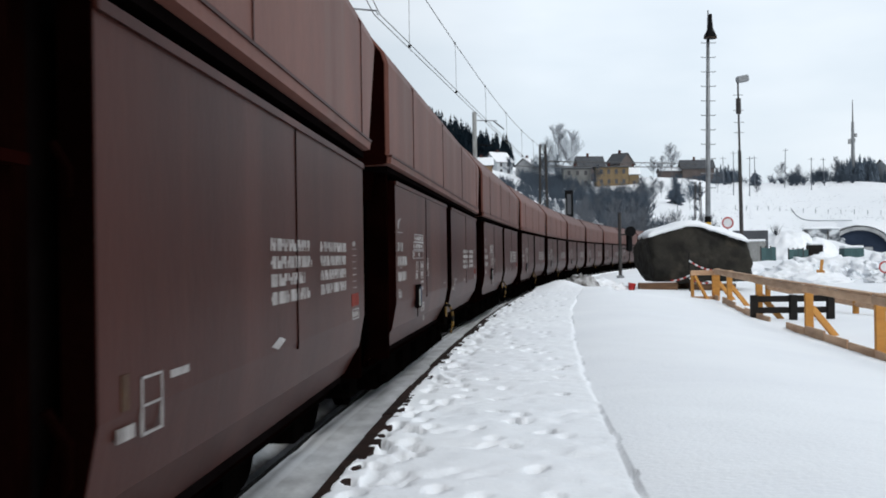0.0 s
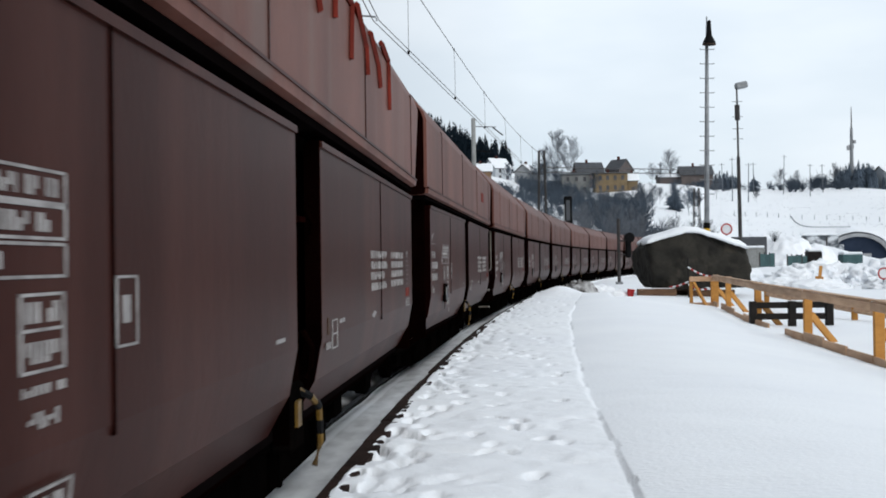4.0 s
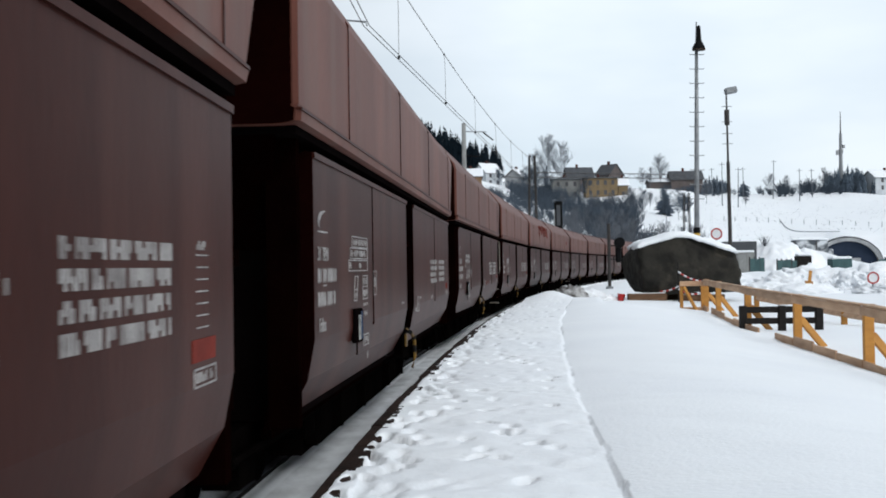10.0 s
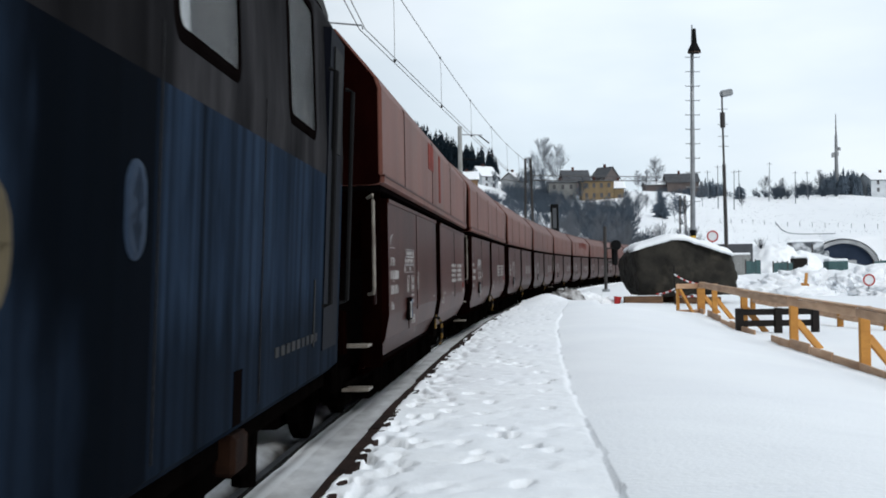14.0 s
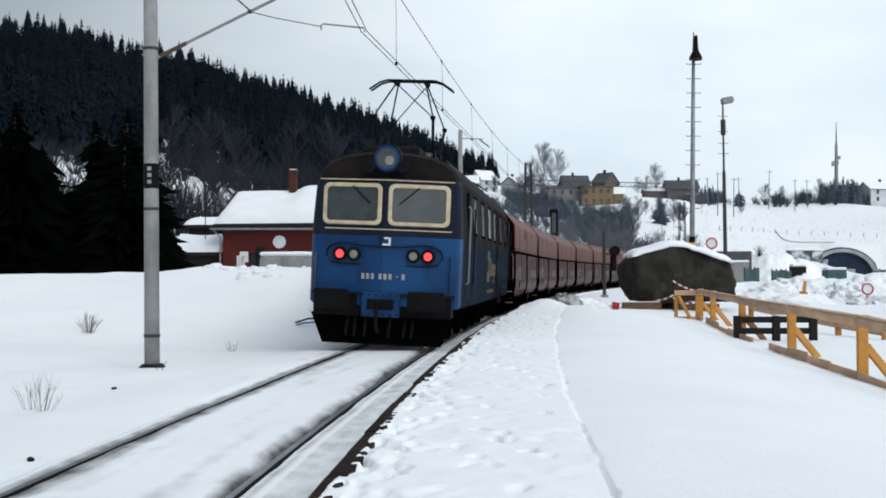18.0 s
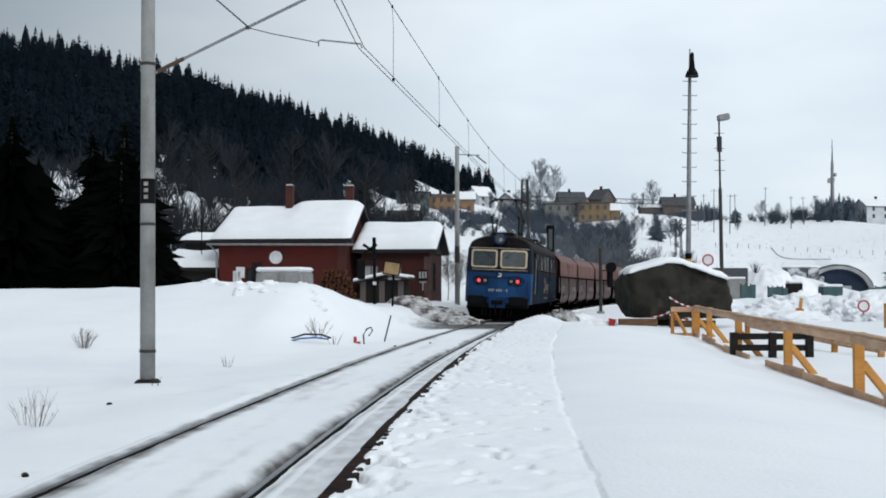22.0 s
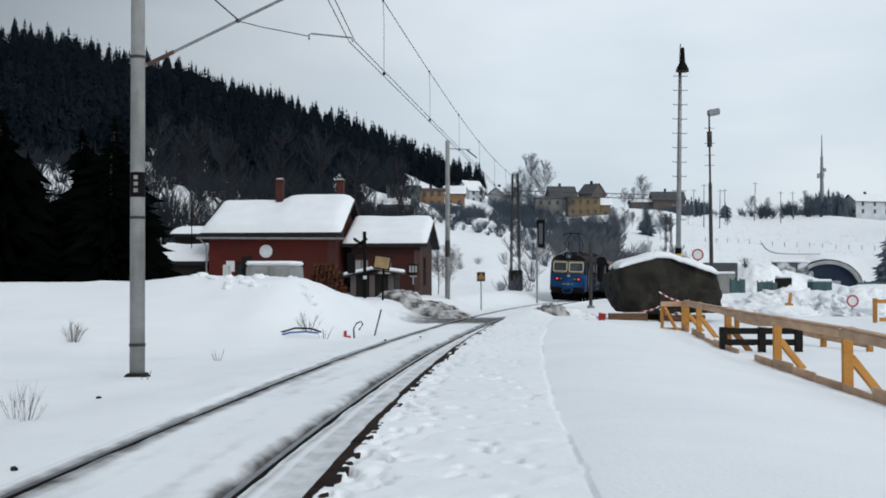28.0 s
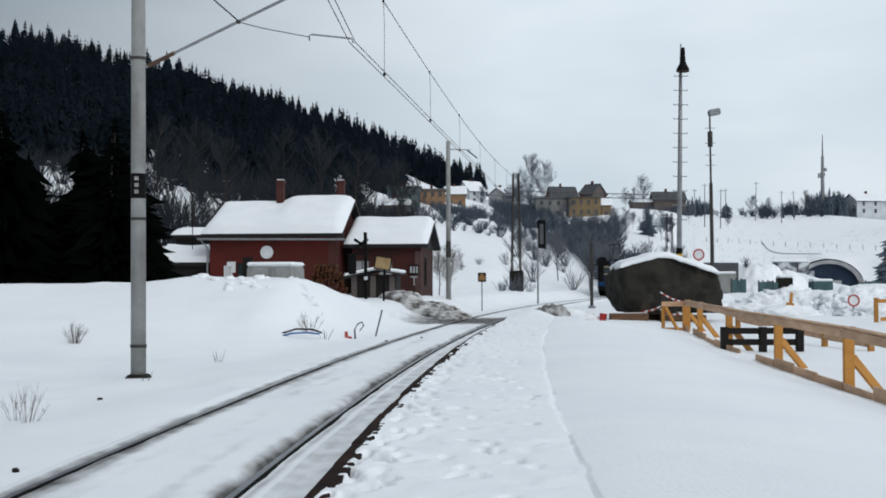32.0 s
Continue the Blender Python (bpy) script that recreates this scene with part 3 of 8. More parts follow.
def ground_sheet():
    """One sheet of snow out to the horizon, finer near the platform."""
    def grow(a, b, first, ratio):
        out, step = [], first
        v = a
        while v < b:
            v += step
            step *= ratio
            out.append(v)
        return out
    ys = list(np.arange(-60, 2, 2.0)) + list(np.arange(2, 5, 0.08)) + list(np.arange(5, 16, 0.038)) + list(np.arange(16, 32, 0.11)) + list(np.arange(32, 56, 0.25)) + grow(56, 1500, 0.35, 1.028)
    us = [-v for v in grow(8, 1200, 0.3, 1.07)][::-1] + list(np.arange(-8, -1.2, 0.16)) + list(np.arange(-1.2, EDGE - 0.02, 0.03)) \
        + [EDGE - 0.004, EDGE + 0.004] + list(np.arange(EDGE + 0.018, EDGE + 0.18, 0.014)) + list(np.arange(EDGE + 0.18, 3.03, 0.032)) + list(np.arange(3.03, 3.25, 0.018)) + list(np.arange(3.26, 3.9, 0.06)) + list(np.arange(3.9, 9, 0.14)) + grow(9, 1200, 0.2, 1.065)
    U, Y = np.meshgrid(np.array(us), np.array(ys))
    X = track_x(Y) + U
    Z = terrain(U, Y)
    dents = footprints(X, Y, U)
    Z = Z - dents
    n, m = U.shape
    me = bpy.data.meshes.new("ground")
    idx = np.arange(n * m).reshape(n, m)
    quads = np.stack([idx[:-1, :-1], idx[:-1, 1:], idx[1:, 1:], idx[1:, :-1]], -1).reshape(-1, 4)
    me.from_pydata(np.stack([X, Y, Z], -1).reshape(-1, 3).tolist(), [], quads.tolist())
    wob = noise2(X, Y, 0.9, 21)
    dirt = 1.0 * np.exp(-((U - 0.66 - 0.02 * wob) / 0.06) ** 2) + 0.8 * np.exp(-((U + 0.70) / 0.10) ** 2) + 0.55 * np.exp(-((U + 0.86) / 0.07) ** 2) + 0.35 * np.exp(-((U - 0.84) / 0.05) ** 2)
    dirt += 0.16 * np.exp(-(U / 0.8) ** 2) * np.maximum(0, wob)
    dirt += 0.20 * (np.abs(U) < 0.62) * np.maximum(0, noise2(U * 6, Y * 0.45, 1.0, 41) + 0.1)
    dirt += 0.50 * np.exp(-((U - 0.585) / 0.09) ** 2) * np.clip(0.8 + 0.5 * noise2(X, Y, 1.5, 43), 0, 1)
    # Strip greyed for slush and the train's shade; hollow shade painted into prints
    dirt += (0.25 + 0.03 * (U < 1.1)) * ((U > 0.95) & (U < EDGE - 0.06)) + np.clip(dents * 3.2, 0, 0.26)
    dirt += 0.22 * np.exp(-((U + 1.15) / 0.22) ** 2) * np.maximum(0, noise2(X, Y, 3.5, 51))
    cr = np.exp(-((Y - 46.5 - 0.10 * U) / 3.6) ** 4)
    dirt += cr * (1.30 + 0.35 * wob) * np.exp(-((U - 0.4) / 3.2) ** 4)
    dirt *= 1 - smooth(Y, 120, 160)
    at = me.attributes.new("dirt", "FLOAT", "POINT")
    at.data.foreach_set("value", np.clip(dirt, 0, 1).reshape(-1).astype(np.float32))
    me.polygons.foreach_set("use_smooth", np.ones(len(me.polygons), dtype=bool))
    me.materials.append(M_GROUND)
    return tagged(new("ground", me), "deep snow over the station ground and hillsides", "ground", kind="structure")


def land(x, y):
    """Ground height at a point."""
    return float(terrain(np.array([x - float(track_x(y))]), np.array([y]))[0])


ground_sheet()


# ---- rails and kerb ----
def rail_line(lat):
    thing = empty("rail", pose(0, 0, 0), "dark steel running rail half buried in snow", "rail", "running rails", "structure")
    prof_foot = [(-0.065, -0.165), (0.065, -0.165), (0.065, -0.15), (0.01, -0.13), (0.01, -0.045), (-0.01, -0.045), (-0.01, -0.13), (-0.065, -0.15)]
    prof_head = [(-0.034, -0.044), (0.034, -0.044), (0.036, -0.012), (0.030, 0.0), (-0.030, 0.0), (-0.036, -0.012)]
    top = [(-0.026, -0.002), (0.026, -0.002), (0.026, 0.003), (-0.026, 0.003)]
    for name, prof, material in (("rail_web", prof_foot, M_RAIL), ("rail_head", prof_head, M_RAIL), ("running_surface", top, M_RAIL_TOP)):
        bm = bmesh.new()
        rings = []
        for s in [*np.arange(-60, 80, 1.0), *np.arange(80, 400, 4.0)]:
            ring = []
            for y, z in prof:
                px, py, _ = on_track(s, lat + y)
                ring.append(bm.verts.new((px, py, z)))
            rings.append(ring)
        k = len(prof)
        for q, w in zip(rings, rings[1:]):
            for j in range(k):
                bm.faces.new((q[j], q[(j + 1) % k], w[(j + 1) % k], w[j]))
        bm.faces.new(rings[0][::-1])
        bm.faces.new(rings[-1])
        part(name, bm, material, thing)


rail_line(-0.7525)
rail_line(0.7525)


def kerb_line():
    """Low platform edge of separate stones; ragged snow lies over their back half."""
    thing = empty("platform_edge", pose(0, 0, 0), "dark brown platform edge stones under ragged snow", "platform edge", kind="structure")
    rnd = random.Random(4)
    first = None
    s = -6.0
    while s < 41:
        x, y, a = on_track(s + 0.5, EDGE - 0.003 + rnd.uniform(-0.010, 0.010))
        m = pose(x, y, rnd.uniform(-0.006, 0.006), 0, 0, 90 - math.degrees(a) + rnd.uniform(-0.3, 0.3))
        if first is None:
            first = part("edge_stone", boxes((-0.4995, 0.4995, -0.105, 0.030, -0.16, 0.246), bevel=0.008), M_KERB, thing)
            first.matrix_basis = m
        else:
            again(first, thing, m)
        s += 1.0


kerb_line()

# ---- coal hopper wagons ----
WAGON = 12.54
DOOR_PROFILE = [(-1.22, 0.56), (-1.36, 0.66), (-1.46, 0.84), (-1.50, 1.05), (-1.50, 2.050), (-1.46, 2.060), (-1.42, 2.035), (-1.42, 1.05), (-1.36, 0.86), (-1.24, 0.70)]
HULL_PROFILE = [(-1.44, 2.14), (-1.50, 2.145), (-1.54, 2.155), (-1.545, 2.215), (-1.525, 2.225), (-1.53, 2.24), (-1.53, 2.93), (-1.50, 3.02), (-1.16, 3.43), (-0.9, 3.50), (0.9, 3.50),
                (1.16, 3.43), (1.50, 3.02), (1.53, 2.93), (1.53, 2.24), (1.54, 2.155), (1.44, 2.14)]


def wagon():
    w = empty("hopper_wagon", pose(0, 0, 0), "", "wagon", "coal train wagons")
    shell = extrude(HULL_PROFILE, [(-5.60, 0.985, 0), (-5.57, 1, 0), (5.67, 1, 0), (5.70, 0.985, 0)])
    for v in shell.verts:
        if v.co.x > 5:
            v.co.x += 0.52 * min(1.0, (v.co.z - 2.1) / 0.85)
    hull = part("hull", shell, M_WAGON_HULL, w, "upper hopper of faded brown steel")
    # End sheet's red is darkened for the shade between wagons
    part("end_sheet", extrude(HULL_PROFILE, [(-5.618, 0.98, 0), (-5.602, 0.98, 0)]), M_WAGON_END, hull, "dark red end sheet")
    part("flange", boxes((-5.60, 5.72, -1.552, -1.52, 2.205, 2.218)), M_WAGON, hull)
    for x in (-3.93, -0.92, 2.06, 5.35):
        part("weld_seam", boxes((x - 0.008, x + 0.008, -1.536, -1.52, 2.225, 2.95)), M_WAGON, hull)
        bm = bmesh.new()
        v = [bm.verts.new(p) for p in ((x - 0.012, -1.537, 2.95), (x + 0.012, -1.537, 2.95), (x + 0.012, -1.165, 3.437), (x - 0.012, -1.165, 3.437),
                                       (x - 0.012, -1.52, 2.93), (x + 0.012, -1.52, 2.93), (x + 0.012, -1.15, 3.42), (x - 0.012, -1.15, 3.42))]
        for f in ((0, 1, 2, 3), (7, 6, 5, 4), (0, 4, 5, 1), (3, 2, 6, 7), (0, 3, 7, 4), (1, 5, 6, 2)):
            bm.faces.new([v[i] for i in f])
        part("weld_seam", bm, M_WAGON, hull)
    part("top_rim", boxes((-5.55, 5.85, -0.98, -0.90, 3.49, 3.53), (-5.55, 5.85, 0.90, 0.98, 3.49, 3.53)), M_WAGON, hull)
    # Black strip added as shade under the hull; core paints the recess shade
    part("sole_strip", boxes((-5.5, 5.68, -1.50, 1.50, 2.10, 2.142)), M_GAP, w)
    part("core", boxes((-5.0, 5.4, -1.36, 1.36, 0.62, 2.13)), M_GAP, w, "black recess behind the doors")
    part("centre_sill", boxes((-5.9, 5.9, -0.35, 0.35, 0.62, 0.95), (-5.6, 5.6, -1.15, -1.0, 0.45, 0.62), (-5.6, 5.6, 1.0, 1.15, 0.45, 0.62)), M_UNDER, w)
    # Solid black block added to shut out light under the wagon
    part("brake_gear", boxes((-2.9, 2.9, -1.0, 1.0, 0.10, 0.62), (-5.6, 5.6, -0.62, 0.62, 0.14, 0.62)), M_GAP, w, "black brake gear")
    # doors, two a side
    for side in (-1, 1):
        for x0, x1 in ((-5.05, -0.23), (0.45, 5.6)):
            prof = DOOR_PROFILE if side < 0 else [(-y, z) for y, z in DOOR_PROFILE]
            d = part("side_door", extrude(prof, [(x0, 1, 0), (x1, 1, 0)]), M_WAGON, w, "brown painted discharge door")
            # Edge painted near black in place of the gap's shade
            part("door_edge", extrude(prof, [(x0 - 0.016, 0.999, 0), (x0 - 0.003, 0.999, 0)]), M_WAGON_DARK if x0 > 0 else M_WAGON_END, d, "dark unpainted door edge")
            if side < 0:
                sx = x0 + (2.39 if x0 < 0 else 2.63)
                part("panel_joint", boxes((sx - 0.006, sx + 0.006, -1.505, -1.49, 1.02, 2.04)), M_WAGON_END, d)
                part("lip", boxes((x0, x1, -1.512, -1.49, 2.020, 2.052)), M_WAGON, d)
                part("bottom_lip", boxes((x0, x1, -1.26, -1.20, 0.53, 0.58)), M_WAGON_DARK, d)
                if x0 < 0:
                    rear_marks(d)
                else:
                    front_marks(d)
    for side in (-1, 1):
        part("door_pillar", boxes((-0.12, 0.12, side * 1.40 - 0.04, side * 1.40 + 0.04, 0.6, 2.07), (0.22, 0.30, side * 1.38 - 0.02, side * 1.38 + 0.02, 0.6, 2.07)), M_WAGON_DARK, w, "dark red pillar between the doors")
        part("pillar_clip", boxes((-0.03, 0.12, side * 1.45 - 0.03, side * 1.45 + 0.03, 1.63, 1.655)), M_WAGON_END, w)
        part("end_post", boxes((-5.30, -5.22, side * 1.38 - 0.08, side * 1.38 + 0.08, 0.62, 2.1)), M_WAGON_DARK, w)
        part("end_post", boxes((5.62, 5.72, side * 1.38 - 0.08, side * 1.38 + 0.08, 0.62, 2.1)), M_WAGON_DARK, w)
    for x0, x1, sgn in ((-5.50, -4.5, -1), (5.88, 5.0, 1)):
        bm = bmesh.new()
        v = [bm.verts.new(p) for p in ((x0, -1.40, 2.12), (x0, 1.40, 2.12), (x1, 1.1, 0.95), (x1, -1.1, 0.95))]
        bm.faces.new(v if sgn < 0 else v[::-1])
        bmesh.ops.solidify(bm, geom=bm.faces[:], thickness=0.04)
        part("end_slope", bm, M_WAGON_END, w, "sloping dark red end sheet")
        for y in (-0.9, 0.9):
            part("end_stanchion", boxes((x0 - 0.03, x0 + 0.03, y - 0.05, y + 0.05, 0.9, 2.12)), M_WAGON_DARK, w)
        part("end_rail", boxes((x0 - 0.035, x0 + 0.035, -1.2, 1.2, 1.45, 1.53)), M_WAGON_DARK, w)
        xe = -5.9 if sgn < 0 else 5.9
        part("headstock", boxes((xe - 0.09, xe + 0.09, -1.25, 1.25, 0.78, 1.12)), M_WAGON_DARK, w)
        for y in (-0.875, 0.875):
            b = part("buffer", tube([(xe, y, 1.0), (xe + sgn * 0.33, y, 1.0)], 0.10, 10), M_UNDER, w)
            part("buffer_plate", disc(0.22, 0.03, 14, "x"), M_UNDER, b).matrix_basis = pose(xe + sgn * 0.35 + (0.03 if sgn > 0 else 0), y, 1.0)
        part("coupling", tube([(xe, 0, 0.95), (xe + sgn * 0.2, 0, 0.88), (xe + sgn * 0.36, 0, 0.85)], 0.05, 6), M_UNDER, w)
        part("brake_hose", tube([(xe, 0.3, 0.9), (xe + sgn * 0.15, 0.32, 0.6), (xe + sgn * 0.3, 0.3, 0.55)], 0.025, 6), M_UNDER, w)
    for bx in (-4.2, 4.2):
        bogie = part("bogie", boxes((bx - 1.25, bx + 1.25, -1.08, -0.96, 0.38, 0.62), (bx - 1.25, bx + 1.25, 0.96, 1.08, 0.38, 0.62), (bx - 0.18, bx + 0.18, -1.1, 1.1, 0.4, 0.66),
                                    (bx - 1.08, bx - 0.72, -1.14, -0.94, 0.30, 0.56), (bx + 0.72, bx + 1.08, -1.14, -0.94, 0.30, 0.56)), M_UNDER, w)
        for dx in (-0.9, 0.9):
            for y in (-0.78, 0.71):
                wh = part("wheel", disc(0.46, 0.10, 20, "y"), M_UNDER, bogie)
                wh.matrix_basis = pose(bx + dx, y + 0.10, 0.46)
    for side in (-1, 1):
        # Ribbed skirt added to block view and light below the doors
        part("discharge_chute", boxes((-2.85, 2.85, side * 1.06 - 0.06, side * 1.06 + 0.06, 0.16, 0.60), bevel=0.02), M_UNDER, w, "black discharge chute skirt")
        for x in (-2.2, -0.9, 0.9, 2.2):
            part("chute_rib", boxes((x - 0.04, x + 0.04, side * 1.15 - 0.04, side * 1.15 + 0.04, 0.22, 0.62)), M_UNDER, w)
        part("brake_pipe", tube([(-5.7, side * 1.20, 0.50), (5.7, side * 1.20, 0.50)], 0.025, 6), M_UNDER, w)
    # yellow hand lever by the mid pillar
    lv = part("lever", tube([(0.02, -1.42, 0.86), (0.10, -1.50, 0.80), (0.20, -1.52, 0.74), (0.23, -1.52, 0.56), (0.18, -1.50, 0.46)], 0.017, 6), M_YELLOW, w, "yellow and black striped hand lever")
    for a, b in (((0.05, -1.445, 0.838), (0.10, -1.50, 0.80)), ((0.155, -1.511, 0.767), (0.20, -1.52, 0.74)), ((0.211, -1.52, 0.675), (0.222, -1.52, 0.61))):
        part("black_stripe", tube([a, b], 0.020, 6), M_BLACK, lv)
    part("lever_box", boxes((-0.12, 0.14, -1.46, -1.34, 0.56, 0.88), bevel=0.02), M_UNDER, w)
    part("lever_plate", boxes((-0.10, -0.01, -1.475, -1.455, 0.68, 0.80)), M_YELLOW, w)
    # recessed inner panel and its latch, seen in the gap between the doors
    part("inner_panel", boxes((-0.20, 0.04, -1.395, -1.375, 0.95, 2.02)), M_WAGON_END, w, "recessed dark red inner panel")
    part("latch_hook", tube([(0.34, -1.44, 1.70), (0.36, -1.47, 1.64), (0.38, -1.46, 1.58)], 0.012, 6), M_WAGON_DARK, w)
    part("lower_latch", tube([(0.33, -1.42, 1.10), (0.36, -1.46, 1.02), (0.38, -1.45, 0.92), (0.35, -1.43, 0.86)], 0.016, 6), M_WAGON_DARK, w)
    return w


def stencil(d, *dims, material=None, name="stencil_bar"):
    """Flat painted rectangles (x0, x1, z0, z1) on a door, one part each."""
    for a, b, c, e in dims:
        part(name, boxes((a, b, -1.503, -1.497, c, e)), material or M_MARK, d)


def ruled_box(d, a, b, c, e, lean=0.0, rules=(), name="ruled_box"):
    """A painted outline with cross rules; lean shears its top sideways."""
    dims = [(a, b, e - 0.007, e), (a, b, c, c + 0.007), (a, a + 0.013, c, e), (b - 0.013, b, c, e)] + [(a, b, z, z + 0.007) for z in rules]
    bm = boxes(*[(x0, x1, -1.503, -1.497, z0, z1) for x0, x1, z0, z1 in dims])
    for v in bm.verts:
        v.co.x += lean * (v.co.z - c) / (e - c)
    return part(name, bm, M_MARK, d)


def scribble(d, x0, x1, z0, z1, rnd, name="instruction_line"):
    """A line of writing too worn to read: broken short bars."""
    x, marks = x0, []
    while x < x1 - 0.02:
        for _ in range(rnd.randint(3, 9)):
            wide = rnd.uniform(0.010, 0.022)
            if x + wide > x1:
                break
            lo = z0 + (0.35 * (z1 - z0) if rnd.random() < 0.18 else 0)
            hi = z1 - (0.35 * (z1 - z0) if rnd.random() < 0.18 else 0)
            marks.append((x, x + wide, -1.503, -1.497, lo, hi))
            x += wide + 0.011
        x += 0.030
    return tagged(part(name, boxes(*marks), M_MARK, d), kind="stuff")


def rear_marks(d, shift=0.13):
    """Crescent badge, class lettering, number bars, load table and notice box on the rear door."""
    y = -1.503
    bm = bmesh.new()
    outer, inner = [], []
    for i in range(15):
        k = i / 14
        a = radians(75 + 170 * k)
        px, pz = -4.93 + 0.15 * math.cos(a) + 0.10 * (1 - k) ** 3, 1.698 + 0.055 * math.sin(a)
        w = 0.075 * math.sin(math.pi * min(1, 0.06 + k)) ** 0.8
        outer.append(bm.verts.new((px, y, pz)))
        inner.append(bm.verts.new((px + w + 0.004, y, pz - 0.010 * math.sin(math.pi * k))))
    for i in range(14):
        bm.faces.new((outer[i], outer[i + 1], inner[i + 1], inner[i]))
    part("badge", bm, M_MARK, d, "white crescent badge")
    stencil(d, (-5.07, -4.75, 1.630, 1.638), name="badge_line")
    upright = pose(0, 0, 0, 90)
    letters("lettering", "31 TEN", 0.108, M_MARK, d, Matrix.Translation((-5.08, y, 1.475)) @ upright)
    letters("lettering", "Falns", 0.110, M_MARK, d, Matrix.Translation((-5.06, y, 1.085)) @ upright)
    for z, row in ((1.352, (0, 1, 2.5, 3.5, 4.9, 5.9, 6.9, 7.9, 8.9)), (1.222, (0, 1, 2, 3, 4.6, 5.6, 6.6, 8.2))):
        for k in row:
            x = -5.07 + k * 0.063
            part("number_bar", boxes((x, x + 0.018, y, y + 0.006, z, z + 0.082), (x + 0.032, x + 0.048, y, y + 0.006, z + 0.008, z + 0.075), (x, x + 0.046, y + 0.0005, y + 0.006, z + 0.034, z + 0.048)), M_MARK, d)
    stencil(d, (-4.92, -4.80, 1.333, 1.341), (-4.64 + 0.10, -4.64 + 0.13, 1.255, 1.265))
    rnd = random.Random(19)
    for x0, z0, z1 in ((-3.82, 1.565, 1.64), (-3.91, 1.49, 1.565), (-3.97, 1.41, 1.485)):
        ruled_box(d, x0, -3.085, z0, z1, name="load_table")
    scribble(d, -3.76, -3.12, 1.582, 1.622, rnd, "table_line")
    scribble(d, -3.86, -3.12, 1.507, 1.547, rnd, "table_line")
    stencil(d, (-3.92, -3.90, 1.43, 1.468), (-3.87, -3.85, 1.43, 1.468), (-3.50, -3.46, 1.43, 1.465), (-3.44, -3.42, 1.43, 1.465))
    ruled_box(d, -3.76, -3.61, 1.215, 1.38, 0.06, (1.285,))
    ruled_box(d, -3.34, -3.10, 1.215, 1.38, 0.0, (1.300,))
    ruled_box(d, -2.77, -2.60, 1.23, 1.41)
    ruled_box(d, -3.34, -3.09, 0.895, 0.975, 0.03)
    scribble(d, -3.70, -3.62, 1.232, 1.268, rnd, "table_line")
    scribble(d, -3.31, -3.12, 1.318, 1.362, rnd, "table_line")
    scribble(d, -3.31, -3.12, 1.235, 1.280, rnd, "table_line")
    scribble(d, -3.33, -3.08, 1.170, 1.190, rnd, "table_line")
    scribble(d, -3.30, -3.10, 1.10, 1.135, rnd, "table_line")
    scribble(d, -3.29, -3.12, 0.915, 0.955, rnd, "table_line")
    stencil(d, (-2.72, -2.66, 1.29, 1.36), (-3.145, -3.125, 0.80, 0.85), (-0.84, -0.65, 1.103, 1.120))
    b = part("notice_box", boxes((-3.815, -3.535, y - 0.026, y + 0.01, 0.945, 1.165), bevel=0.008), M_GAP, d, "black framed notice holder")
    part("notice", boxes((-3.755, -3.665, y - 0.031, y - 0.027, 0.965, 1.125)), M_CARD_PALE, b, "pale paper notice")
    part("notice", boxes((-3.660, -3.590, y - 0.031, y - 0.027, 0.965, 1.145)), M_CARD_BLUE, b, "blue printed notice")
    part("drip_stain", boxes((-3.66, -3.62, y + 0.001, y + 0.006, 0.86, 0.945)), M_WAGON_DARK, d)
    for o in d.children:
        if o.name.startswith("lettering"):
            o.location.x += shift
        elif o.name.split(".")[0] not in ("panel_joint", "lip", "bottom_lip", "door_edge"):
            o.data.transform(Matrix.Translation((shift, 0, 0)))
    for o in b.children:
        o.data.transform(Matrix.Translation((shift, 0, 0)))


def front_marks(d, shift=0.11):
    """Blocks of unreadable instructions and small stencils on the front door."""
    rnd = random.Random(8)
    for x0, ends in ((2.38, (3.34, 3.38, 3.20, 3.33)), (3.66, (4.64, 4.60, 4.62, 4.60))):
        for i, x1 in enumerate(ends):
            scribble(d, x0, x1, 1.463 - i * 0.074, 1.515 - i * 0.074, rnd)
    ruled_box(d, 0.66, 0.85, 0.975, 1.13, 0.0, (1.05,))
    stencil(d, (0.93, 1.12, 1.10, 1.122))
    scribble(d, 0.47, 0.61, 0.985, 1.02, rnd, "table_line")
    stencil(d, (0.50, 0.56, 1.06, 1.15), material=M_OLD_YELLOW, name="small_plate")
    bm = bmesh.new()
    bm.faces.new([bm.verts.new((x, -1.503, z)) for x, z in ((2.36, 1.075), (2.50, 1.055), (2.67, 1.085), (2.53, 1.105))])
    part("maker_mark", bm, M_MARK, d, "white lozenge mark")
    stencil(d, (4.85, 5.18, 1.13, 1.205), material=M_RED_PATCH, name="red_plate")
    ruled_box(d, 4.87, 5.19, 1.045, 1.11)
    scribble(d, 4.90, 5.16, 1.062, 1.095, rnd, "table_line")
    for i in range(7):
        stencil(d, (4.92, 5.08, 1.48 - i * 0.040, 1.485 - i * 0.040), name="table_rule")
    scribble(d, 4.93, 5.06, 1.50, 1.53, rnd, "table_line")
    for o in d.children:
        if o.name.split(".")[0] not in ("panel_joint", "lip", "bottom_lip", "door_edge"):
            o.data.transform(Matrix.Translation((shift, 0, 0)))


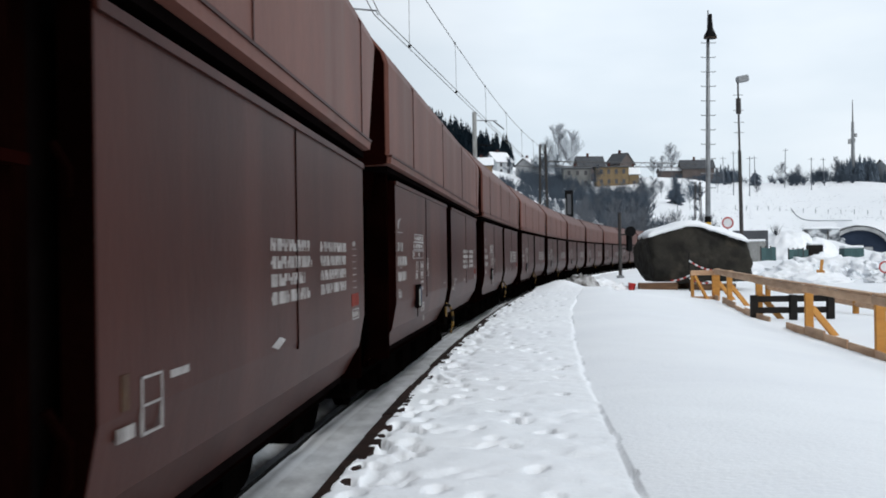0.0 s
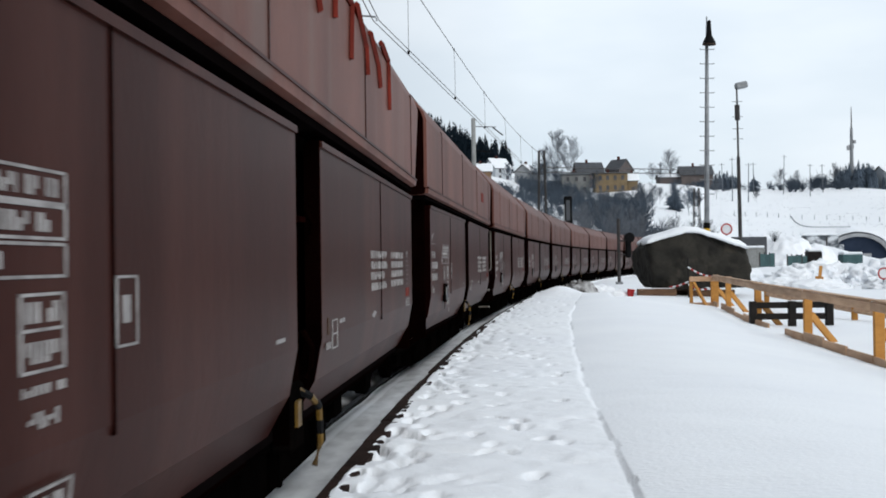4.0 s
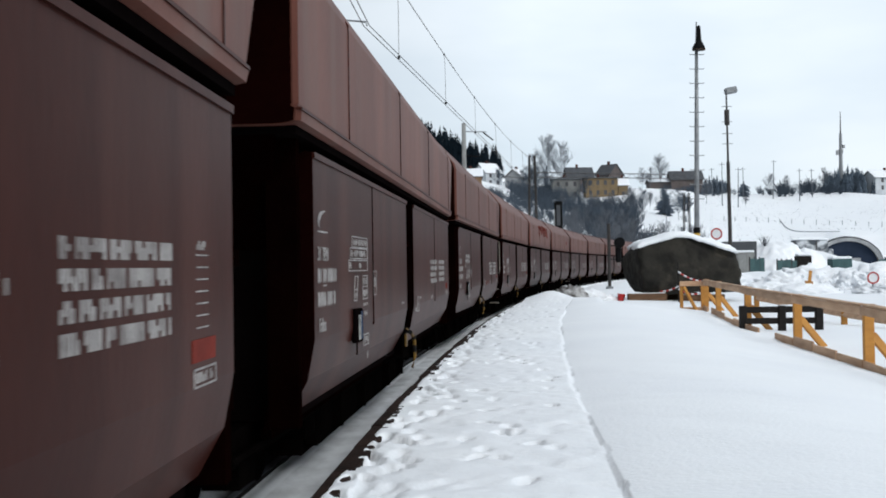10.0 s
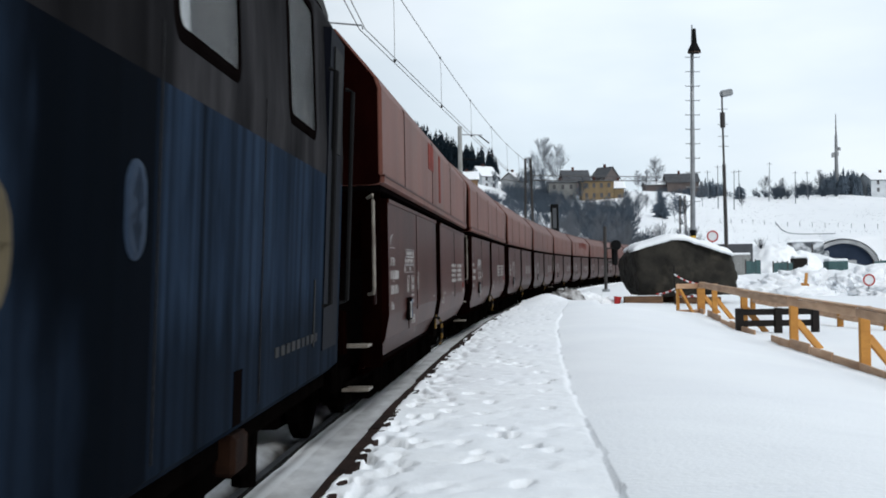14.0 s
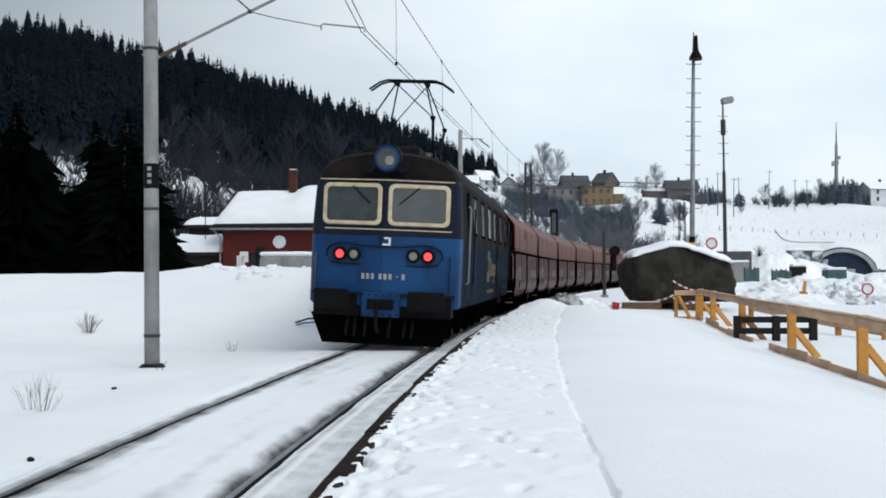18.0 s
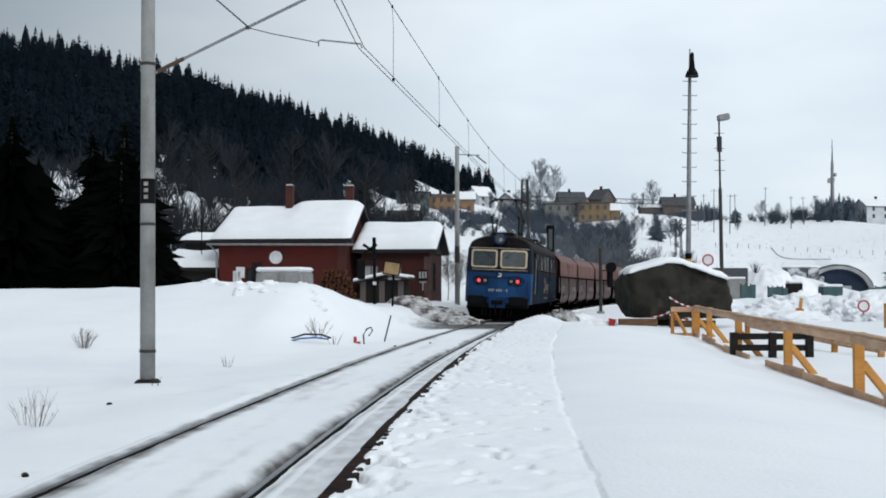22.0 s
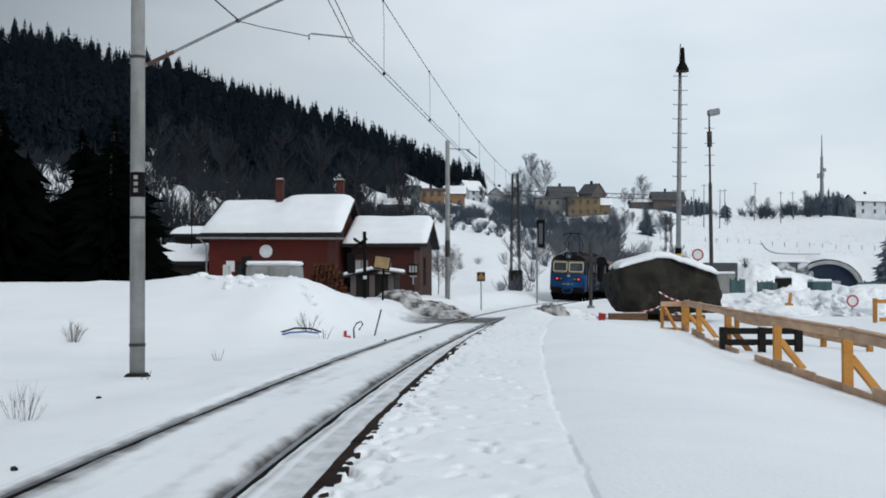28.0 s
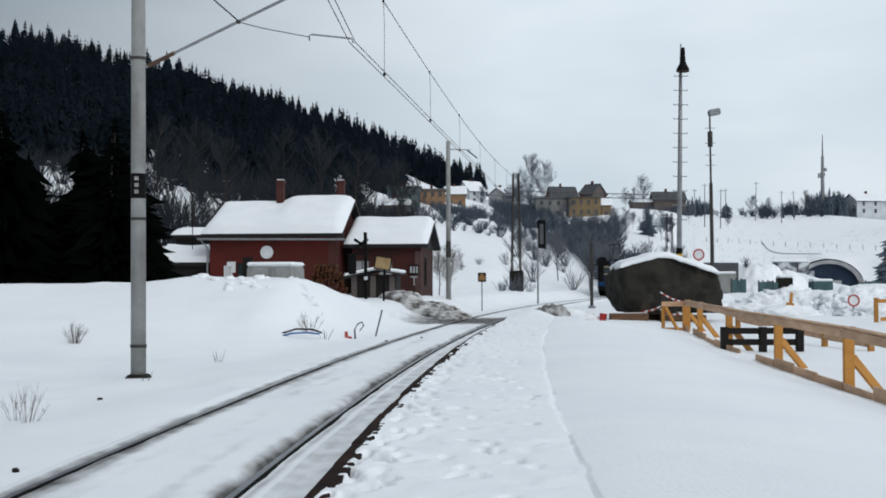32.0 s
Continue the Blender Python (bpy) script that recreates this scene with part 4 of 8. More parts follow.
def platform_end(w):
    """White corner rail and pale steps at a wagon's rear end."""
    part("corner_rail", tube([(-5.58, -1.40, 2.03), (-5.64, -1.45, 2.05), (-5.68, -1.46, 2.0), (-5.68, -1.46, 1.30), (-5.65, -1.45, 1.25), (-5.58, -1.40, 1.24)], 0.014, 8), M_WHITE_RAIL, w, "worn white corner rail")
    for z, x in ((0.83, -5.70), (0.48, -5.68)):
        part("step", boxes((x - 0.13, x + 0.11, -1.42, -1.20, z - 0.012, z + 0.012), bevel=0.005), M_WHITE_RAIL, w, "pale worn step")
    part("step_hanger", boxes((-6.03, -5.99, -1.2, -1.16, 0.48, 1.0), (-5.83, -5.79, -1.2, -1.16, 0.48, 1.0)), M_UNDER, w)
    part("grab_bow", tube([(-5.95, 0.9, 1.1), (-5.95, 0.9, 1.9), (-5.92, 0.5, 2.05), (-5.92, 0.0, 2.05)], 0.02, 6), M_WAGON_DARK, w)
    part("hand_brake_shield", boxes((-5.45, -5.39, -1.44, -1.41, 1.15, 1.75), bevel=0.012), M_RED_DARK, w, "dull red brake shield")


# ---- electric locomotive at the train's rear ----
def locomotive():
    w = empty("electric_locomotive", pose(0, 0, 0), "blue and navy electric locomotive with raised pantograph pushing wagons", "locomotive")
    R, F = -7.55, 7.55
    lower = [(-1.40, 0.81), (-1.45, 0.86), (-1.45, 2.12), (-0.7, 2.12), (0, 2.12), (0.7, 2.12), (1.45, 2.12), (1.45, 0.88), (1.40, 0.83), (0.7, 0.83), (0, 0.83), (-0.7, 0.83)]
    lower_side = [(y, min(z, 2.11)) for y, z in lower]
    upper = [(-1.45, 2.12), (-1.45, 2.30), (-1.40, 3.12), (-1.36, 3.2), (-0.7, 3.2), (0, 3.2), (0.7, 3.2), (1.36, 3.2), (1.40, 3.12), (1.45, 2.30), (1.45, 2.12), (0.7, 2.12), (0, 2.12), (-0.7, 2.12)]
    roof = [(-1.37, 3.2), (-1.36, 3.31), (-1.29, 3.43), (-1.12, 3.56), (-0.82, 3.67), (-0.42, 3.73), (0, 3.75), (0.42, 3.73), (0.82, 3.67), (1.12, 3.56), (1.29, 3.43), (1.36, 3.31), (1.37, 3.2)]
    ends = [(R, 0.93, 0), (R + 0.06, 0.965, 0), (R + 0.22, 0.995, 0), (R + 0.4, 1, 0), (F - 0.4, 1, 0), (F - 0.22, 0.995, 0), (F - 0.06, 0.965, 0), (F, 0.93, 0)]
    def strips(bm, n, faces):
        """Replaces the outermost end face by upright strips."""
        bm.verts.ensure_lookup_table()
        ring = list(bm.verts)[:n]
        for f in [f for f in bm.faces if len(f.verts) == n and all(v in ring for v in f.verts)]:
            bmesh.ops.delete(bm, geom=[f], context="FACES_ONLY")
        for f in faces:
            bm.faces.new([ring[i] for i in f])
        bmesh.ops.recalc_face_normals(bm, faces=bm.faces[:])
        return bm
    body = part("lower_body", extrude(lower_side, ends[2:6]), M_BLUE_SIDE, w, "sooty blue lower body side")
    part("cab_front", strips(extrude(lower, ends[:3]), 12, ((0, 1, 2, 3, 11), (11, 3, 4, 10), (10, 4, 5, 9), (9, 5, 6, 7, 8))), M_BLUE, w, "bright blue cab front")
    part("cab_front", extrude(lower, ends[5:]), M_BLUE, w, "bright blue cab front")
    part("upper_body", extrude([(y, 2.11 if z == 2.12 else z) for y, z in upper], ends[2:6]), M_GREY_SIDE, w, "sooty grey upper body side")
    part("cab_top", strips(extrude(upper, ends[:3]), 14, ((0, 1, 2, 3, 4, 13), (13, 4, 5, 12), (12, 5, 6, 11), (11, 6, 7, 8, 9, 10))), M_NAVY, w, "dark navy cab top")
    part("cab_top", extrude(upper, ends[5:]), M_NAVY, w, "dark navy cab top")
    rf = part("roof", extrude(roof, [(R + 0.0, 0.94, -0.08), (R + 0.12, 0.97, -0.03), (R + 0.5, 0.99, -0.02), (R + 1.0, 1, 0), (F - 1, 1, 0), (F - 0.4, 0.98, -0.04), (F, 0.90, -0.22)]), M_ROOF, w, "black curved roof")
    # cab face details, rear end
    fx = R - 0.012
    for y0, y1 in ((-1.20, -0.06), (0.06, 1.20)):
        fr = part("windscreen_frame", rounded_frame(fx, y0, y1, 2.32, 3.10, 0.12, 0.074), M_CREAM, w, "cream windscreen surround")
        part("windscreen", boxes((fx - 0.005, fx + 0.02, y0 + 0.07, y1 - 0.07, 2.40, 3.02)), M_GLASS, fr, "dark windscreen glass")
        c = (y0 + y1) / 2
        part("wiper", tube([(fx - 0.04, c, 3.04), (fx - 0.04, c + (0.36 if c < 0 else -0.34), 2.72)], 0.012, 5), M_BLACK, fr)
    part("waist_line", boxes((fx - 0.004, fx + 0.01, -1.25, 0, 2.235, 2.255), (fx - 0.004, fx + 0.01, 0, 1.15, 2.235, 2.255)), M_CREAM, w)
    part("gutter", boxes((fx - 0.02, fx + 0.08, -1.27, 0, 3.155, 3.175), (fx - 0.02, fx + 0.08, 0, 1.27, 3.155, 3.175)), M_CREAM, w)
    ho = part("headlamp_housing", disc(0.27, 0.30, 24, "x"), M_NAVY, w, "round navy top headlamp housing")
    ho.matrix_basis = pose(R + 0.32, 0, 3.57)
    part("headlamp_lens", disc(0.20, 0.03, 20, "x"), M_GLASS, w, "unlit top headlamp").matrix_basis = pose(R + 0.01, 0, 3.57)
    part("headlamp_bulb", disc(0.085, 0.03, 14, "x"), M_LAMP_OFF, w, "pale lamp reflector").matrix_basis = pose(R - 0.012, -0.05, 3.53)
    part("headlamp_rim", disc(0.235, 0.05, 20, "x", 0.19), M_BLUE, w).matrix_basis = pose(R + 0.02, 0, 3.57)
    for y in (-0.42, 0.42):
        part("horn", disc(0.105, 0.16, 16, "x"), M_NAVY, w).matrix_basis = pose(R + 0.02, y * 0.72, 3.41)
        part("horn_mouth", disc(0.085, 0.02, 14, "x"), M_BLACK, w).matrix_basis = pose(R - 0.142, y * 0.72, 3.41)
    pl = part("lamp_panel", rounded_plate(R - 0.025, 0.0, 2.15, 0.36, 1.77), M_BLUE, w, "raised blue lamp panel")
    part("panel_brow", tube([(R - 0.03, -1.10, 1.72), (R - 0.05, -1.07, 1.88), (R - 0.06, -0.92, 1.96), (R - 0.06, -0.70, 1.97), (R - 0.06, -0.35, 1.925), (R - 0.06, 0.35, 1.925), (R - 0.06, 0.70, 1.97), (R - 0.06, 0.92, 1.96), (R - 0.05, 1.07, 1.88), (R - 0.03, 1.10, 1.72)], 0.017, 8), M_NAVY, pl)
    part("panel_lip", tube([(R - 0.03, -1.02, 1.62), (R - 0.045, -0.8, 1.585), (R - 0.045, 0.8, 1.585), (R - 0.03, 1.02, 1.62)], 0.014, 6), M_NAVY, pl)
    for s in (1, -1):
        for y, lens, lab in ((s * 0.83, M_LAMP_RED, "lit red tail lamp"), (s * 0.56, M_LAMP_OFF, "unlit marker lamp")):
            part("lamp_rim", disc(0.130, 0.06, 20, "x", 0.078), M_BLACK, pl).matrix_basis = pose(R - 0.025, y, 1.77)
            part("lamp_lens", disc(0.080, 0.045, 20, "x"), lens, pl, lab).matrix_basis = pose(R - 0.025, y, 1.77)
    for k in (0, 1, 2, 3.6, 4.6, 5.6, 8.2):
        y = 0.40 - k * 0.092
        part("number_bar", boxes((fx - 0.006, fx + 0.01, y - 0.055, y, 1.318, 1.425)), M_NUMBER, w)
    part("number_dash", boxes((fx - 0.006, fx + 0.01, 0.40 - 7.5 * 0.092, 0.40 - 7.0 * 0.092, 1.365, 1.385)), M_MARK, w)
    part("badge", boxes((fx - 0.006, fx + 0.01, -0.13, -0.01, 2.07, 2.10), (fx - 0.006, fx + 0.01, -0.13, -0.09, 1.95, 2.10), (fx - 0.006, fx + 0.01, -0.13, 0.02, 1.95, 1.985)), M_WHITE, w, "white angular badge")
    part("badge", boxes((fx - 0.006, fx + 0.01, 0.0, 0.13, 2.07, 2.10), (fx - 0.006, fx + 0.01, 0.04, 0.08, 1.96, 2.10)), M_NAVY, w, "navy angular badge")
    part("ledge", boxes((R - 0.06, R + 0.1, -1.36, 0, 1.02, 1.07), (R - 0.06, R + 0.1, 0, 1.36, 1.02, 1.07)), M_NAVY, w)
    for y in (-1.24, 1.30):
        part("handrail", tube([(R - 0.05, y, 1.12), (R - 0.07, y, 1.18), (R - 0.07, y, 1.72), (R - 0.05, y, 1.78)], 0.012, 6), M_CREAM_SIDE if y > 0 else M_NAVY, w)
    # buffer beam, buffers, coupling, plough
    part("buffer_beam", boxes((R - 0.12, R + 0.3, -1.30, 1.30, 0.62, 1.03), bevel=0.02), M_BLACK, w)
    part("coupling_plate", boxes((R - 0.16, R - 0.10, -0.36, 0.36, 0.62, 1.08), bevel=0.02), M_BLUE, w)
    part("bolts", boxes(*[(R - 0.175, R - 0.155, y, y + 0.03, z, z + 0.03) for y in (-0.33, -0.2, -0.07, 0.06, 0.19, 0.30) for z in (0.66, 1.02)]), M_NAVY, w)
    part("coupling_slot", boxes((R - 0.166, R - 0.158, -0.25, 0.25, 0.76, 0.95), bevel=0.003), M_BLACK, w)
    part("draw_hook", tube([(R - 0.14, 0, 0.86), (R - 0.38, 0, 0.84), (R - 0.45, 0, 0.92)], 0.045, 8), M_BLACK, w)
    part("screw_coupling", tube([(R - 0.40, 0.03, 0.84), (R - 0.36, 0.03, 0.5), (R - 0.32, 0.0, 0.35)], 0.035, 6), M_BLACK, w)
    for sgn, xe in ((-1, R), (1, F)):
        for y in (-0.875, 0.875):
            b = part("buffer", tube([(xe, y, 0.95), (xe + sgn * 0.45, y, 0.95)], 0.13, 12), M_BLACK, w)
            part("buffer_plate", boxes((xe + sgn * 0.47 - 0.03, xe + sgn * 0.47 + 0.03, y - 0.33, y + 0.33, 0.76, 1.12), bevel=0.02), M_BLACK, b, "broad rectangular buffer plate")
    bm = bmesh.new()
    pts = [(R - 0.02, -1.36, 0.66), (R - 0.02, 1.36, 0.66), (R - 0.02, 1.12, 0.10), (R - 0.02, -1.12, 0.10), (R + 0.35, -1.30, 0.66), (R + 0.35, 1.30, 0.66), (R + 0.35, 1.05, 0.10), (R + 0.35, -1.05, 0.10)]
    v = [bm.verts.new(p) for p in pts]
    for f in ((0, 1, 2, 3), (7, 6, 5, 4), (0, 4, 5, 1), (3, 2, 6, 7), (0, 3, 7, 4), (1, 5, 6, 2)):
        bm.faces.new([v[i] for i in f])
    part("snow_plough", bm, M_UNDER, w, "black snow plough plate")
    for y in (-0.62, -0.48, -0.2, 0.25, 0.45, 0.6):
        part("hose", tube([(R - 0.10, y, 0.70), (R - 0.22, y, 0.5), (R - 0.16, y + 0.03, 0.26)], 0.028, 6), M_BLACK, w)
    # Black box added between the wheels to keep light out
    part("underframe", boxes((-6.9, 6.9, -0.95, 0.95, 0.28, 0.80)), M_GAP, w, "black underframe")
    # right-hand side
    ys = -1.452
    part("sole_bar", boxes((R + 0.3, F - 0.3, -1.36, 1.36, 0.70, 0.84)), M_UNDER, w)
    for x0, x1 in ((-6.62, -5.80), (6.45, 7.12)):
        dr = part("cab_door", boxes((x0, x1, ys - 0.006, ys + 0.05, 1.0, 3.05)), M_NAVY_SIDE, w, "sooty recessed cab door")
        part("door_pane", boxes((x0 + 0.14, x1 - 0.14, ys - 0.018, ys - 0.005, 2.28, 2.95)), M_BLACK, dr)
        for xr in (x0 - 0.10, x1 + 0.10):
            part("door_rail", tube([(xr, ys - 0.01, 1.28), (xr, ys - 0.06, 1.30), (xr, ys - 0.06, 2.75), (xr, ys - 0.01, 2.77)], 0.016, 6), M_STEEL if xr < -6 else M_BLACK, dr)
    def side_ring(a, b, z0, z1, r, wide, proud):
        """A rounded ring lying on the right-hand side."""
        bm = rounded_frame(0, a, b, z0, z1, r, wide)
        for v in bm.verts:
            v.co = Vector((v.co.y, ys + 0.02 - proud + v.co.x * 0.4 + np.interp(v.co.z, [2.3, 3.12], [0, 0.05]), v.co.z))
        bmesh.ops.recalc_face_normals(bm, faces=bm.faces[:])
        return bm
    for a, b in ((-5.25, -4.30), (-3.25, -2.30), (-1.20, -0.30), (0.54, 1.43), (2.85, 3.78), (5.08, 5.92)):
        fr = part("side_window_frame", side_ring(a - 0.06, b + 0.06, 2.27, 3.08, 0.09, 0.052, 0.012), M_GAP, w, "black rubber window seal")
        pane = boxes((a - 0.01, b + 0.01, -0.004, 0.006, 2.32, 3.03))
        for v in pane.verts:
            v.co.y += ys + 0.006 + float(np.interp(v.co.z, [2.3, 3.12], [0, 0.05]))
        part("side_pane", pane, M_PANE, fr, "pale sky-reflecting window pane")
    for x in (-3.8, -1.75, 2.66, 4.4):
        part("body_joint", boxes((x, x + 0.010, ys - 0.002, ys + 0.01, 0.9, 2.3)), M_BLACK, w)
    for x in (-5.25, 6.05):
        part("side_notch", boxes((x, x + 0.05, ys - 0.004, ys + 0.01, 1.05, 1.45)), M_BLACK, w)
    for k in range(9):
        part("data_bar", boxes((4.80 + k * 0.165, 4.90 + k * 0.165, ys - 0.003, ys + 0.01, 1.075, 1.125)), M_GREY_MARK, w)
    part("pipe_bracket", boxes((4.02, 4.30, ys + 0.02, ys + 0.12, 0.62, 0.80), bevel=0.02), M_RUST_DARK, w, "rusty pipe bracket")
    part("soot_fan", boxes((3.86, 4.02, ys - 0.002, ys + 0.008, 0.86, 1.09)), M_GAP, w)
    part("oval_patch", side_ring(2.32, 2.54, 1.54, 1.84, 0.10, 0.108, 0.012), M_OVAL, w, "cleaner oval blue patch")
    # big emblem: a cream bracket, a navy bracket, and plain shapes in place of the lettering
    def flat(name, material, label, *dims):
        part(name, boxes(*[(a, b, ys - 0.003, ys + 0.01, c, e) for a, b, c, e in dims]), material, w, label)
    flat("emblem", M_CREAM_SIDE, "faded cream angular side emblem", (-1.10, -0.58, 1.79, 2.02), (-0.83, -0.58, 1.52, 1.79), (-1.16, -0.58, 1.28, 1.52))
    flat("emblem", M_NAVY_SIDE, "flat navy angular side emblem", (-1.74, -1.15, 1.79, 2.03), (-1.88, -1.74, 1.90, 2.03), (-1.72, -1.47, 1.52, 1.79), (-1.69, -1.17, 1.27, 1.52))
    for a, b, c, e in ((-0.36, 0.02, 1.39, 1.86), (0.09, 0.40, 1.40, 1.72), (0.76, 1.12, 1.40, 1.72), (1.20, 1.53, 1.40, 1.72)):
        part("lettering_shape", side_ring(a, b, c, e, 0.14, 0.09, 0.011), M_CREAM_SIDE, w, "faded cream rounded shape")
    flat("lettering_shape", M_CREAM_SIDE, "faded cream bar", (0.48, 0.57, 1.40, 1.72), (0.57, 0.68, 1.63, 1.72))
    flat("lettering_shape", M_CREAM_SIDE, "faded cream bar", (1.04, 1.12, 1.30, 1.42), (0.80, 1.12, 1.25, 1.31))
    for k in range(13):
        if k not in (2, 6, 11):
            flat("number_bar", M_CREAM_SIDE, "", (-1.08 + k * 0.172, -0.965 + k * 0.172, 1.005, 1.09))
    # bogies
    for bx in (-4.2, 0.0, 4.2):
        bo = part("bogie", boxes((bx - 1.65, bx + 1.65, -1.18, -1.02, 0.42, 0.72), (bx - 1.65, bx + 1.65, 1.02, 1.18, 0.42, 0.72), (bx - 0.3, bx + 0.3, -1.2, 1.2, 0.3, 0.62), bevel=0.02), M_UNDER, w)
        for dx in (-1.05, 1.05):
            for y in (-0.80, 0.72):
                part("wheel", disc(0.60, 0.11, 22, "y"), M_UNDER, bo).matrix_basis = pose(bx + dx, y + 0.1, 0.60)
            part("axle_box", boxes((bx + dx - 0.18, bx + dx + 0.18, -1.26, -1.1, 0.42, 0.78), bevel=0.03), M_UNDER, bo)
            part("spring", tube([(bx + dx + 0.32, -1.16, 0.3 + 0.04 * i) for i in range(9)], 0.07, 8), M_UNDER, bo)
    # roof gear and pantographs
    part("roof_hatch", boxes((R + 0.55, R + 1.5, -0.5, 0.5, 3.55, 3.88), bevel=0.04), M_ROOF, rf)
    part("roof_walk", boxes((R + 1.2, F - 1.2, -0.95, -0.62, 3.66, 3.70), (R + 1.2, F - 1.2, 0.62, 0.95, 3.66, 3.70)), M_ROOF, rf)
    for x in (R + 4.2, R + 6.2, R + 8.4):
        part("roof_box", boxes((x, x + 1.2, -0.6, 0.6, 3.60, 3.86), bevel=0.04), M_ROOF, rf)
    for x in (R + 1.35, R + 2.9, F - 3.2, F - 1.6):
        for y in (-0.55, 0.55):
            part("insulator", tube([(x, y, 3.58), (x, y, 3.84)], 0.07, 8), M_BROWNWALL, rf)
    pg = pantograph(R + 2.6, True)
    pg.parent = w
    pg2 = pantograph(F - 2.4, False)
    pg2.parent = w
    # the cab face is slightly bowed outwards to its middle
    for o in w.children_recursive:
        dx, dy = o.matrix_basis.translation.x, o.matrix_basis.translation.y
        if o.type != "MESH" or o.name.startswith(("roof", "pantograph", "lower_body", "upper_body")):
            continue
        if dx < R + 0.4 and dx != 0:
            o.matrix_basis = Matrix.Translation((-0.20 * (1 - min(1, abs(dy) / 1.35)), 0, 0)) @ o.matrix_basis
        elif dx == 0:
            for v in o.data.vertices:
                if v.co.x < R + 0.13:
                    v.co.x -= 0.20 * (1 - min(1, abs(v.co.y) / 1.35))
    return w


def rounded_frame(x, y0, y1, z0, z1, r, wide):
    """A frame with rounded corners in the plane of constant x, facing -x."""
    bm = bmesh.new()
    def ring(dy, xx, rr):
        out = []
        for cy, cz, a0 in ((y1 - dy - rr, z1 - dy - rr, 0), (y0 + dy + rr, z1 - dy - rr, 90), (y0 + dy + rr, z0 + dy + rr, 180), (y1 - dy - rr, z0 + dy + rr, 270)):
            for k in range(5):
                a = radians(a0 + k * 22.5)
                out.append(bm.verts.new((xx, cy + rr * math.cos(a), cz + rr * math.sin(a))))
        return out
    loops = [ring(0, x + 0.03, r), ring(0.0, x - 0.02, r), ring(0.02, x - 0.035, r * 0.9), ring(wide, x - 0.035, r * 0.6), ring(wide, x + 0.03, r * 0.6)]
    for q, w in zip(loops, loops[1:]):
        for j in range(len(q)):
            bm.faces.new((q[j], q[(j + 1) % len(q)], w[(j + 1) % len(q)], w[j]))
    bmesh.ops.recalc_face_normals(bm, faces=bm.faces[:])
    return bm


def rounded_plate(x, y, w, h, z):
    """A raised plate with round ends on the cab face."""
    bm = bmesh.new()
    def ring(xx, k):
        out = []
        for j in range(20):
            a = 2 * math.pi * j / 20
            out.append(bm.verts.new((xx, y + (w / 2 - h / 2) * (1 if math.cos(a) > 0 else -1) + h / 2 * k * math.cos(a), z + h / 2 * k * math.sin(a))))
        return out
    a, b = ring(x + 0.05, 1.1), ring(x, 1.0)
    for j in range(20):
        bm.faces.new((a[j], a[(j + 1) % 20], b[(j + 1) % 20], b[j]))
    bm.faces.new(b)
    bmesh.ops.recalc_face_normals(bm, faces=bm.faces[:])
    return bm


def pantograph(x, up):
    """Diamond pantograph; raised to the wire or folded."""
    z = 5.45 if up else 4.05
    base = part("pantograph", boxes((x - 0.9, x + 0.9, -0.58, -0.52, 3.82, 3.88), (x - 0.9, x + 0.9, 0.52, 0.58, 3.82, 3.88), (x - 0.9, x - 0.84, -0.58, 0.58, 3.82, 3.88), (x + 0.84, x + 0.9, -0.58, 0.58, 3.82, 3.88)), M_BLACK, None, "thin black diamond pantograph")
    mid = (3.88 + z) / 2 - (0.10 if up else 0.0)
    reach = 1.05 if up else 1.5
    for sx in (-1, 1):
        for y in (-0.56, 0.56):
            part("lower_arm", tube([(x + sx * 0.50, y, 3.88), (x + sx * reach, y * 1.08, mid)], 0.030, 6), M_BLACK, base)
            part("upper_arm", tube([(x + sx * reach, y * 1.08, mid), (x + sx * 0.12, y * 0.55, z - 0.06)], 0.017, 6), M_BLACK, base)
        part("brace", tube([(x + sx * reach, sx * 0.60, mid), (x + sx * 0.12, -sx * 0.32, z - 0.06)], 0.012, 5), M_BLACK, base)
        for y in (-0.60, 0.60):
            part("knuckle", boxes((x + sx * reach - 0.04, x + sx * reach + 0.04, y - 0.05, y + 0.05, mid - 0.04, mid + 0.04), bevel=0.012), M_BLACK, base)
            part("spring_head", boxes((x + sx * 0.12 - 0.04, x + sx * 0.12 + 0.04, y * 0.53 - 0.05, y * 0.53 + 0.05, z - 0.09, z - 0.01), bevel=0.012), M_BLACK, base)
        part("spring_box", boxes((x + sx * 0.5 - 0.09, x + sx * 0.5 + 0.09, -0.62, -0.50, 3.80, 3.96)), M_BLACK, base)
        part("collector_strip", tube([(x + sx * 0.12, -0.88, z - 0.20), (x + sx * 0.12, -0.66, z - 0.05), (x + sx * 0.12, -0.50, z), (x + sx * 0.12, 0.50, z), (x + sx * 0.12, 0.66, z - 0.05), (x + sx * 0.12, 0.88, z - 0.20)], 0.022, 6), M_BLACK, base)
    return base


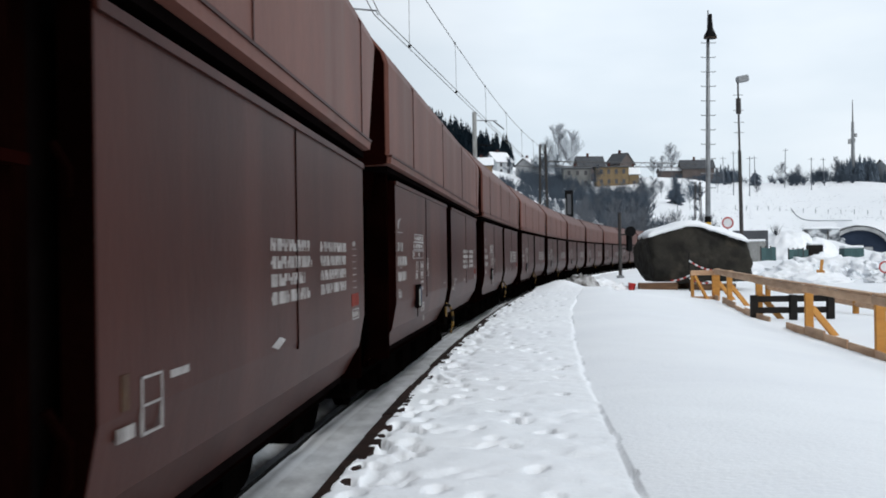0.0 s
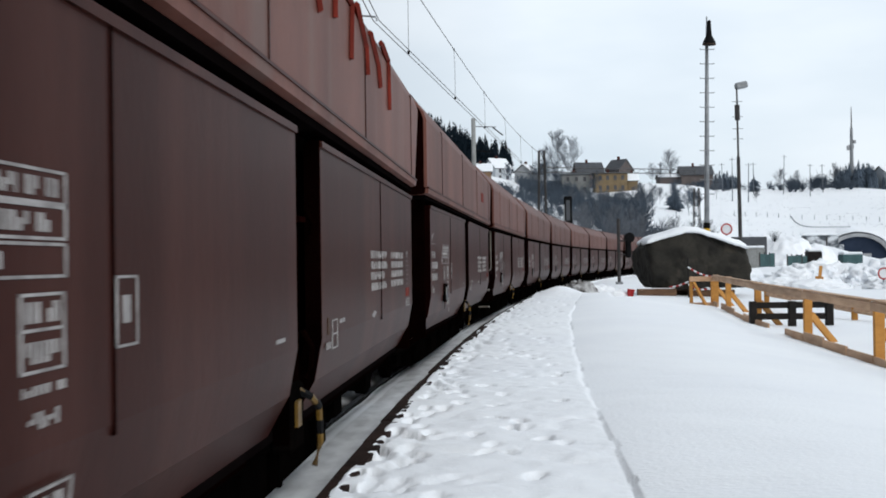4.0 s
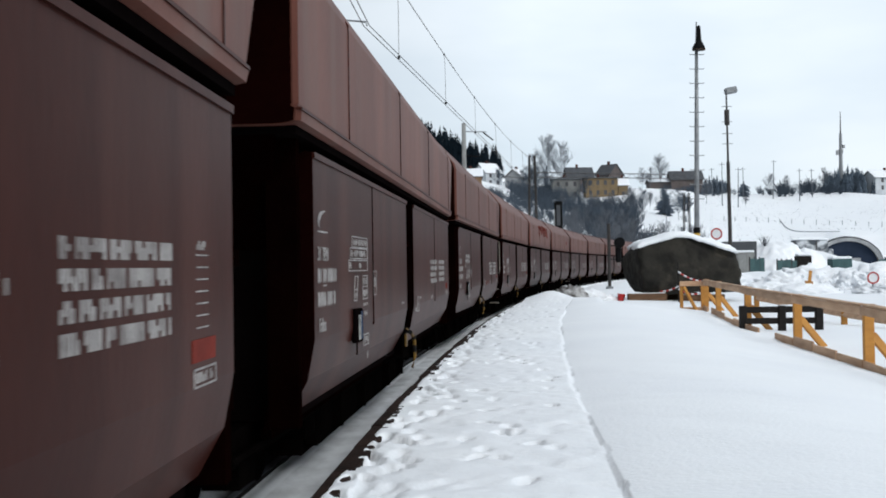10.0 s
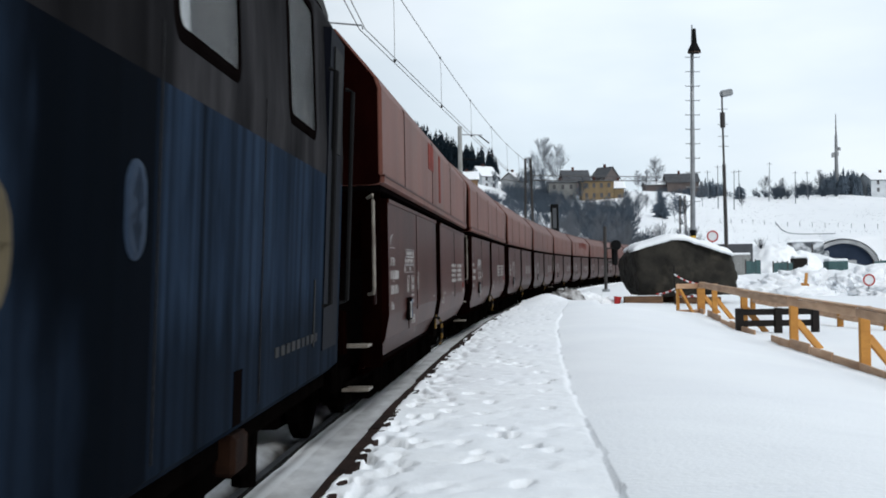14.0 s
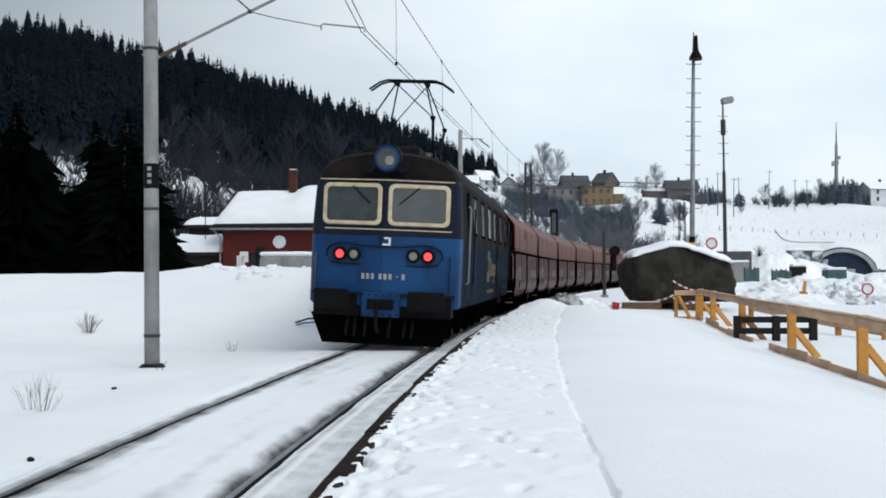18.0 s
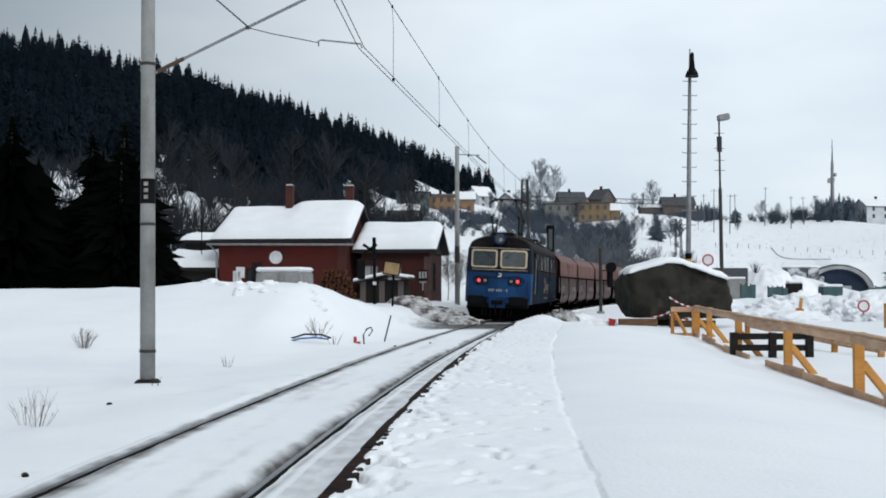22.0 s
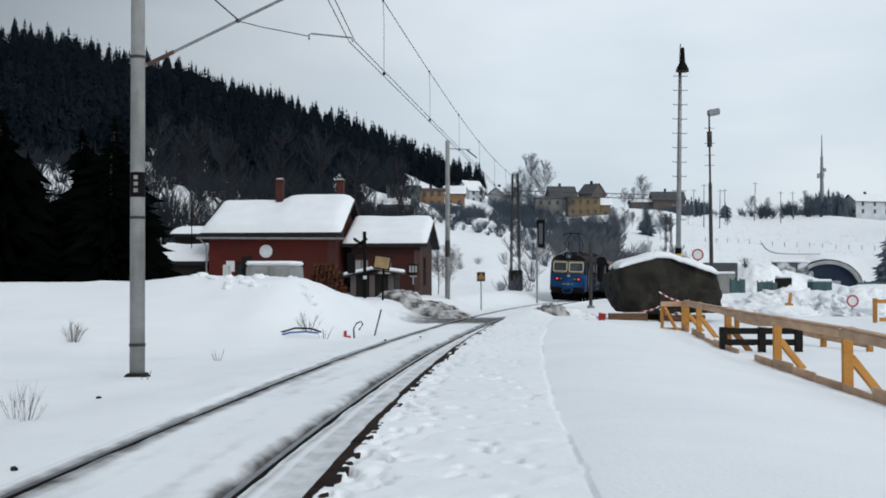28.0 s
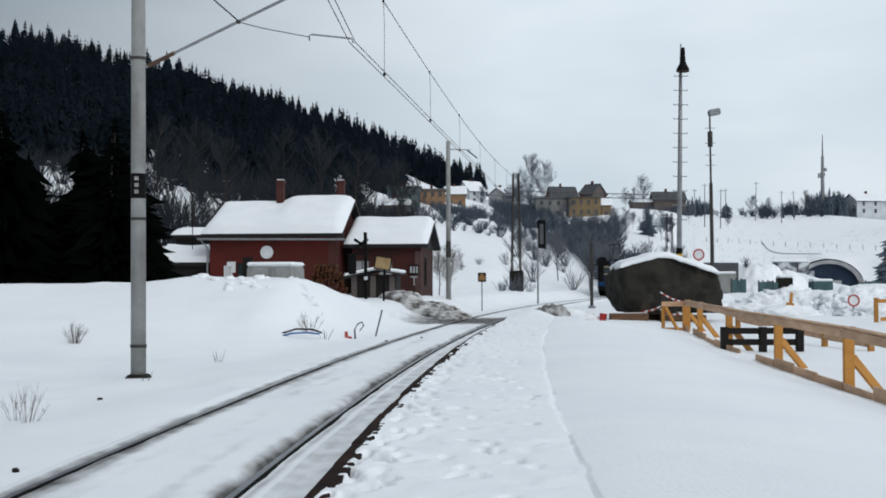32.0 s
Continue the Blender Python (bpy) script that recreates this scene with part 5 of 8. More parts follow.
TRAIN = []
FIRST = wagon()
for n in range(21):
    TRAIN.append(FIRST if n == 0 else copy_thing(FIRST, pose(0, 0, 0)))
RAILED = {0, 1, 4, 7}
for n in RAILED:
    platform_end(TRAIN[n])
for n, w in enumerate(TRAIN):
    w["label"] = "brown coal hopper wagon with white stencils" + (" and a white corner rail" if n in RAILED else " in the rolling train")
for a, b, c, e in ((-1.43, -0.78, 2.62, 2.92), (0.02, 0.25, 2.30, 2.90)):
    part("red_patch", boxes((a, b, -1.536, -1.525, c, e)), M_RED_PATCH, TRAIN[0], "fresh red primer patch")
TRAIN[0]["label"] = "brown coal hopper wagon with red primer patches"
part("red_patch", boxes((3.2, 3.75, -1.536, -1.525, 2.50, 2.66)), M_RED_PATCH, TRAIN[6], "fresh red primer patch")
for a, b in ((1.35, 1.46), (1.85, 1.97)):
    part("red_patch", boxes((a, b, -1.5045, -1.49, 1.03, 1.13)), M_RED_PATCH, TRAIN[3], "fresh red primer patch")
_scrawl = random.Random(3)
for i in range(8):
    x = -1.65 + i * 0.66
    part("graffiti_stroke", tube([(x, -1.535, 3.0 + _scrawl.uniform(-0.08, 0.05)), (x + 0.42, -1.535, 2.86 + _scrawl.uniform(-0.05, 0.12)), (x + _scrawl.uniform(0.1, 0.6), -1.535, 2.82 - _scrawl.uniform(0.05, 0.25))], 0.022, 4), M_RED_PATCH, TRAIN[5])
TRAIN[5]["label"] = "brown coal hopper wagon with a red scrawl"
LOCO = locomotive()


# ---- overhead line ----
def mesh_thing(name, verts, faces, material, label="", category="", group="", kind="", parent=None, smooth_on=False):
    me = bpy.data.meshes.new(name)
    me.from_pydata(verts, [], faces)
    me.materials.append(material)
    if smooth_on:
        me.polygons.foreach_set("use_smooth", np.ones(len(me.polygons), dtype=bool))
    ob = new(name, me)
    if parent:
        ob.parent = parent
    return tagged(ob, label, category, group, kind)


def near_mast():
    z0 = land(-5.14, 20) - 0.15
    m = empty("catenary_mast", pose(-5.14, 20, 0, 0, -0.3, 0), "grey tubular catenary mast with a black number band", "mast", "catenary masts")
    part("shaft", tube([(0, 0, z0), (0, 0, 5.3), (0, 0, 8.2)], 0.128, 20, 0.108), M_CONCRETE, m, smooth=True)
    bm = boxes((-0.19, 0.19, -0.19, 0.19, z0 - 0.1, z0 + 0.22), bevel=0.05)
    part("footing", bm, M_OLDWOOD, m, "dark stained footing")
    for z, r in ((0.42, 0.137), (5.28, 0.130), (2.56, 0.127)):
        part("clamp_band", disc(r, 0.05, 20, "z"), M_DARKMETAL, m).matrix_basis = pose(0, 0, z)
    part("number_band", disc(0.1275, 0.42, 24, "z"), M_BLACK, m, "black painted number band").matrix_basis = pose(0, 0, 3.30)
    part("number_bars", boxes(*[(-0.035, 0.035, -0.132, -0.124, z, z + 0.065) for z in (3.18, 3.07, 2.96)]), M_MARK, m)
    top = (3.62, 0.0, 6.80)
    part("cantilever_tube", tube([(0.10, 0, 5.10), (1.69, 0, 5.87), top], 0.026, 8), M_STEEL, m)
    part("insulator", tube([(0.16 + 0.05 * i, 0, 5.13 + 0.0242 * i) for i in range(10)], 0.036, 8), M_RUST, m, "brown ribbed insulator")
    part("top_tie", tube([(0.05, 0, 7.33), (1.68, 0, 5.90)], 0.014, 6), M_DARKMETAL, m)
    part("hanger_wire", tube([(1.72, 0, 5.86), (2.1, 0, 5.76), (2.90, 0, 5.60)], 0.008, 5), M_DARKMETAL, m)
    part("joint_clamp", boxes((1.66, 1.72, -0.03, 0.03, 5.84, 5.90)), M_DARKMETAL, m)
    part("steady_arm", tube([(2.90, 0, 5.54), (2.90, 0, 5.63), (2.94, 0, 5.645), (3.62, 0, 5.57), (3.64, 0, 5.50)], 0.016, 6), M_STEEL, m)


def far_mast():
    m = empty("catenary_mast", pose(0.25, 65, land(0.25, 65)), "slim grey catenary mast with a top cross arm", "mast", "catenary masts")
    part("shaft", tube([(0, 0, -0.3), (0, 0, 8.7)], 0.14, 12, 0.115), M_CONCRETE, m, smooth=True)
    part("cross_arm", tube([(-0.05, 0, 8.25), (1.25, 0, 8.20)], 0.03, 6), M_STEEL, m)
    part("insulator", tube([(1.05 + 0.07 * i, 0.0, 8.18 - 0.055 * i) for i in range(9)], 0.034, 8), M_BLACK, m)
    part("cantilever_tube", tube([(0.1, 0, 6.9), (1.0, 0, 6.85)], 0.04, 6), M_BLACK, m)
    part("steady_arm", tube([(2.2, 0, 5.75), (3.7, 0, 5.55)], 0.015, 5), M_DARKMETAL, m)
    part("band", disc(0.142, 0.9, 12, "z"), M_DARKMETAL, m).matrix_basis = pose(0, 0, 3.2)


def lattice_mast(x, y, h, group, box):
    z = land(x, y)
    m = empty("lattice_mast", pose(x, y, z, 0, 0, 12), "weathered steel lattice portal mast" + (" with a dark cabinet at its foot" if box else ""), "mast", group)
    w0, w1 = (0.42, 0.24) if box else (0.5, 0.28)
    for sx in (-1, 1):
        for sy in (-1, 1):
            part("leg", tube([(sx * w0, sy * 0.25, -0.4), (sx * w1, sy * 0.18, h)], 0.06, 5), M_DARKMETAL, m)
    n = int(h / 0.9)
    for i in range(n):
        za, zb = i * h / n, (i + 1) * h / n
        k = lambda q: w0 + (w1 - w0) * q / h
        s = 1 if i % 2 else -1
        part("brace", tube([(-s * k(za), -0.22, za), (s * k(zb), -0.2, zb)], 0.03, 4), M_DARKMETAL, m)
    if box:
        part("cabinet", boxes((-0.55, 0.55, -0.5, 0.35, -0.3, 1.75), bevel=0.05), M_OLDWOOD, m, "dark equipment cabinet")


def wire(name, pts, r, label, group):
    return tagged(part(name, tube(pts, r, 5), M_WIRE), label, "wire", group)


def line_wires():
    """Twin contact wires, the messenger above them, and droppers between."""
    def z_contact(s):
        return 5.52 - 0.015 * math.sin(math.pi * ((s - 20) % 45) / 45) ** 2
    def z_mess(s):
        return 7.08 - 0.55 * math.sin(math.pi * ((s - 20) % 45) / 45)
    def at(s, off):
        """Straight from support to support, as the wires hang."""
        a = 20 + 45 * math.floor((s - 20) / 45)
        p, q, k = on_track(a, off - (0.10 if a > 0 else 0.45)), on_track(a + 45, off - 0.10), (s - a) / 45
        return p[0] + (q[0] - p[0]) * k, p[1] + (q[1] - p[1]) * k
    span = np.arange(-70, 66, 2.5)
    for dx in (-0.05, 0.05):
        wire("contact_wire", [(*at(s, dx), z_contact(s)) for s in span], 0.008, "thin dark contact wire over the track", "contact wires")
    wire("messenger_wire", [(*at(s, -0.02), z_mess(s)) for s in span], 0.009, "thin dark messenger wire over the track", "messenger wires")
    s = -36.3
    while s < 64:
        a, b = at(s, -0.02), at(s, 0)
        d = wire("dropper", [(a[0], a[1], z_mess(s)), (a[0] + 0.02, a[1], z_mess(s) - 0.4), (b[0], b[1], z_contact(s))], 0.005, "thin dropper wire between contact and messenger", "droppers")
        part("clip", boxes((-0.025, 0.025, -0.02, 0.02, -0.03, 0.03)), M_BLACK, d).matrix_basis = pose(b[0], b[1], z_contact(s))
        part("clip", boxes((-0.02, 0.02, -0.02, 0.02, -0.025, 0.025)), M_BLACK, d).matrix_basis = pose(a[0], a[1], z_mess(s))
        s += 6.6
    a, b = Vector((*at(64.9, -0.02), z_mess(64.9))), Vector((6.3, 104.9, 10.35))
    fw = wire("feeder_wire", [a, a.lerp(b, 0.5) - Vector((0, 0, 0.25)), b], 0.022, "dark anchor wire between masts", "feeder wires")
    for k in (0.10, 0.86):
        part("insulator", tube([a.lerp(b, k) - Vector((0, 0, k * (1 - k))), a.lerp(b, k + 0.022) - Vector((0, 0, k * (1 - k)))], 0.07, 6), M_BLACK, fw)


near_mast()
far_mast()
lattice_mast(6.4, 105, 10.3, "portal masts", True)
lattice_mast(27.0, 142, 9.8, "portal masts", False)
line_wires()


def portal_beam():
    b = empty("portal_beam", pose(6.4, 105, 9.2), "thin lattice portal beam spanning the tracks", "beam")
    a, c = Vector((0, 0, 0)), Vector((20.6, 37, 2.3))
    for dz in (0, 0.45):
        part("chord", tube([a + Vector((0, 0, dz)), c + Vector((0, 0, dz))], 0.045, 4), M_DARKMETAL, b)
    n = 26
    for i in range(n):
        p, q = a.lerp(c, i / n), a.lerp(c, (i + 1) / n)
        part("brace", tube([p + Vector((0, 0, 0.45 * (i % 2))), q + Vector((0, 0, 0.45 * ((i + 1) % 2)))], 0.025, 4), M_DARKMETAL, b)


portal_beam()


# ---- signals, signs and lamp masts ----
def runged_mast(x, y, top):
    z = land(x, y)
    m = empty("lamp_mast", pose(x, y, z, 0, 0.9, 0), "tall pale steel lamp mast with climbing rungs", "mast")
    h = top - z
    part("shaft", tube([(0, 0, -0.3), (0, 0, h * 0.55), (0, 0, h - 1.3)], 0.150, 12, 0.085), M_STEEL, m, smooth=True)
    part("top_pole", tube([(-0.02, 0, h - 1.4), (0.0, 0, h + 0.05)], 0.05, 8, 0.035), M_STEEL, m)
    part("painted_foot", disc(0.165, 0.62, 12, "z"), M_SIGNYEL, m, "yellow painted foot").matrix_basis = pose(0, 0, 2.95)
    part("foot_band", disc(0.168, 0.30, 12, "z"), M_BLACK, m).matrix_basis = pose(0, 0, 3.22)
    for k in range(11):
        z_r = 4.75 + 0.7525 * k - z
        part("rung", tube([(-0.36, -0.1, z_r), (0.36, -0.1, z_r)], 0.022, 5), M_STEEL, m)
        for x in (-0.36, 0.36):
            part("rung_tip", tube([(x, -0.1, z_r), (x, -0.1, z_r + 0.05)], 0.02, 5), M_STEEL, m)
    bm = bmesh.new()
    rings = []
    for zz, r in ((h - 1.42, 0.35), (h - 1.30, 0.33), (h - 1.12, 0.24), (h - 0.95, 0.15), (h - 0.55, 0.11), (h - 0.20, 0.09), (h - 0.15, 0.03)):
        rings.append([bm.verts.new((r * math.cos(2 * math.pi * j / 14) + 0.10, r * math.sin(2 * math.pi * j / 14) - 0.1, zz)) for j in range(14)])
    for q, w in zip(rings, rings[1:]):
        for j in range(14):
            bm.faces.new((q[j], q[(j + 1) % 14], w[(j + 1) % 14], w[j]))
    bm.faces.new(rings[0][::-1])
    bm.faces.new(rings[-1])
    part("lamp_hood", bm, M_BLACK, m, "dark bell-shaped lamp hood", smooth=True)
    part("hood_rim", disc(0.345, 0.04, 18, "z", 0.30), M_RUST, m).matrix_basis = pose(0.10, -0.1, h - 1.40)


def flood_mast(x, y, top):
    z = land(x, y)
    m = empty("lamp_mast", pose(x, y, z, 0, -0.5, 0), "dark slender lamp mast with a flat floodlight", "mast")
    h = top - z
    part("shaft", tube([(0, 0, -0.3), (0, 0, h * 0.62)], 0.125, 10, 0.10), M_DARKMETAL, m)
    part("upper_shaft", tube([(0, 0, h * 0.62), (0, 0, h - 0.2)], 0.065, 8, 0.05), M_DARKMETAL, m)
    part("floodlight", boxes((-0.10, 0.60, -0.25, 0.25, -0.30, 0.08), bevel=0.07), M_STEEL, m, "flat grey floodlight").matrix_basis = pose(0, 0, h, 0, -10, 0)
    part("sleeve", tube([(0, 0, h - 2.1), (0, 0, h - 1.2)], 0.15, 8), M_DARKMETAL, m)
    for zz in (h - 1.0, h - 1.9, h - 2.6, h - 3.2):
        part("rung", tube([(-0.3, 0, zz), (0.3, 0, zz)], 0.02, 5), M_STEEL, m)


runged_mast(12.25, 62, 13.95)
flood_mast(15.85, 70, 11.6)


def ring_sign(x, y, zc, r, z_foot):
    m = empty("round_sign", pose(x, y, 0), "round white sign with a red ring", "sign", "round signs")
    part("post", tube([(0, 0, z_foot - 0.2), (0, 0, zc + r * 0.8)], 0.03, 8), M_STEEL, m)
    part("plate", disc(r, 0.02, 28, "y"), M_WHITE, m).matrix_basis = pose(0, -0.03, zc)
    part("red_ring", disc(r, 0.012, 28, "y", r * 0.76), M_RED, m, "red ring").matrix_basis = pose(0, -0.051, zc)
    part("cap", boxes((-r, r, -0.03, 0.02, zc + r, zc + r + 0.03), bevel=0.01), M_SNOW, m)


ring_sign(11.8, 55, 2.75, 0.27, land(11.8, 55))
ring_sign(15.5, 45, 0.76, 0.23, 0.62)


def back_signal():
    x, y = 6.97, 88
    z = land(x, y)
    m = empty("railway_signal", pose(x, y, z), "slim signal post with a tall black backboard", "signal")
    part("post", tube([(0, 0, -0.3), (0, 0, 5.6)], 0.07, 8), M_STEEL, m)
    part("backboard", boxes((-0.03, 0.58, -0.06, 0.06, 4.1, 6.2), bevel=0.05), M_BLACK, m, "tall black signal backboard")
    part("lamp_slot", boxes((0.14, 0.42, -0.075, -0.055, 4.4, 5.9)), M_GREYROOF, m, "dull grey lamp panel")


def near_signal():
    x, y = 8.71, 70
    z = land(x, y)
    m = empty("railway_signal", pose(x, y, z), "dark signal post with a black hooded lamp head", "signal")
    part("post", tube([(0, 0, -0.3), (0, 0, 3.85)], 0.10, 10), M_DARKMETAL, m)
    part("foot", boxes((-0.2, 0.2, -0.2, 0.2, -0.3, 0.15), bevel=0.03), M_STEEL, m)
    hd = part("lamp_head", boxes((0.38, 0.72, -0.2, 0.2, 1.55, 2.75), bevel=0.08), M_BLACK, m, "black signal lamp head")
    part("hood", disc(0.30, 0.5, 16, "y"), M_BLACK, hd).matrix_basis = pose(0.6, 0.15, 2.72)
    part("bracket", boxes((0.0, 0.45, -0.04, 0.04, 1.7, 1.78), (0.0, 0.45, -0.04, 0.04, 2.5, 2.58)), M_DARKMETAL, m)


def crossing_post():
    """Level-crossing post with a St Andrew's cross seen from behind."""
    x, y = -3.35, 51
    z = land(x, y)
    m = empty("crossing_signal", pose(x, y, z, 0, -0.6, 0), "black level crossing signal post with a crossbuck", "signal")
    part("post", tube([(0, 0, -0.3), (0, 0, 3.65 - z)], 0.075, 8), M_BLACK, m)
    for a in (35, -35):
        part("cross_arm", boxes((-0.36, 0.36, -0.02, 0.02, -0.06, 0.06)), M_BLACK, m).matrix_basis = pose(-0.18, -0.06, 3.15 - z, 0, a, 0)
    part("lamp_head", boxes((-0.75, -0.40, -0.1, 0.1, 1.85 - z, 2.75 - z), bevel=0.06), M_BLACK, m)
    part("bracket", boxes((-0.5, 0, -0.03, 0.03, 2.7 - z, 2.76 - z)), M_BLACK, m)
    part("band", disc(0.08, 0.14, 10, "z"), M_WHITE, m).matrix_basis = pose(0, 0, 1.75 - z)


def warning_board():
    x, y = 2.05, 64
    z = land(x, y)
    m = empty("warning_sign", pose(x, y, z), "small black and yellow warning board on a post", "sign")
    part("post", tube([(0, 0, -0.3), (0, 0, 1.9)], 0.03, 6), M_DARKMETAL, m)
    b = part("board", boxes((-0.22, 0.22, -0.03, 0.03, 1.55, 2.05), bevel=0.01), M_BLACK, m)
    bm = boxes((-0.16, 0.16, -0.042, -0.028, 1.64, 1.86), (-0.09, 0.09, -0.042, -0.028, 1.86, 1.98))
    part("yellow_mark", bm, M_SIGNOLD, b)


back_signal()
near_signal()
crossing_post()
warning_board()


# ---- boulder on timbers ----
def boulder():
    z0 = land(8.8, 47.5)
    m = empty("boulder", pose(8.87, 47.8, z0 + 0.22), "huge dark grey-brown boulder with a snow cap", "boulder")
    rnd = random.Random(9)
    tops = [((-0.285, 0.0, 0.96), 1.40), ((0.32, 0.0, 0.947), 1.21), ((0.05, 0.30, 0.95), 1.38), ((0.03, 0.0, 1.0), 1.285)]
    planes = tops + [((-1, -0.1, -0.12), 1.98), ((1, -0.1, 0.02), 2.08), ((0.02, -1, 0.06), 1.40), ((0, 1, 0), 1.4), ((0, 0, -1), 0.92), ((-0.72, -0.7, 0), 2.25),
                     ((0.72, -0.68, 0.05), 2.40), ((-0.8, 0, -0.6), 1.88), ((0.8, 0, -0.6), 2.02), ((0, -0.75, -0.65), 1.42), ((0.8, 0, 0.6), 1.90), ((-0.8, 0, 0.6), 2.04), ((0.25, -0.8, 0.5), 1.62)]
    planes = [(Vector(n).normalized(), d) for n, d in planes]
    bm = bmesh.new()
    bmesh.ops.create_icosphere(bm, subdivisions=6, radius=1)
    for v in bm.verts:
        d = v.co.normalized()
        p = d * min([3.5] + [dist / max(1e-3, d.dot(n)) for n, dist in planes if d.dot(n) > 0.02])
        q = p * 1.0
        v.co = p + d * (0.11 * noise.noise(q * 0.9 + Vector((3, 1, 7))) + 0.10 * abs(noise.noise(q * 2.3)) + 0.035 * noise.noise(q * 6.0) + 0.015 * noise.noise(q * 14)) + Vector((0, 0, 1.05))
    part("rock", bm, M_ROCK, m, smooth=True)
    bm = bmesh.new()
    bmesh.ops.create_grid(bm, x_segments=60, y_segments=36, size=1)
    for v in bm.verts:
        x, y = v.co.x * 1.95 - 0.05, v.co.y * 1.42
        roof = min((d - n.x * x - n.y * y) / n.z for n, d in planes[:4]) + 1.05
        edge = min((1.95 - abs(x + 0.05)) / 0.22, (1.42 - abs(y)) / 0.22, 1.0)
        wob = noise.noise(Vector((x * 2.2, y * 2.2, 3)))
        v.co = Vector((x, y, roof + 0.06 + 0.10 * smooth(edge, 0.0, 0.9) + 0.06 * wob + 0.03 * noise.noise(Vector((x * 6, y * 6, 1))) - 0.06 * (1 - smooth(edge, -0.2, 0.35 + 0.3 * wob))))
    bmesh.ops.solidify(bm, geom=bm.faces[:], thickness=0.10)
    part("snow_cap", bm, M_SNOW, m, "thin snow cap", smooth=True)
    for x, y, ln, rz in ((7.2, 46.3, 1.5, 4), (9.5, 47.0, 1.7, -8), (8.6, 48.4, 2.0, 3)):
        t = empty("timber_baulk", pose(x, y, land(x, y), 0, 0, rz), "brown squared timber baulk under the boulder", "timber", "timber baulks")
        part("baulk", boxes((-ln / 2, ln / 2, -0.15, 0.15, -0.05, 0.26), bevel=0.015), M_SLEEPER, t)
        part("baulk_snow", boxes((-ln / 2 + 0.02, ln / 2 - 0.05, -0.13, 0.13, 0.262, 0.29), bevel=0.012), M_SNOW, t)


boulder()


# ---- timber fence ----
FENCE = [(5.35, 12.2, 0.71), (5.95, 17.5, 0.76), (6.24, 22.2, 0.79), (6.62, 27.6, 0.83), (7.43, 34.5, 0.86), (7.9, 38.5, 0.86)]


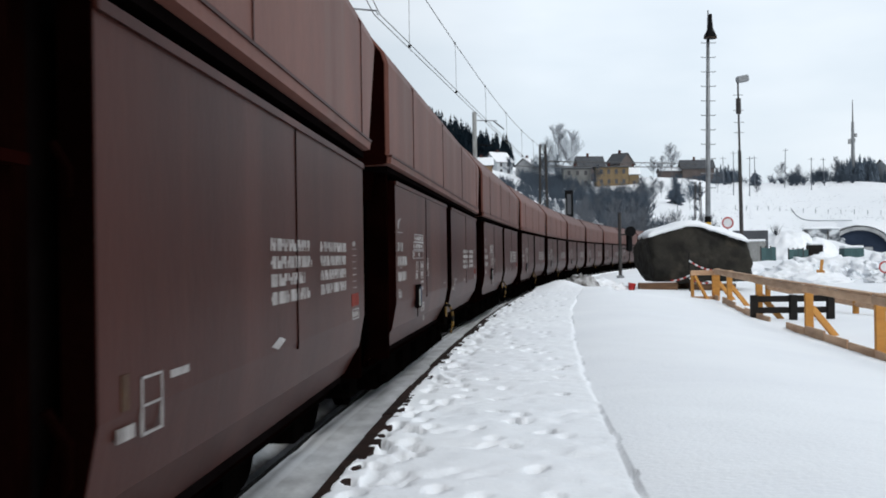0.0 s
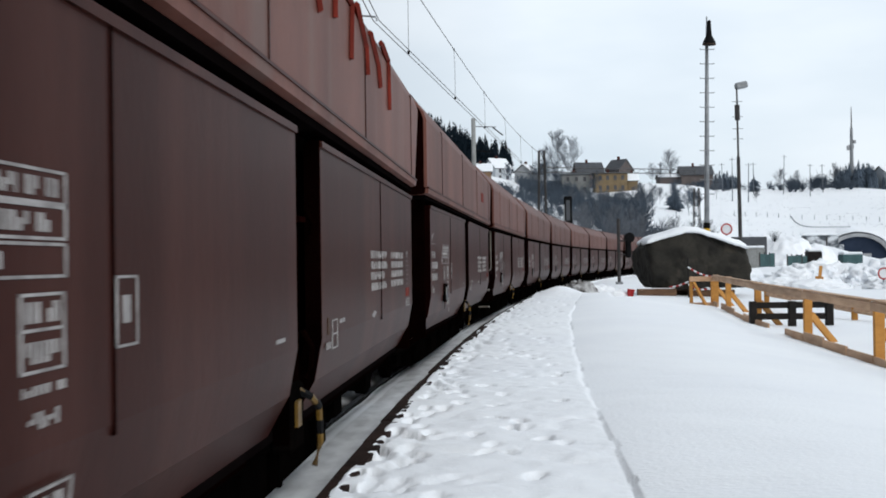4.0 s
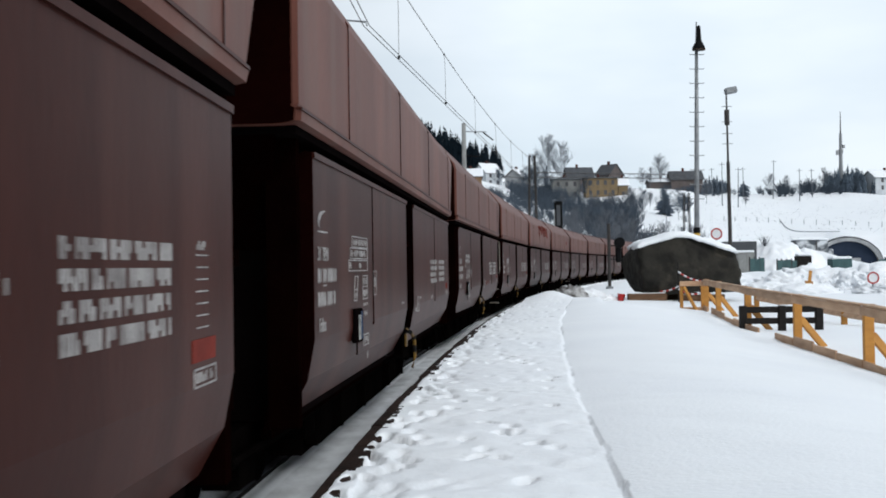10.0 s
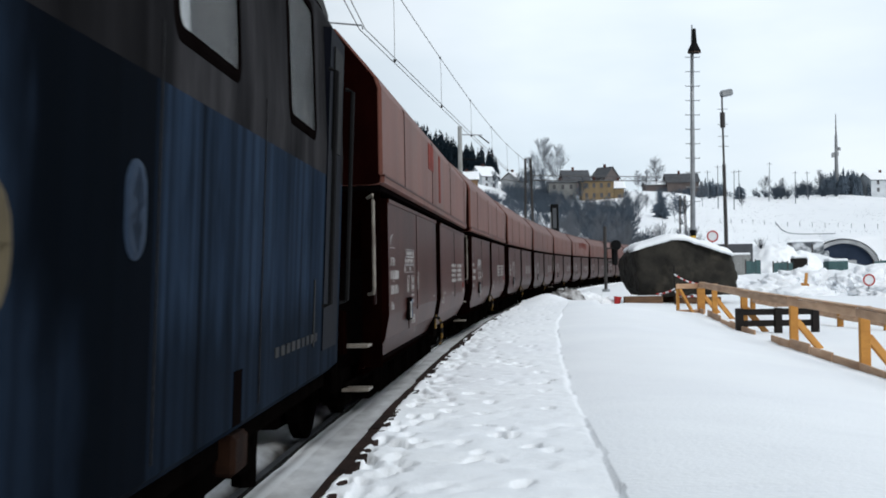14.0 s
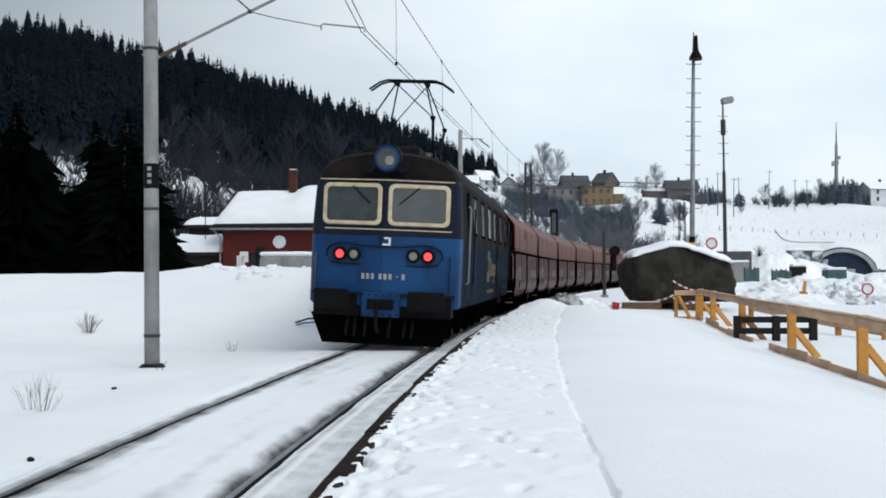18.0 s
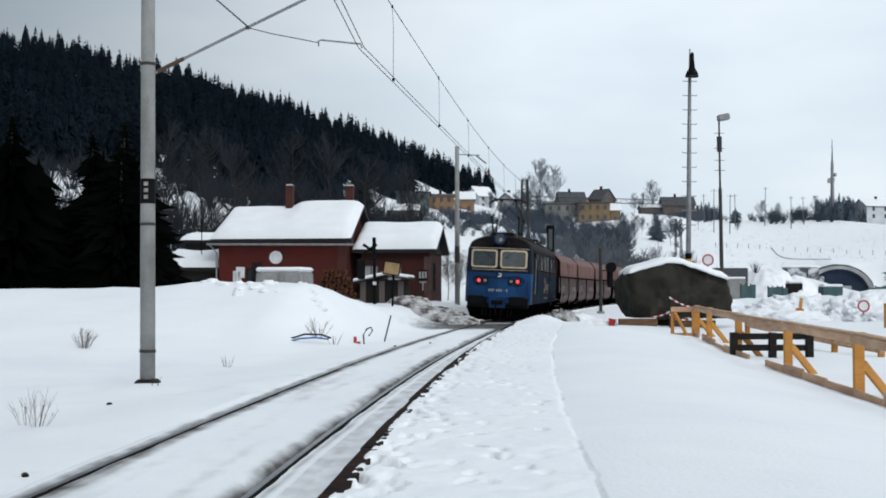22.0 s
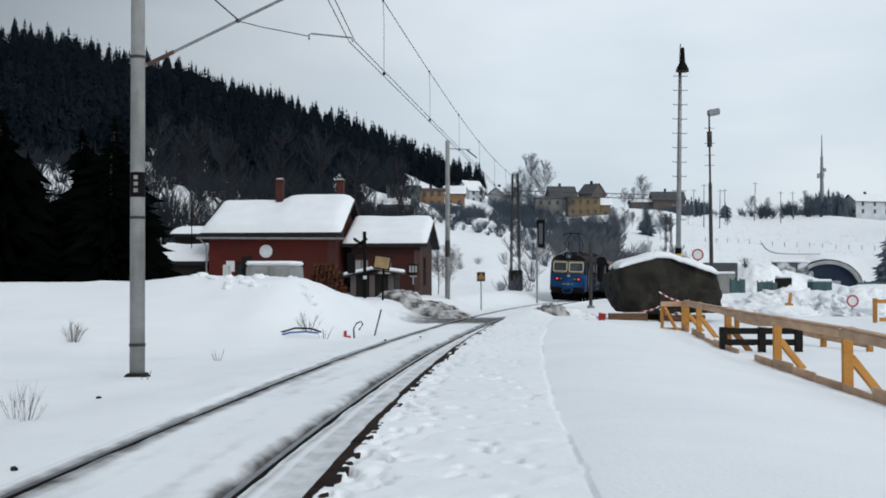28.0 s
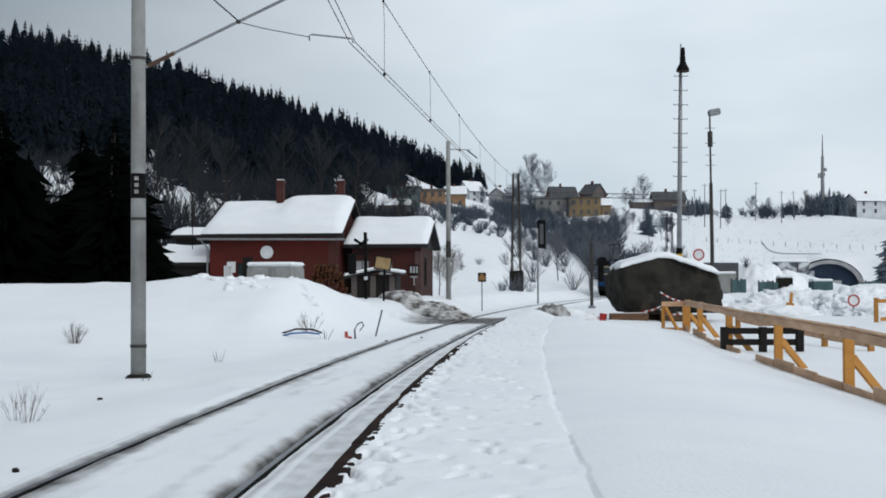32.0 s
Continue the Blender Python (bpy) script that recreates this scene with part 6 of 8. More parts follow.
def fence():
    f = empty("timber_fence", pose(0, 0, 0), "yellow pine construction fence with diagonal braces", "fence")
    for x, y, top in FENCE:
        z = land(x, y)
        part("post", boxes((x - 0.075, x + 0.075, y - 0.05, y + 0.05, z - 0.35, top), bevel=0.008), M_TIMBER, f)
        part("post_cap", boxes((x - 0.09, x + 0.09, y - 0.065, y + 0.065, top + 0.004, top + 0.030), bevel=0.006), M_TIMBER_TOP, f)
        bx, by = x + 0.64, y + 0.45
        foot = Vector((bx, by, land(bx, by) - 0.04))
        head = Vector((x + 0.06, y - 0.02, top - 0.44))
        bm = boxes((0, (foot - head).length, -0.028, 0.028, -0.07, 0.07), bevel=0.006)
        br = part("brace", bm, M_TIMBER, f)
        br.matrix_basis = Matrix.Translation(head) @ (foot - head).to_track_quat("X", "Z").to_matrix().to_4x4()
    for (x0, y0, z0), (x1, y1, z1) in zip(FENCE, FENCE[1:]):
        ang = math.degrees(math.atan2(y1 - y0, x1 - x0))
        ln = math.hypot(x1 - x0, y1 - y0)
        m = pose((x0 + x1) / 2, (y0 + y1) / 2, 0, 0, 0, ang)
        def sloped(bm):
            for v in bm.verts:
                v.co.z += z0 + (z1 - z0) * (v.co.x / ln + 0.5) + 0.012 * math.sin(v.co.x * 1.3 + x0)
            return bm
        part("top_rail", sloped(boxes((-ln / 2, ln / 2, 0.07, 0.12, -0.135, -0.005), bevel=0.008)), M_TIMBER_TOP, f).matrix_basis = m
        part("rail_cap", sloped(boxes((-ln / 2 + 0.1, ln / 2 - 0.1, -0.02, 0.11, 0.0, 0.028), bevel=0.006)), M_TIMBER_TOP, f).matrix_basis = m
        n = 3
        for k in range(n):
            a, b = -ln / 2 + ln * k / n, -ln / 2 + ln * (k + 0.96) / n
            zz = min(land(x0 + (x1 - x0) * (k + q) / n, y0 + (y1 - y0) * (k + q) / n) for q in (0.1, 0.5, 0.9))
            if (x0, k) in ((6.24, 1), (7.43, 1)):
                continue
            lift = 0.16 + 0.04 * math.sin(x0 * 7 + k * 2.3)
            part("foot_board", boxes((a, b, 0.06, 0.10, zz - 0.12, zz + lift), bevel=0.006), M_TIMBER_TOP, f).matrix_basis = m
    # the return leg at the far end
    x, y, _ = FENCE[-1]
    for dx in (-0.12, -0.80):
        part("post", boxes((x + dx - 0.05, x + dx + 0.05, y - 0.05, y + 0.05, land(x, y) - 0.2, 0.80), bevel=0.006), M_TIMBER, f)
    part("top_rail", boxes((x - 0.86, x + 0.1, y - 0.10, y - 0.055, 0.68, 0.84), bevel=0.006), M_TIMBER_TOP, f)
    part("brace", tube([(x - 0.74, y - 0.10, 0.66), (x - 0.36, y - 0.25, land(x, y))], 0.055, 4), M_TIMBER, f)
    part("foot_board", boxes((x - 0.86, x + 0.05, y - 0.14, y - 0.10, land(x, y) - 0.1, land(x, y) + 0.12), bevel=0.006), M_TIMBER_TOP, f)
    # inner fence, parallel behind
    g = empty("timber_fence", pose(0, 0, 0), "second low pine rail fence in the yard", "fence")
    inner = [(8.9, 36.0, 0.38), (9.6, 30.0, 0.12), (10.05, 28.0, 0.02)]
    for x, y, z in inner:
        part("post", boxes((x - 0.07, x + 0.07, y - 0.05, y + 0.05, land(x, y) - 0.3, z + 0.03), bevel=0.006), M_TIMBER, g)
    for (x0, y0, z0), (x1, y1, z1) in zip(inner, inner[1:]):
        part("rail", tube([(x0, y0 - 0.07, z0 - 0.05), (x1, y1 - 0.07, z1 - 0.05)], 0.07, 4), M_TIMBER_TOP, g)
    h = empty("timber_fence", pose(17.5, 46, land(17.5, 46)), "broken pine fence bay at the site", "fence")
    part("rail", boxes((-0.8, 1.6, -0.03, 0.03, 0.75, 0.9), (-0.6, 1.6, -0.03, 0.03, 0.05, 0.2)), M_TIMBER, h)
    part("post", boxes((-0.85, -0.7, -0.05, 0.05, -0.2, 0.95)), M_TIMBER, h)
    p = empty("leaning_plank", pose(15.88, 54.5, 0.36, 0, 7, 0), "upright leaning pine plank in the snow", "plank")
    part("plank", boxes((-0.07, 0.07, -0.03, 0.03, -0.2, 0.64), bevel=0.006), M_TIMBER, p)
    part("plank_foot", boxes((-0.20, 0.16, -0.04, 0.02, -0.15, 0.16), bevel=0.006), M_TIMBER, p)


fence()


def black_barrier():
    m = empty("timber_barrier", pose(7.35, 27.5, land(7.35, 27.5) + 0.06, 0, 0, -3), "dark old wooden trestle barrier", "barrier")
    for z in (0.10, 0.36):
        part("rail", boxes((-0.92, 0.92, -0.05, 0.05, z, z + 0.14), bevel=0.01), M_OLDWOOD, m)
    for x in (-0.86, 0.02, 0.86):
        part("post", boxes((x - 0.08, x + 0.08, -0.10, 0.10, -0.1, 0.52), bevel=0.01), M_OLDWOOD, m)
    part("snow_strip", boxes((0.0, 0.35, -0.05, 0.05, 0.504, 0.54), bevel=0.012), M_SNOW, m)


black_barrier()


def tape_and_bucket():
    m = empty("barrier_tape", pose(0, 0, 0), "sagging red and white barrier tape", "tape")
    part("stake", tube([(8.25, 45.2, land(8.25, 45.2) - 0.2), (8.22, 45.2, 1.45)], 0.035, 6), M_OLDWOOD, m)
    def strip(a, b, sag, n):
        for i in range(n):
            q = [Vector(a).lerp(Vector(b), (i + j) / n) - Vector((0, 0, sag * 4 * ((i + j) / n) * (1 - (i + j) / n))) for j in (0, 1)]
            part("tape_piece", tube(q, 0.03, 4), M_RED if i % 2 else M_WHITE, m)
    strip((8.22, 45.15, 1.1), (9.2, 44.6, 0.72), 0.1, 10)
    strip((8.22, 45.15, 0.55), (7.6, 45.6, 0.35), 0.05, 6)
    strip((8.22, 45.15, 0.45), (9.1, 44.8, 0.35), 0.15, 8)
    b = empty("red_bucket", pose(6.2, 46.5, land(6.2, 46.5) - 0.03, 0, 8, 0), "small red plastic bucket in the snow", "bucket")
    bm = tube([(0, 0, 0), (0, 0, 0.30)], 0.11, 14, 0.15)
    part("pail", bm, M_HIVIS, b)
    part("rim", disc(0.16, 0.03, 14, "z"), M_HIVIS, b).matrix_basis = pose(0, 0, 0.31)


tape_and_bucket()


# ---- snow heaps ----
def heap(x, y, sx, sy, h, material, label, seed, rz=0, lump=1.0):
    bm = bmesh.new()
    bmesh.ops.create_icosphere(bm, subdivisions=5, radius=1)
    for v in bm.verts:
        d = v.co.normalized()
        k = 1 + lump * 0.05 * noise.noise(d * 23 + Vector((seed, 0, seed))) + lump * 0.28 * noise.noise(d * 2.1 + Vector((seed, 0, 0))) + lump * 0.24 * noise.noise(d * 5.5 + Vector((0, seed, 0))) + lump * 0.14 * noise.noise(d * 11 + Vector((seed, seed, 0)))
        v.co = Vector((d.x * sx * k, d.y * sy * k, max(-0.3, d.z * h * k)))
    ob = part("snow_mound", bm, material, smooth=True)
    ob.matrix_basis = pose(x, y, land(x, y), 0, 0, rz)
    return tagged(ob, label, "snow mound", "snow heaps")


heap(-0.75, 50.5, 1.5, 1.0, 0.52, M_SLUSH, "dirty grey ploughed snow heap by the crossing", 1.0, 0, 0.5)
heap(0.35, 49.2, 0.8, 0.8, 0.36, M_SLUSH, "dirty grey ploughed snow heap by the crossing", 4.0, 0, 0.5)
heap(-1.9, 51.5, 1.0, 0.8, 0.42, M_SLUSH, "dirty grey ploughed snow heap by the crossing", 2.2, 0, 0.5)
heap(4.2, 45.8, 0.66, 0.5, 0.66, M_SLUSH, "dirty icy snow heap by the crossing", 7.0, 0, 0.6)
heap(4.9, 46.8, 1.2, 0.7, 0.42, M_SNOW, "trampled snow heap beside the crossing", 8.0)
for k, (x, y, a, b, h) in enumerate(((13.4, 63, 2.2, 1.5, 1.0), (16.2, 60, 1.6, 1.4, 0.8), (18.0, 61, 2.0, 1.5, 1.1), (20.3, 60, 1.9, 1.6, 1.0), (22.2, 63, 2.2, 1.6, 1.1), (14.6, 57, 1.2, 1.0, 0.5), (19.3, 54, 1.5, 1.0, 0.6), (15.9, 54.9, 1.6, 0.9, 0.50))):
    heap(x, y, a, b, h, M_SNOW, "lumpy shovelled snow heap at the building site", 11.0 + k, 0, (0.45, 0.8, 1.1, 1.2, 1.2, 0.6, 1.0, 0.5)[k])


def snow_rubble():
    """Broken snow and ice lumps thrown over the site's heaps, too many to count."""
    rnd = random.Random(91)
    bm = bmesh.new()
    for _ in range(190):
        y = rnd.uniform(54.5, 61)
        x = rnd.uniform(0.282, 0.41) * y
        z = land(x, y) + rnd.uniform(0.0, 0.75) * smooth(np.array(y), 53.5, 58) + 0.08
        size = rnd.uniform(0.05, 0.20) * (0.6 + 0.4 * rnd.random())
        m = pose(x, y, float(z), rnd.uniform(0, 90), rnd.uniform(0, 90), rnd.uniform(0, 90)) @ Matrix.Diagonal((size, size * rnd.uniform(0.6, 1.2), size * rnd.uniform(0.4, 0.9), 1))
        made = bmesh.ops.create_icosphere(bm, subdivisions=1, radius=1, matrix=m)
        for v in made["verts"]:
            v.co += Vector((rnd.uniform(-1, 1), rnd.uniform(-1, 1), rnd.uniform(-1, 1))) * size * 0.22
    tagged(part("snow_rubble", bm, M_SNOW), "broken lumps of snow on the site's heaps", "snow rubble", kind="stuff")


snow_rubble()


def clods():
    """Thrown lumps of snow on the bank crest and along the line."""
    rnd = random.Random(17)
    spots = [(rnd.uniform(-7.4, -3.7), rnd.uniform(33.2, 35.6), rnd.uniform(0.05, 0.16)) for _ in range(24)]
    bm = bmesh.new()
    for x, y, r in spots:
        made = bmesh.ops.create_icosphere(bm, subdivisions=2, radius=1)["verts"]
        z = land(x, y)
        for v in made:
            k = 1 + 0.6 * noise.noise(v.co * 1.3 + Vector((x * 9, y * 9, 0))) + 0.25 * noise.noise(v.co * 3.1 + Vector((y * 7, x * 7, 0)))
            v.co = Vector((x + v.co.x * r * 1.25 * k, y + v.co.y * r * k, z + r * 0.15 + v.co.z * r * 0.62 * k))
    tagged(part("snow_clods", bm, M_SNOW, smooth=True), "thrown lumps of snow on the bank", "snow lumps", kind="stuff")


clods()


# ---- station house and its annex ----
def roof_snow(bm_pts, thick):
    """A rounded slab of snow over a roof plane given by its four corners."""
    a, b, c, d = [Vector(p) for p in bm_pts]
    bm = bmesh.new()
    n = 28
    up = (b - a).cross(d - a).normalized()
    grid = []
    for i in range(n + 1):
        row = []
        for j in range(15):
            u, v = i / n, j / 14
            p = a.lerp(b, u).lerp(d.lerp(c, u), v)
            edge = min(u, 1 - u, v * 1.2, 1.0) * n
            k = min(1, edge / 1.6) ** 0.5 if edge > 0 else 0
            row.append(bm.verts.new(p + up * (thick * k * (1 + 0.22 * noise.noise(p * 0.7)) + 0.012)))
        grid.append(row)
    for i in range(n):
        for j in range(14):
            bm.faces.new((grid[i][j], grid[i + 1][j], grid[i + 1][j + 1], grid[i][j + 1]))
    bmesh.ops.recalc_face_normals(bm, faces=bm.faces[:])
    return bm


def window_in(parent, x, y, z, w, h, frame_mat, pane_mat, axis="y", name="window"):
    """A framed window on a wall that faces -y (or +x)."""
    t = 0.05
    if axis == "y":
        fr = boxes((x, x + w, y - 0.05, y + 0.02, z, z + t), (x, x + w, y - 0.05, y + 0.02, z + h - t, z + h), (x, x + t, y - 0.05, y + 0.02, z, z + h), (x + w - t, x + w, y - 0.05, y + 0.02, z, z + h), (x + w / 2 - t / 2, x + w / 2 + t / 2, y - 0.045, y + 0.02, z, z + h))
        pn = boxes((x + t, x + w - t, y - 0.02, y + 0.01, z + t, z + h - t))
    else:
        fr = boxes((x - 0.02, x + 0.05, y, y + w, z, z + t), (x - 0.02, x + 0.05, y, y + w, z + h - t, z + h), (x - 0.02, x + 0.05, y, y + t, z, z + h), (x - 0.02, x + 0.05, y + w - t, y + w, z, z + h))
        pn = boxes((x - 0.01, x + 0.02, y + t, y + w - t, z + t, z + h - t))
    wd = part(name, fr, frame_mat, parent)
    part("pane", pn, pane_mat, wd)
    return wd


def gable_house(name, m, w, d, eave, ridge, wall, over, label, roofing=M_ROOFEDGE, snow=0.32, base=-1.0):
    """House with the ridge along x; the front wall at y = 0 faces -y."""
    h = empty(name, m, label, "house")
    t = 0.3
    bm = bmesh.new()
    prof = [(0, base), (d, base), (d, eave), (d / 2, ridge - 0.1), (0, eave)]
    rings = [[bm.verts.new((x, y, z)) for y, z in prof] for x in (0, w)]
    for j in range(5):
        bm.faces.new((rings[0][j], rings[0][(j + 1) % 5], rings[1][(j + 1) % 5], rings[1][j]))
    bm.faces.new(rings[0][::-1])
    bm.faces.new(rings[1])
    bmesh.ops.recalc_face_normals(bm, faces=bm.faces[:])
    part("wall", bm, wall, h)
    slope = (ridge - eave) / (d / 2)
    x0, x1 = -over, w + over
    y0, z0 = -over, eave - slope * over
    for sgn in (0, 1):
        ya, yb = (y0, d / 2) if sgn == 0 else (d + over, d / 2)
        bm = bmesh.new()
        v = [bm.verts.new(p) for p in ((x0, ya, z0), (x1, ya, z0), (x1, yb, ridge), (x0, yb, ridge), (x0, ya, z0 + 0.16), (x1, ya, z0 + 0.16), (x1, yb, ridge + 0.16), (x0, yb, ridge + 0.16))]
        for f in ((3, 2, 1, 0), (4, 5, 6, 7), (0, 1, 5, 4), (2, 3, 7, 6), (1, 2, 6, 5), (3, 0, 4, 7)):
            bm.faces.new([v[i] for i in f])
        bmesh.ops.recalc_face_normals(bm, faces=bm.faces[:])
        part("roof", bm, roofing, h)
        pts = [(x0, ya, z0 + 0.17), (x1, ya, z0 + 0.17), (x1, yb, ridge + 0.17), (x0, yb, ridge + 0.17)]
        if sgn:
            pts = [pts[1], pts[0], pts[3], pts[2]]
        if snow > 0.1:
            part("roof_snow", roof_snow(pts, snow), M_SNOW, h, "thick smooth roof snow", smooth=True)
    return h


def station():
    zg = land(-9, 60)
    h = gable_house("station_house", pose(-11.95, 60.6, 0, 0, 0, -6), 6.55, 6.6, 4.0, 5.70, M_REDWALL, 0.38, "dark red station house under thick roof snow")
    part("paper_window", boxes((0.90, 1.34, -0.02, 0.02, 2.02, 2.57)), M_WHITE, h, "pale square shuttered window")
    part("door", boxes((1.72, 2.26, -0.02, 0.02, 0.3, 2.8)), M_OLDWOOD, h, "dark narrow door")
    s = gable_house("outbuilding", pose(-15.1, 63.5, 0, 0, 0, 0), 2.7, 3.4, 2.55, 2.95, M_BROWNWALL, 0.25, "low brown outbuilding with deep roof snow", snow=0.5)
    part("window", boxes((1.2, 1.65, -0.03, 0.02, 1.9, 2.4)), M_WHITE, s, "pale shed window")
    s = gable_house("outbuilding", pose(-15.6, 69.0, 0, 0, 0, 0), 3.8, 3.4, 4.15, 4.4, M_OLDWOOD, 0.25, "dark boarded outbuilding with roof snow", snow=0.25)
    part("gutter", tube([(-0.5, -0.52, 3.72), (7.1, -0.52, 3.66)], 0.06, 6), M_STEEL, h)
    part("downpipe", tube([(-0.38, -0.45, 3.7), (-0.1, -0.1, 3.3), (-0.1, -0.1, 0)], 0.045, 6), M_STEEL, h)
    for x, y, z in ((2.95, 3.0, 5.92), (6.10, 3.6, 5.92)):
        c = part("chimney", boxes((x - 0.19, x + 0.19, y - 0.19, y + 0.19, z - 0.8, z + 0.95)), M_REDBRICK, h, "red brick chimney")
        part("chimney_cap", boxes((x - 0.23, x + 0.23, y - 0.23, y + 0.23, z + 0.95, z + 1.04)), M_REDBRICK, c)
        part("cap_snow", boxes((x - 0.17, x + 0.17, y - 0.17, y + 0.17, z + 1.045, z + 1.10), bevel=0.02), M_SNOW, c)
    part("oval_plaque", disc(0.33, 0.05, 28, "y"), M_WHITE, h, "white round wall plaque").matrix_basis = pose(2.98, -0.02, 3.05)
    window_in(h, 0.75, 0, 1.65, 0.42, 0.72, M_WHITE, M_PANE)
    window_in(h, 1.45, 0, 1.35, 0.72, 1.15, M_OLDWOOD, M_GLASS)
    part("corner_quoin", boxes((6.15, 6.58, -0.04, 0.3, -1, 3.9)), M_REDBRICK, h)
    part("bargeboard", boxes((6.90, 6.95, -0.4, 0.1, 3.75, 4.0)), M_ROOFEDGE, h)
    for o in h.children:
        if o.name.startswith("roof_snow"):
            for v in o.data.vertices:
                k = min(1.0, max(0.0, (3.75 - v.co.x) / 0.8))
                v.co.z -= 0.24 * k * k * (3 - 2 * k) * max(0.0, (v.co.z - 4.2) / 1.7)
    a = gable_house("station_annex", pose(-4.7, 61.0, 0, 0, 0, -6), 3.55, 5.2, 3.45, 4.55, M_ANNEX, 0.40, "low red brick annex under roof snow")
    window_in(a, 0.15, 0, 1.3, 0.75, 1.35, M_BRICK_PALE, M_PALEWALL)
    window_in(a, 1.35, 0, 1.3, 0.75, 1.35, M_BRICK_PALE, M_PALEWALL)
    part("corner_plaster", boxes((3.25, 3.58, -0.03, 0.25, -1, 3.1)), M_BRICK_PALE, a, "flaking pale corner plaster")
    window_in(a, 3.55, 1.4, 1.3, 0.6, 1.5, M_OLDWOOD, M_GLASS, axis="x")
    part("gable_boards", boxes((3.57, 3.61, 0.3, 4.9, 3.3, 3.5), (3.57, 3.61, 1.2, 4.0, 3.5, 4.1)), M_ROOFEDGE, a)
    s = part("number_sign", boxes((2.95, 3.45, -0.09, -0.05, 1.9, 2.4), bevel=0.01), M_BLACK, a, "black board with white bars")
    part("sign_bars", boxes((3.0, 3.1, -0.10, -0.09, 1.98, 2.32), (3.15, 3.25, -0.10, -0.09, 1.98, 2.32), (3.30, 3.40, -0.10, -0.09, 1.98, 2.32), (3.02, 3.38, -0.10, -0.06, 1.75, 1.82), (3.17, 3.23, -0.10, -0.06, 1.35, 1.82)), M_NUMBER, s)
    # low outbuilding at the house's far side
    b = gable_house("shed", pose(-15.2, 61.5, 0, 0, 0, -6), 3.0, 3.5, 2.45, 2.95, M_OLDWOOD, 0.25, "dark low shed under snow beside the house")
    window_in(b, 1.9, 0, 1.2, 0.5, 0.6, M_OLDWOOD, M_GLASS)
    part("stove_pipe", tube([(2.6, 2.0, 3.0), (2.6, 2.0, 4.6)], 0.09, 8), M_BLACK, b)
    part("aerial", tube([(1.9, 1.0, 3.0), (1.9, 1.0, 5.2)], 0.025, 5), M_BLACK, b)
    part("aerial_bars", tube([(1.6, 1.0, 4.9), (2.2, 1.0, 5.0)], 0.02, 4), M_BLACK, b)


station()


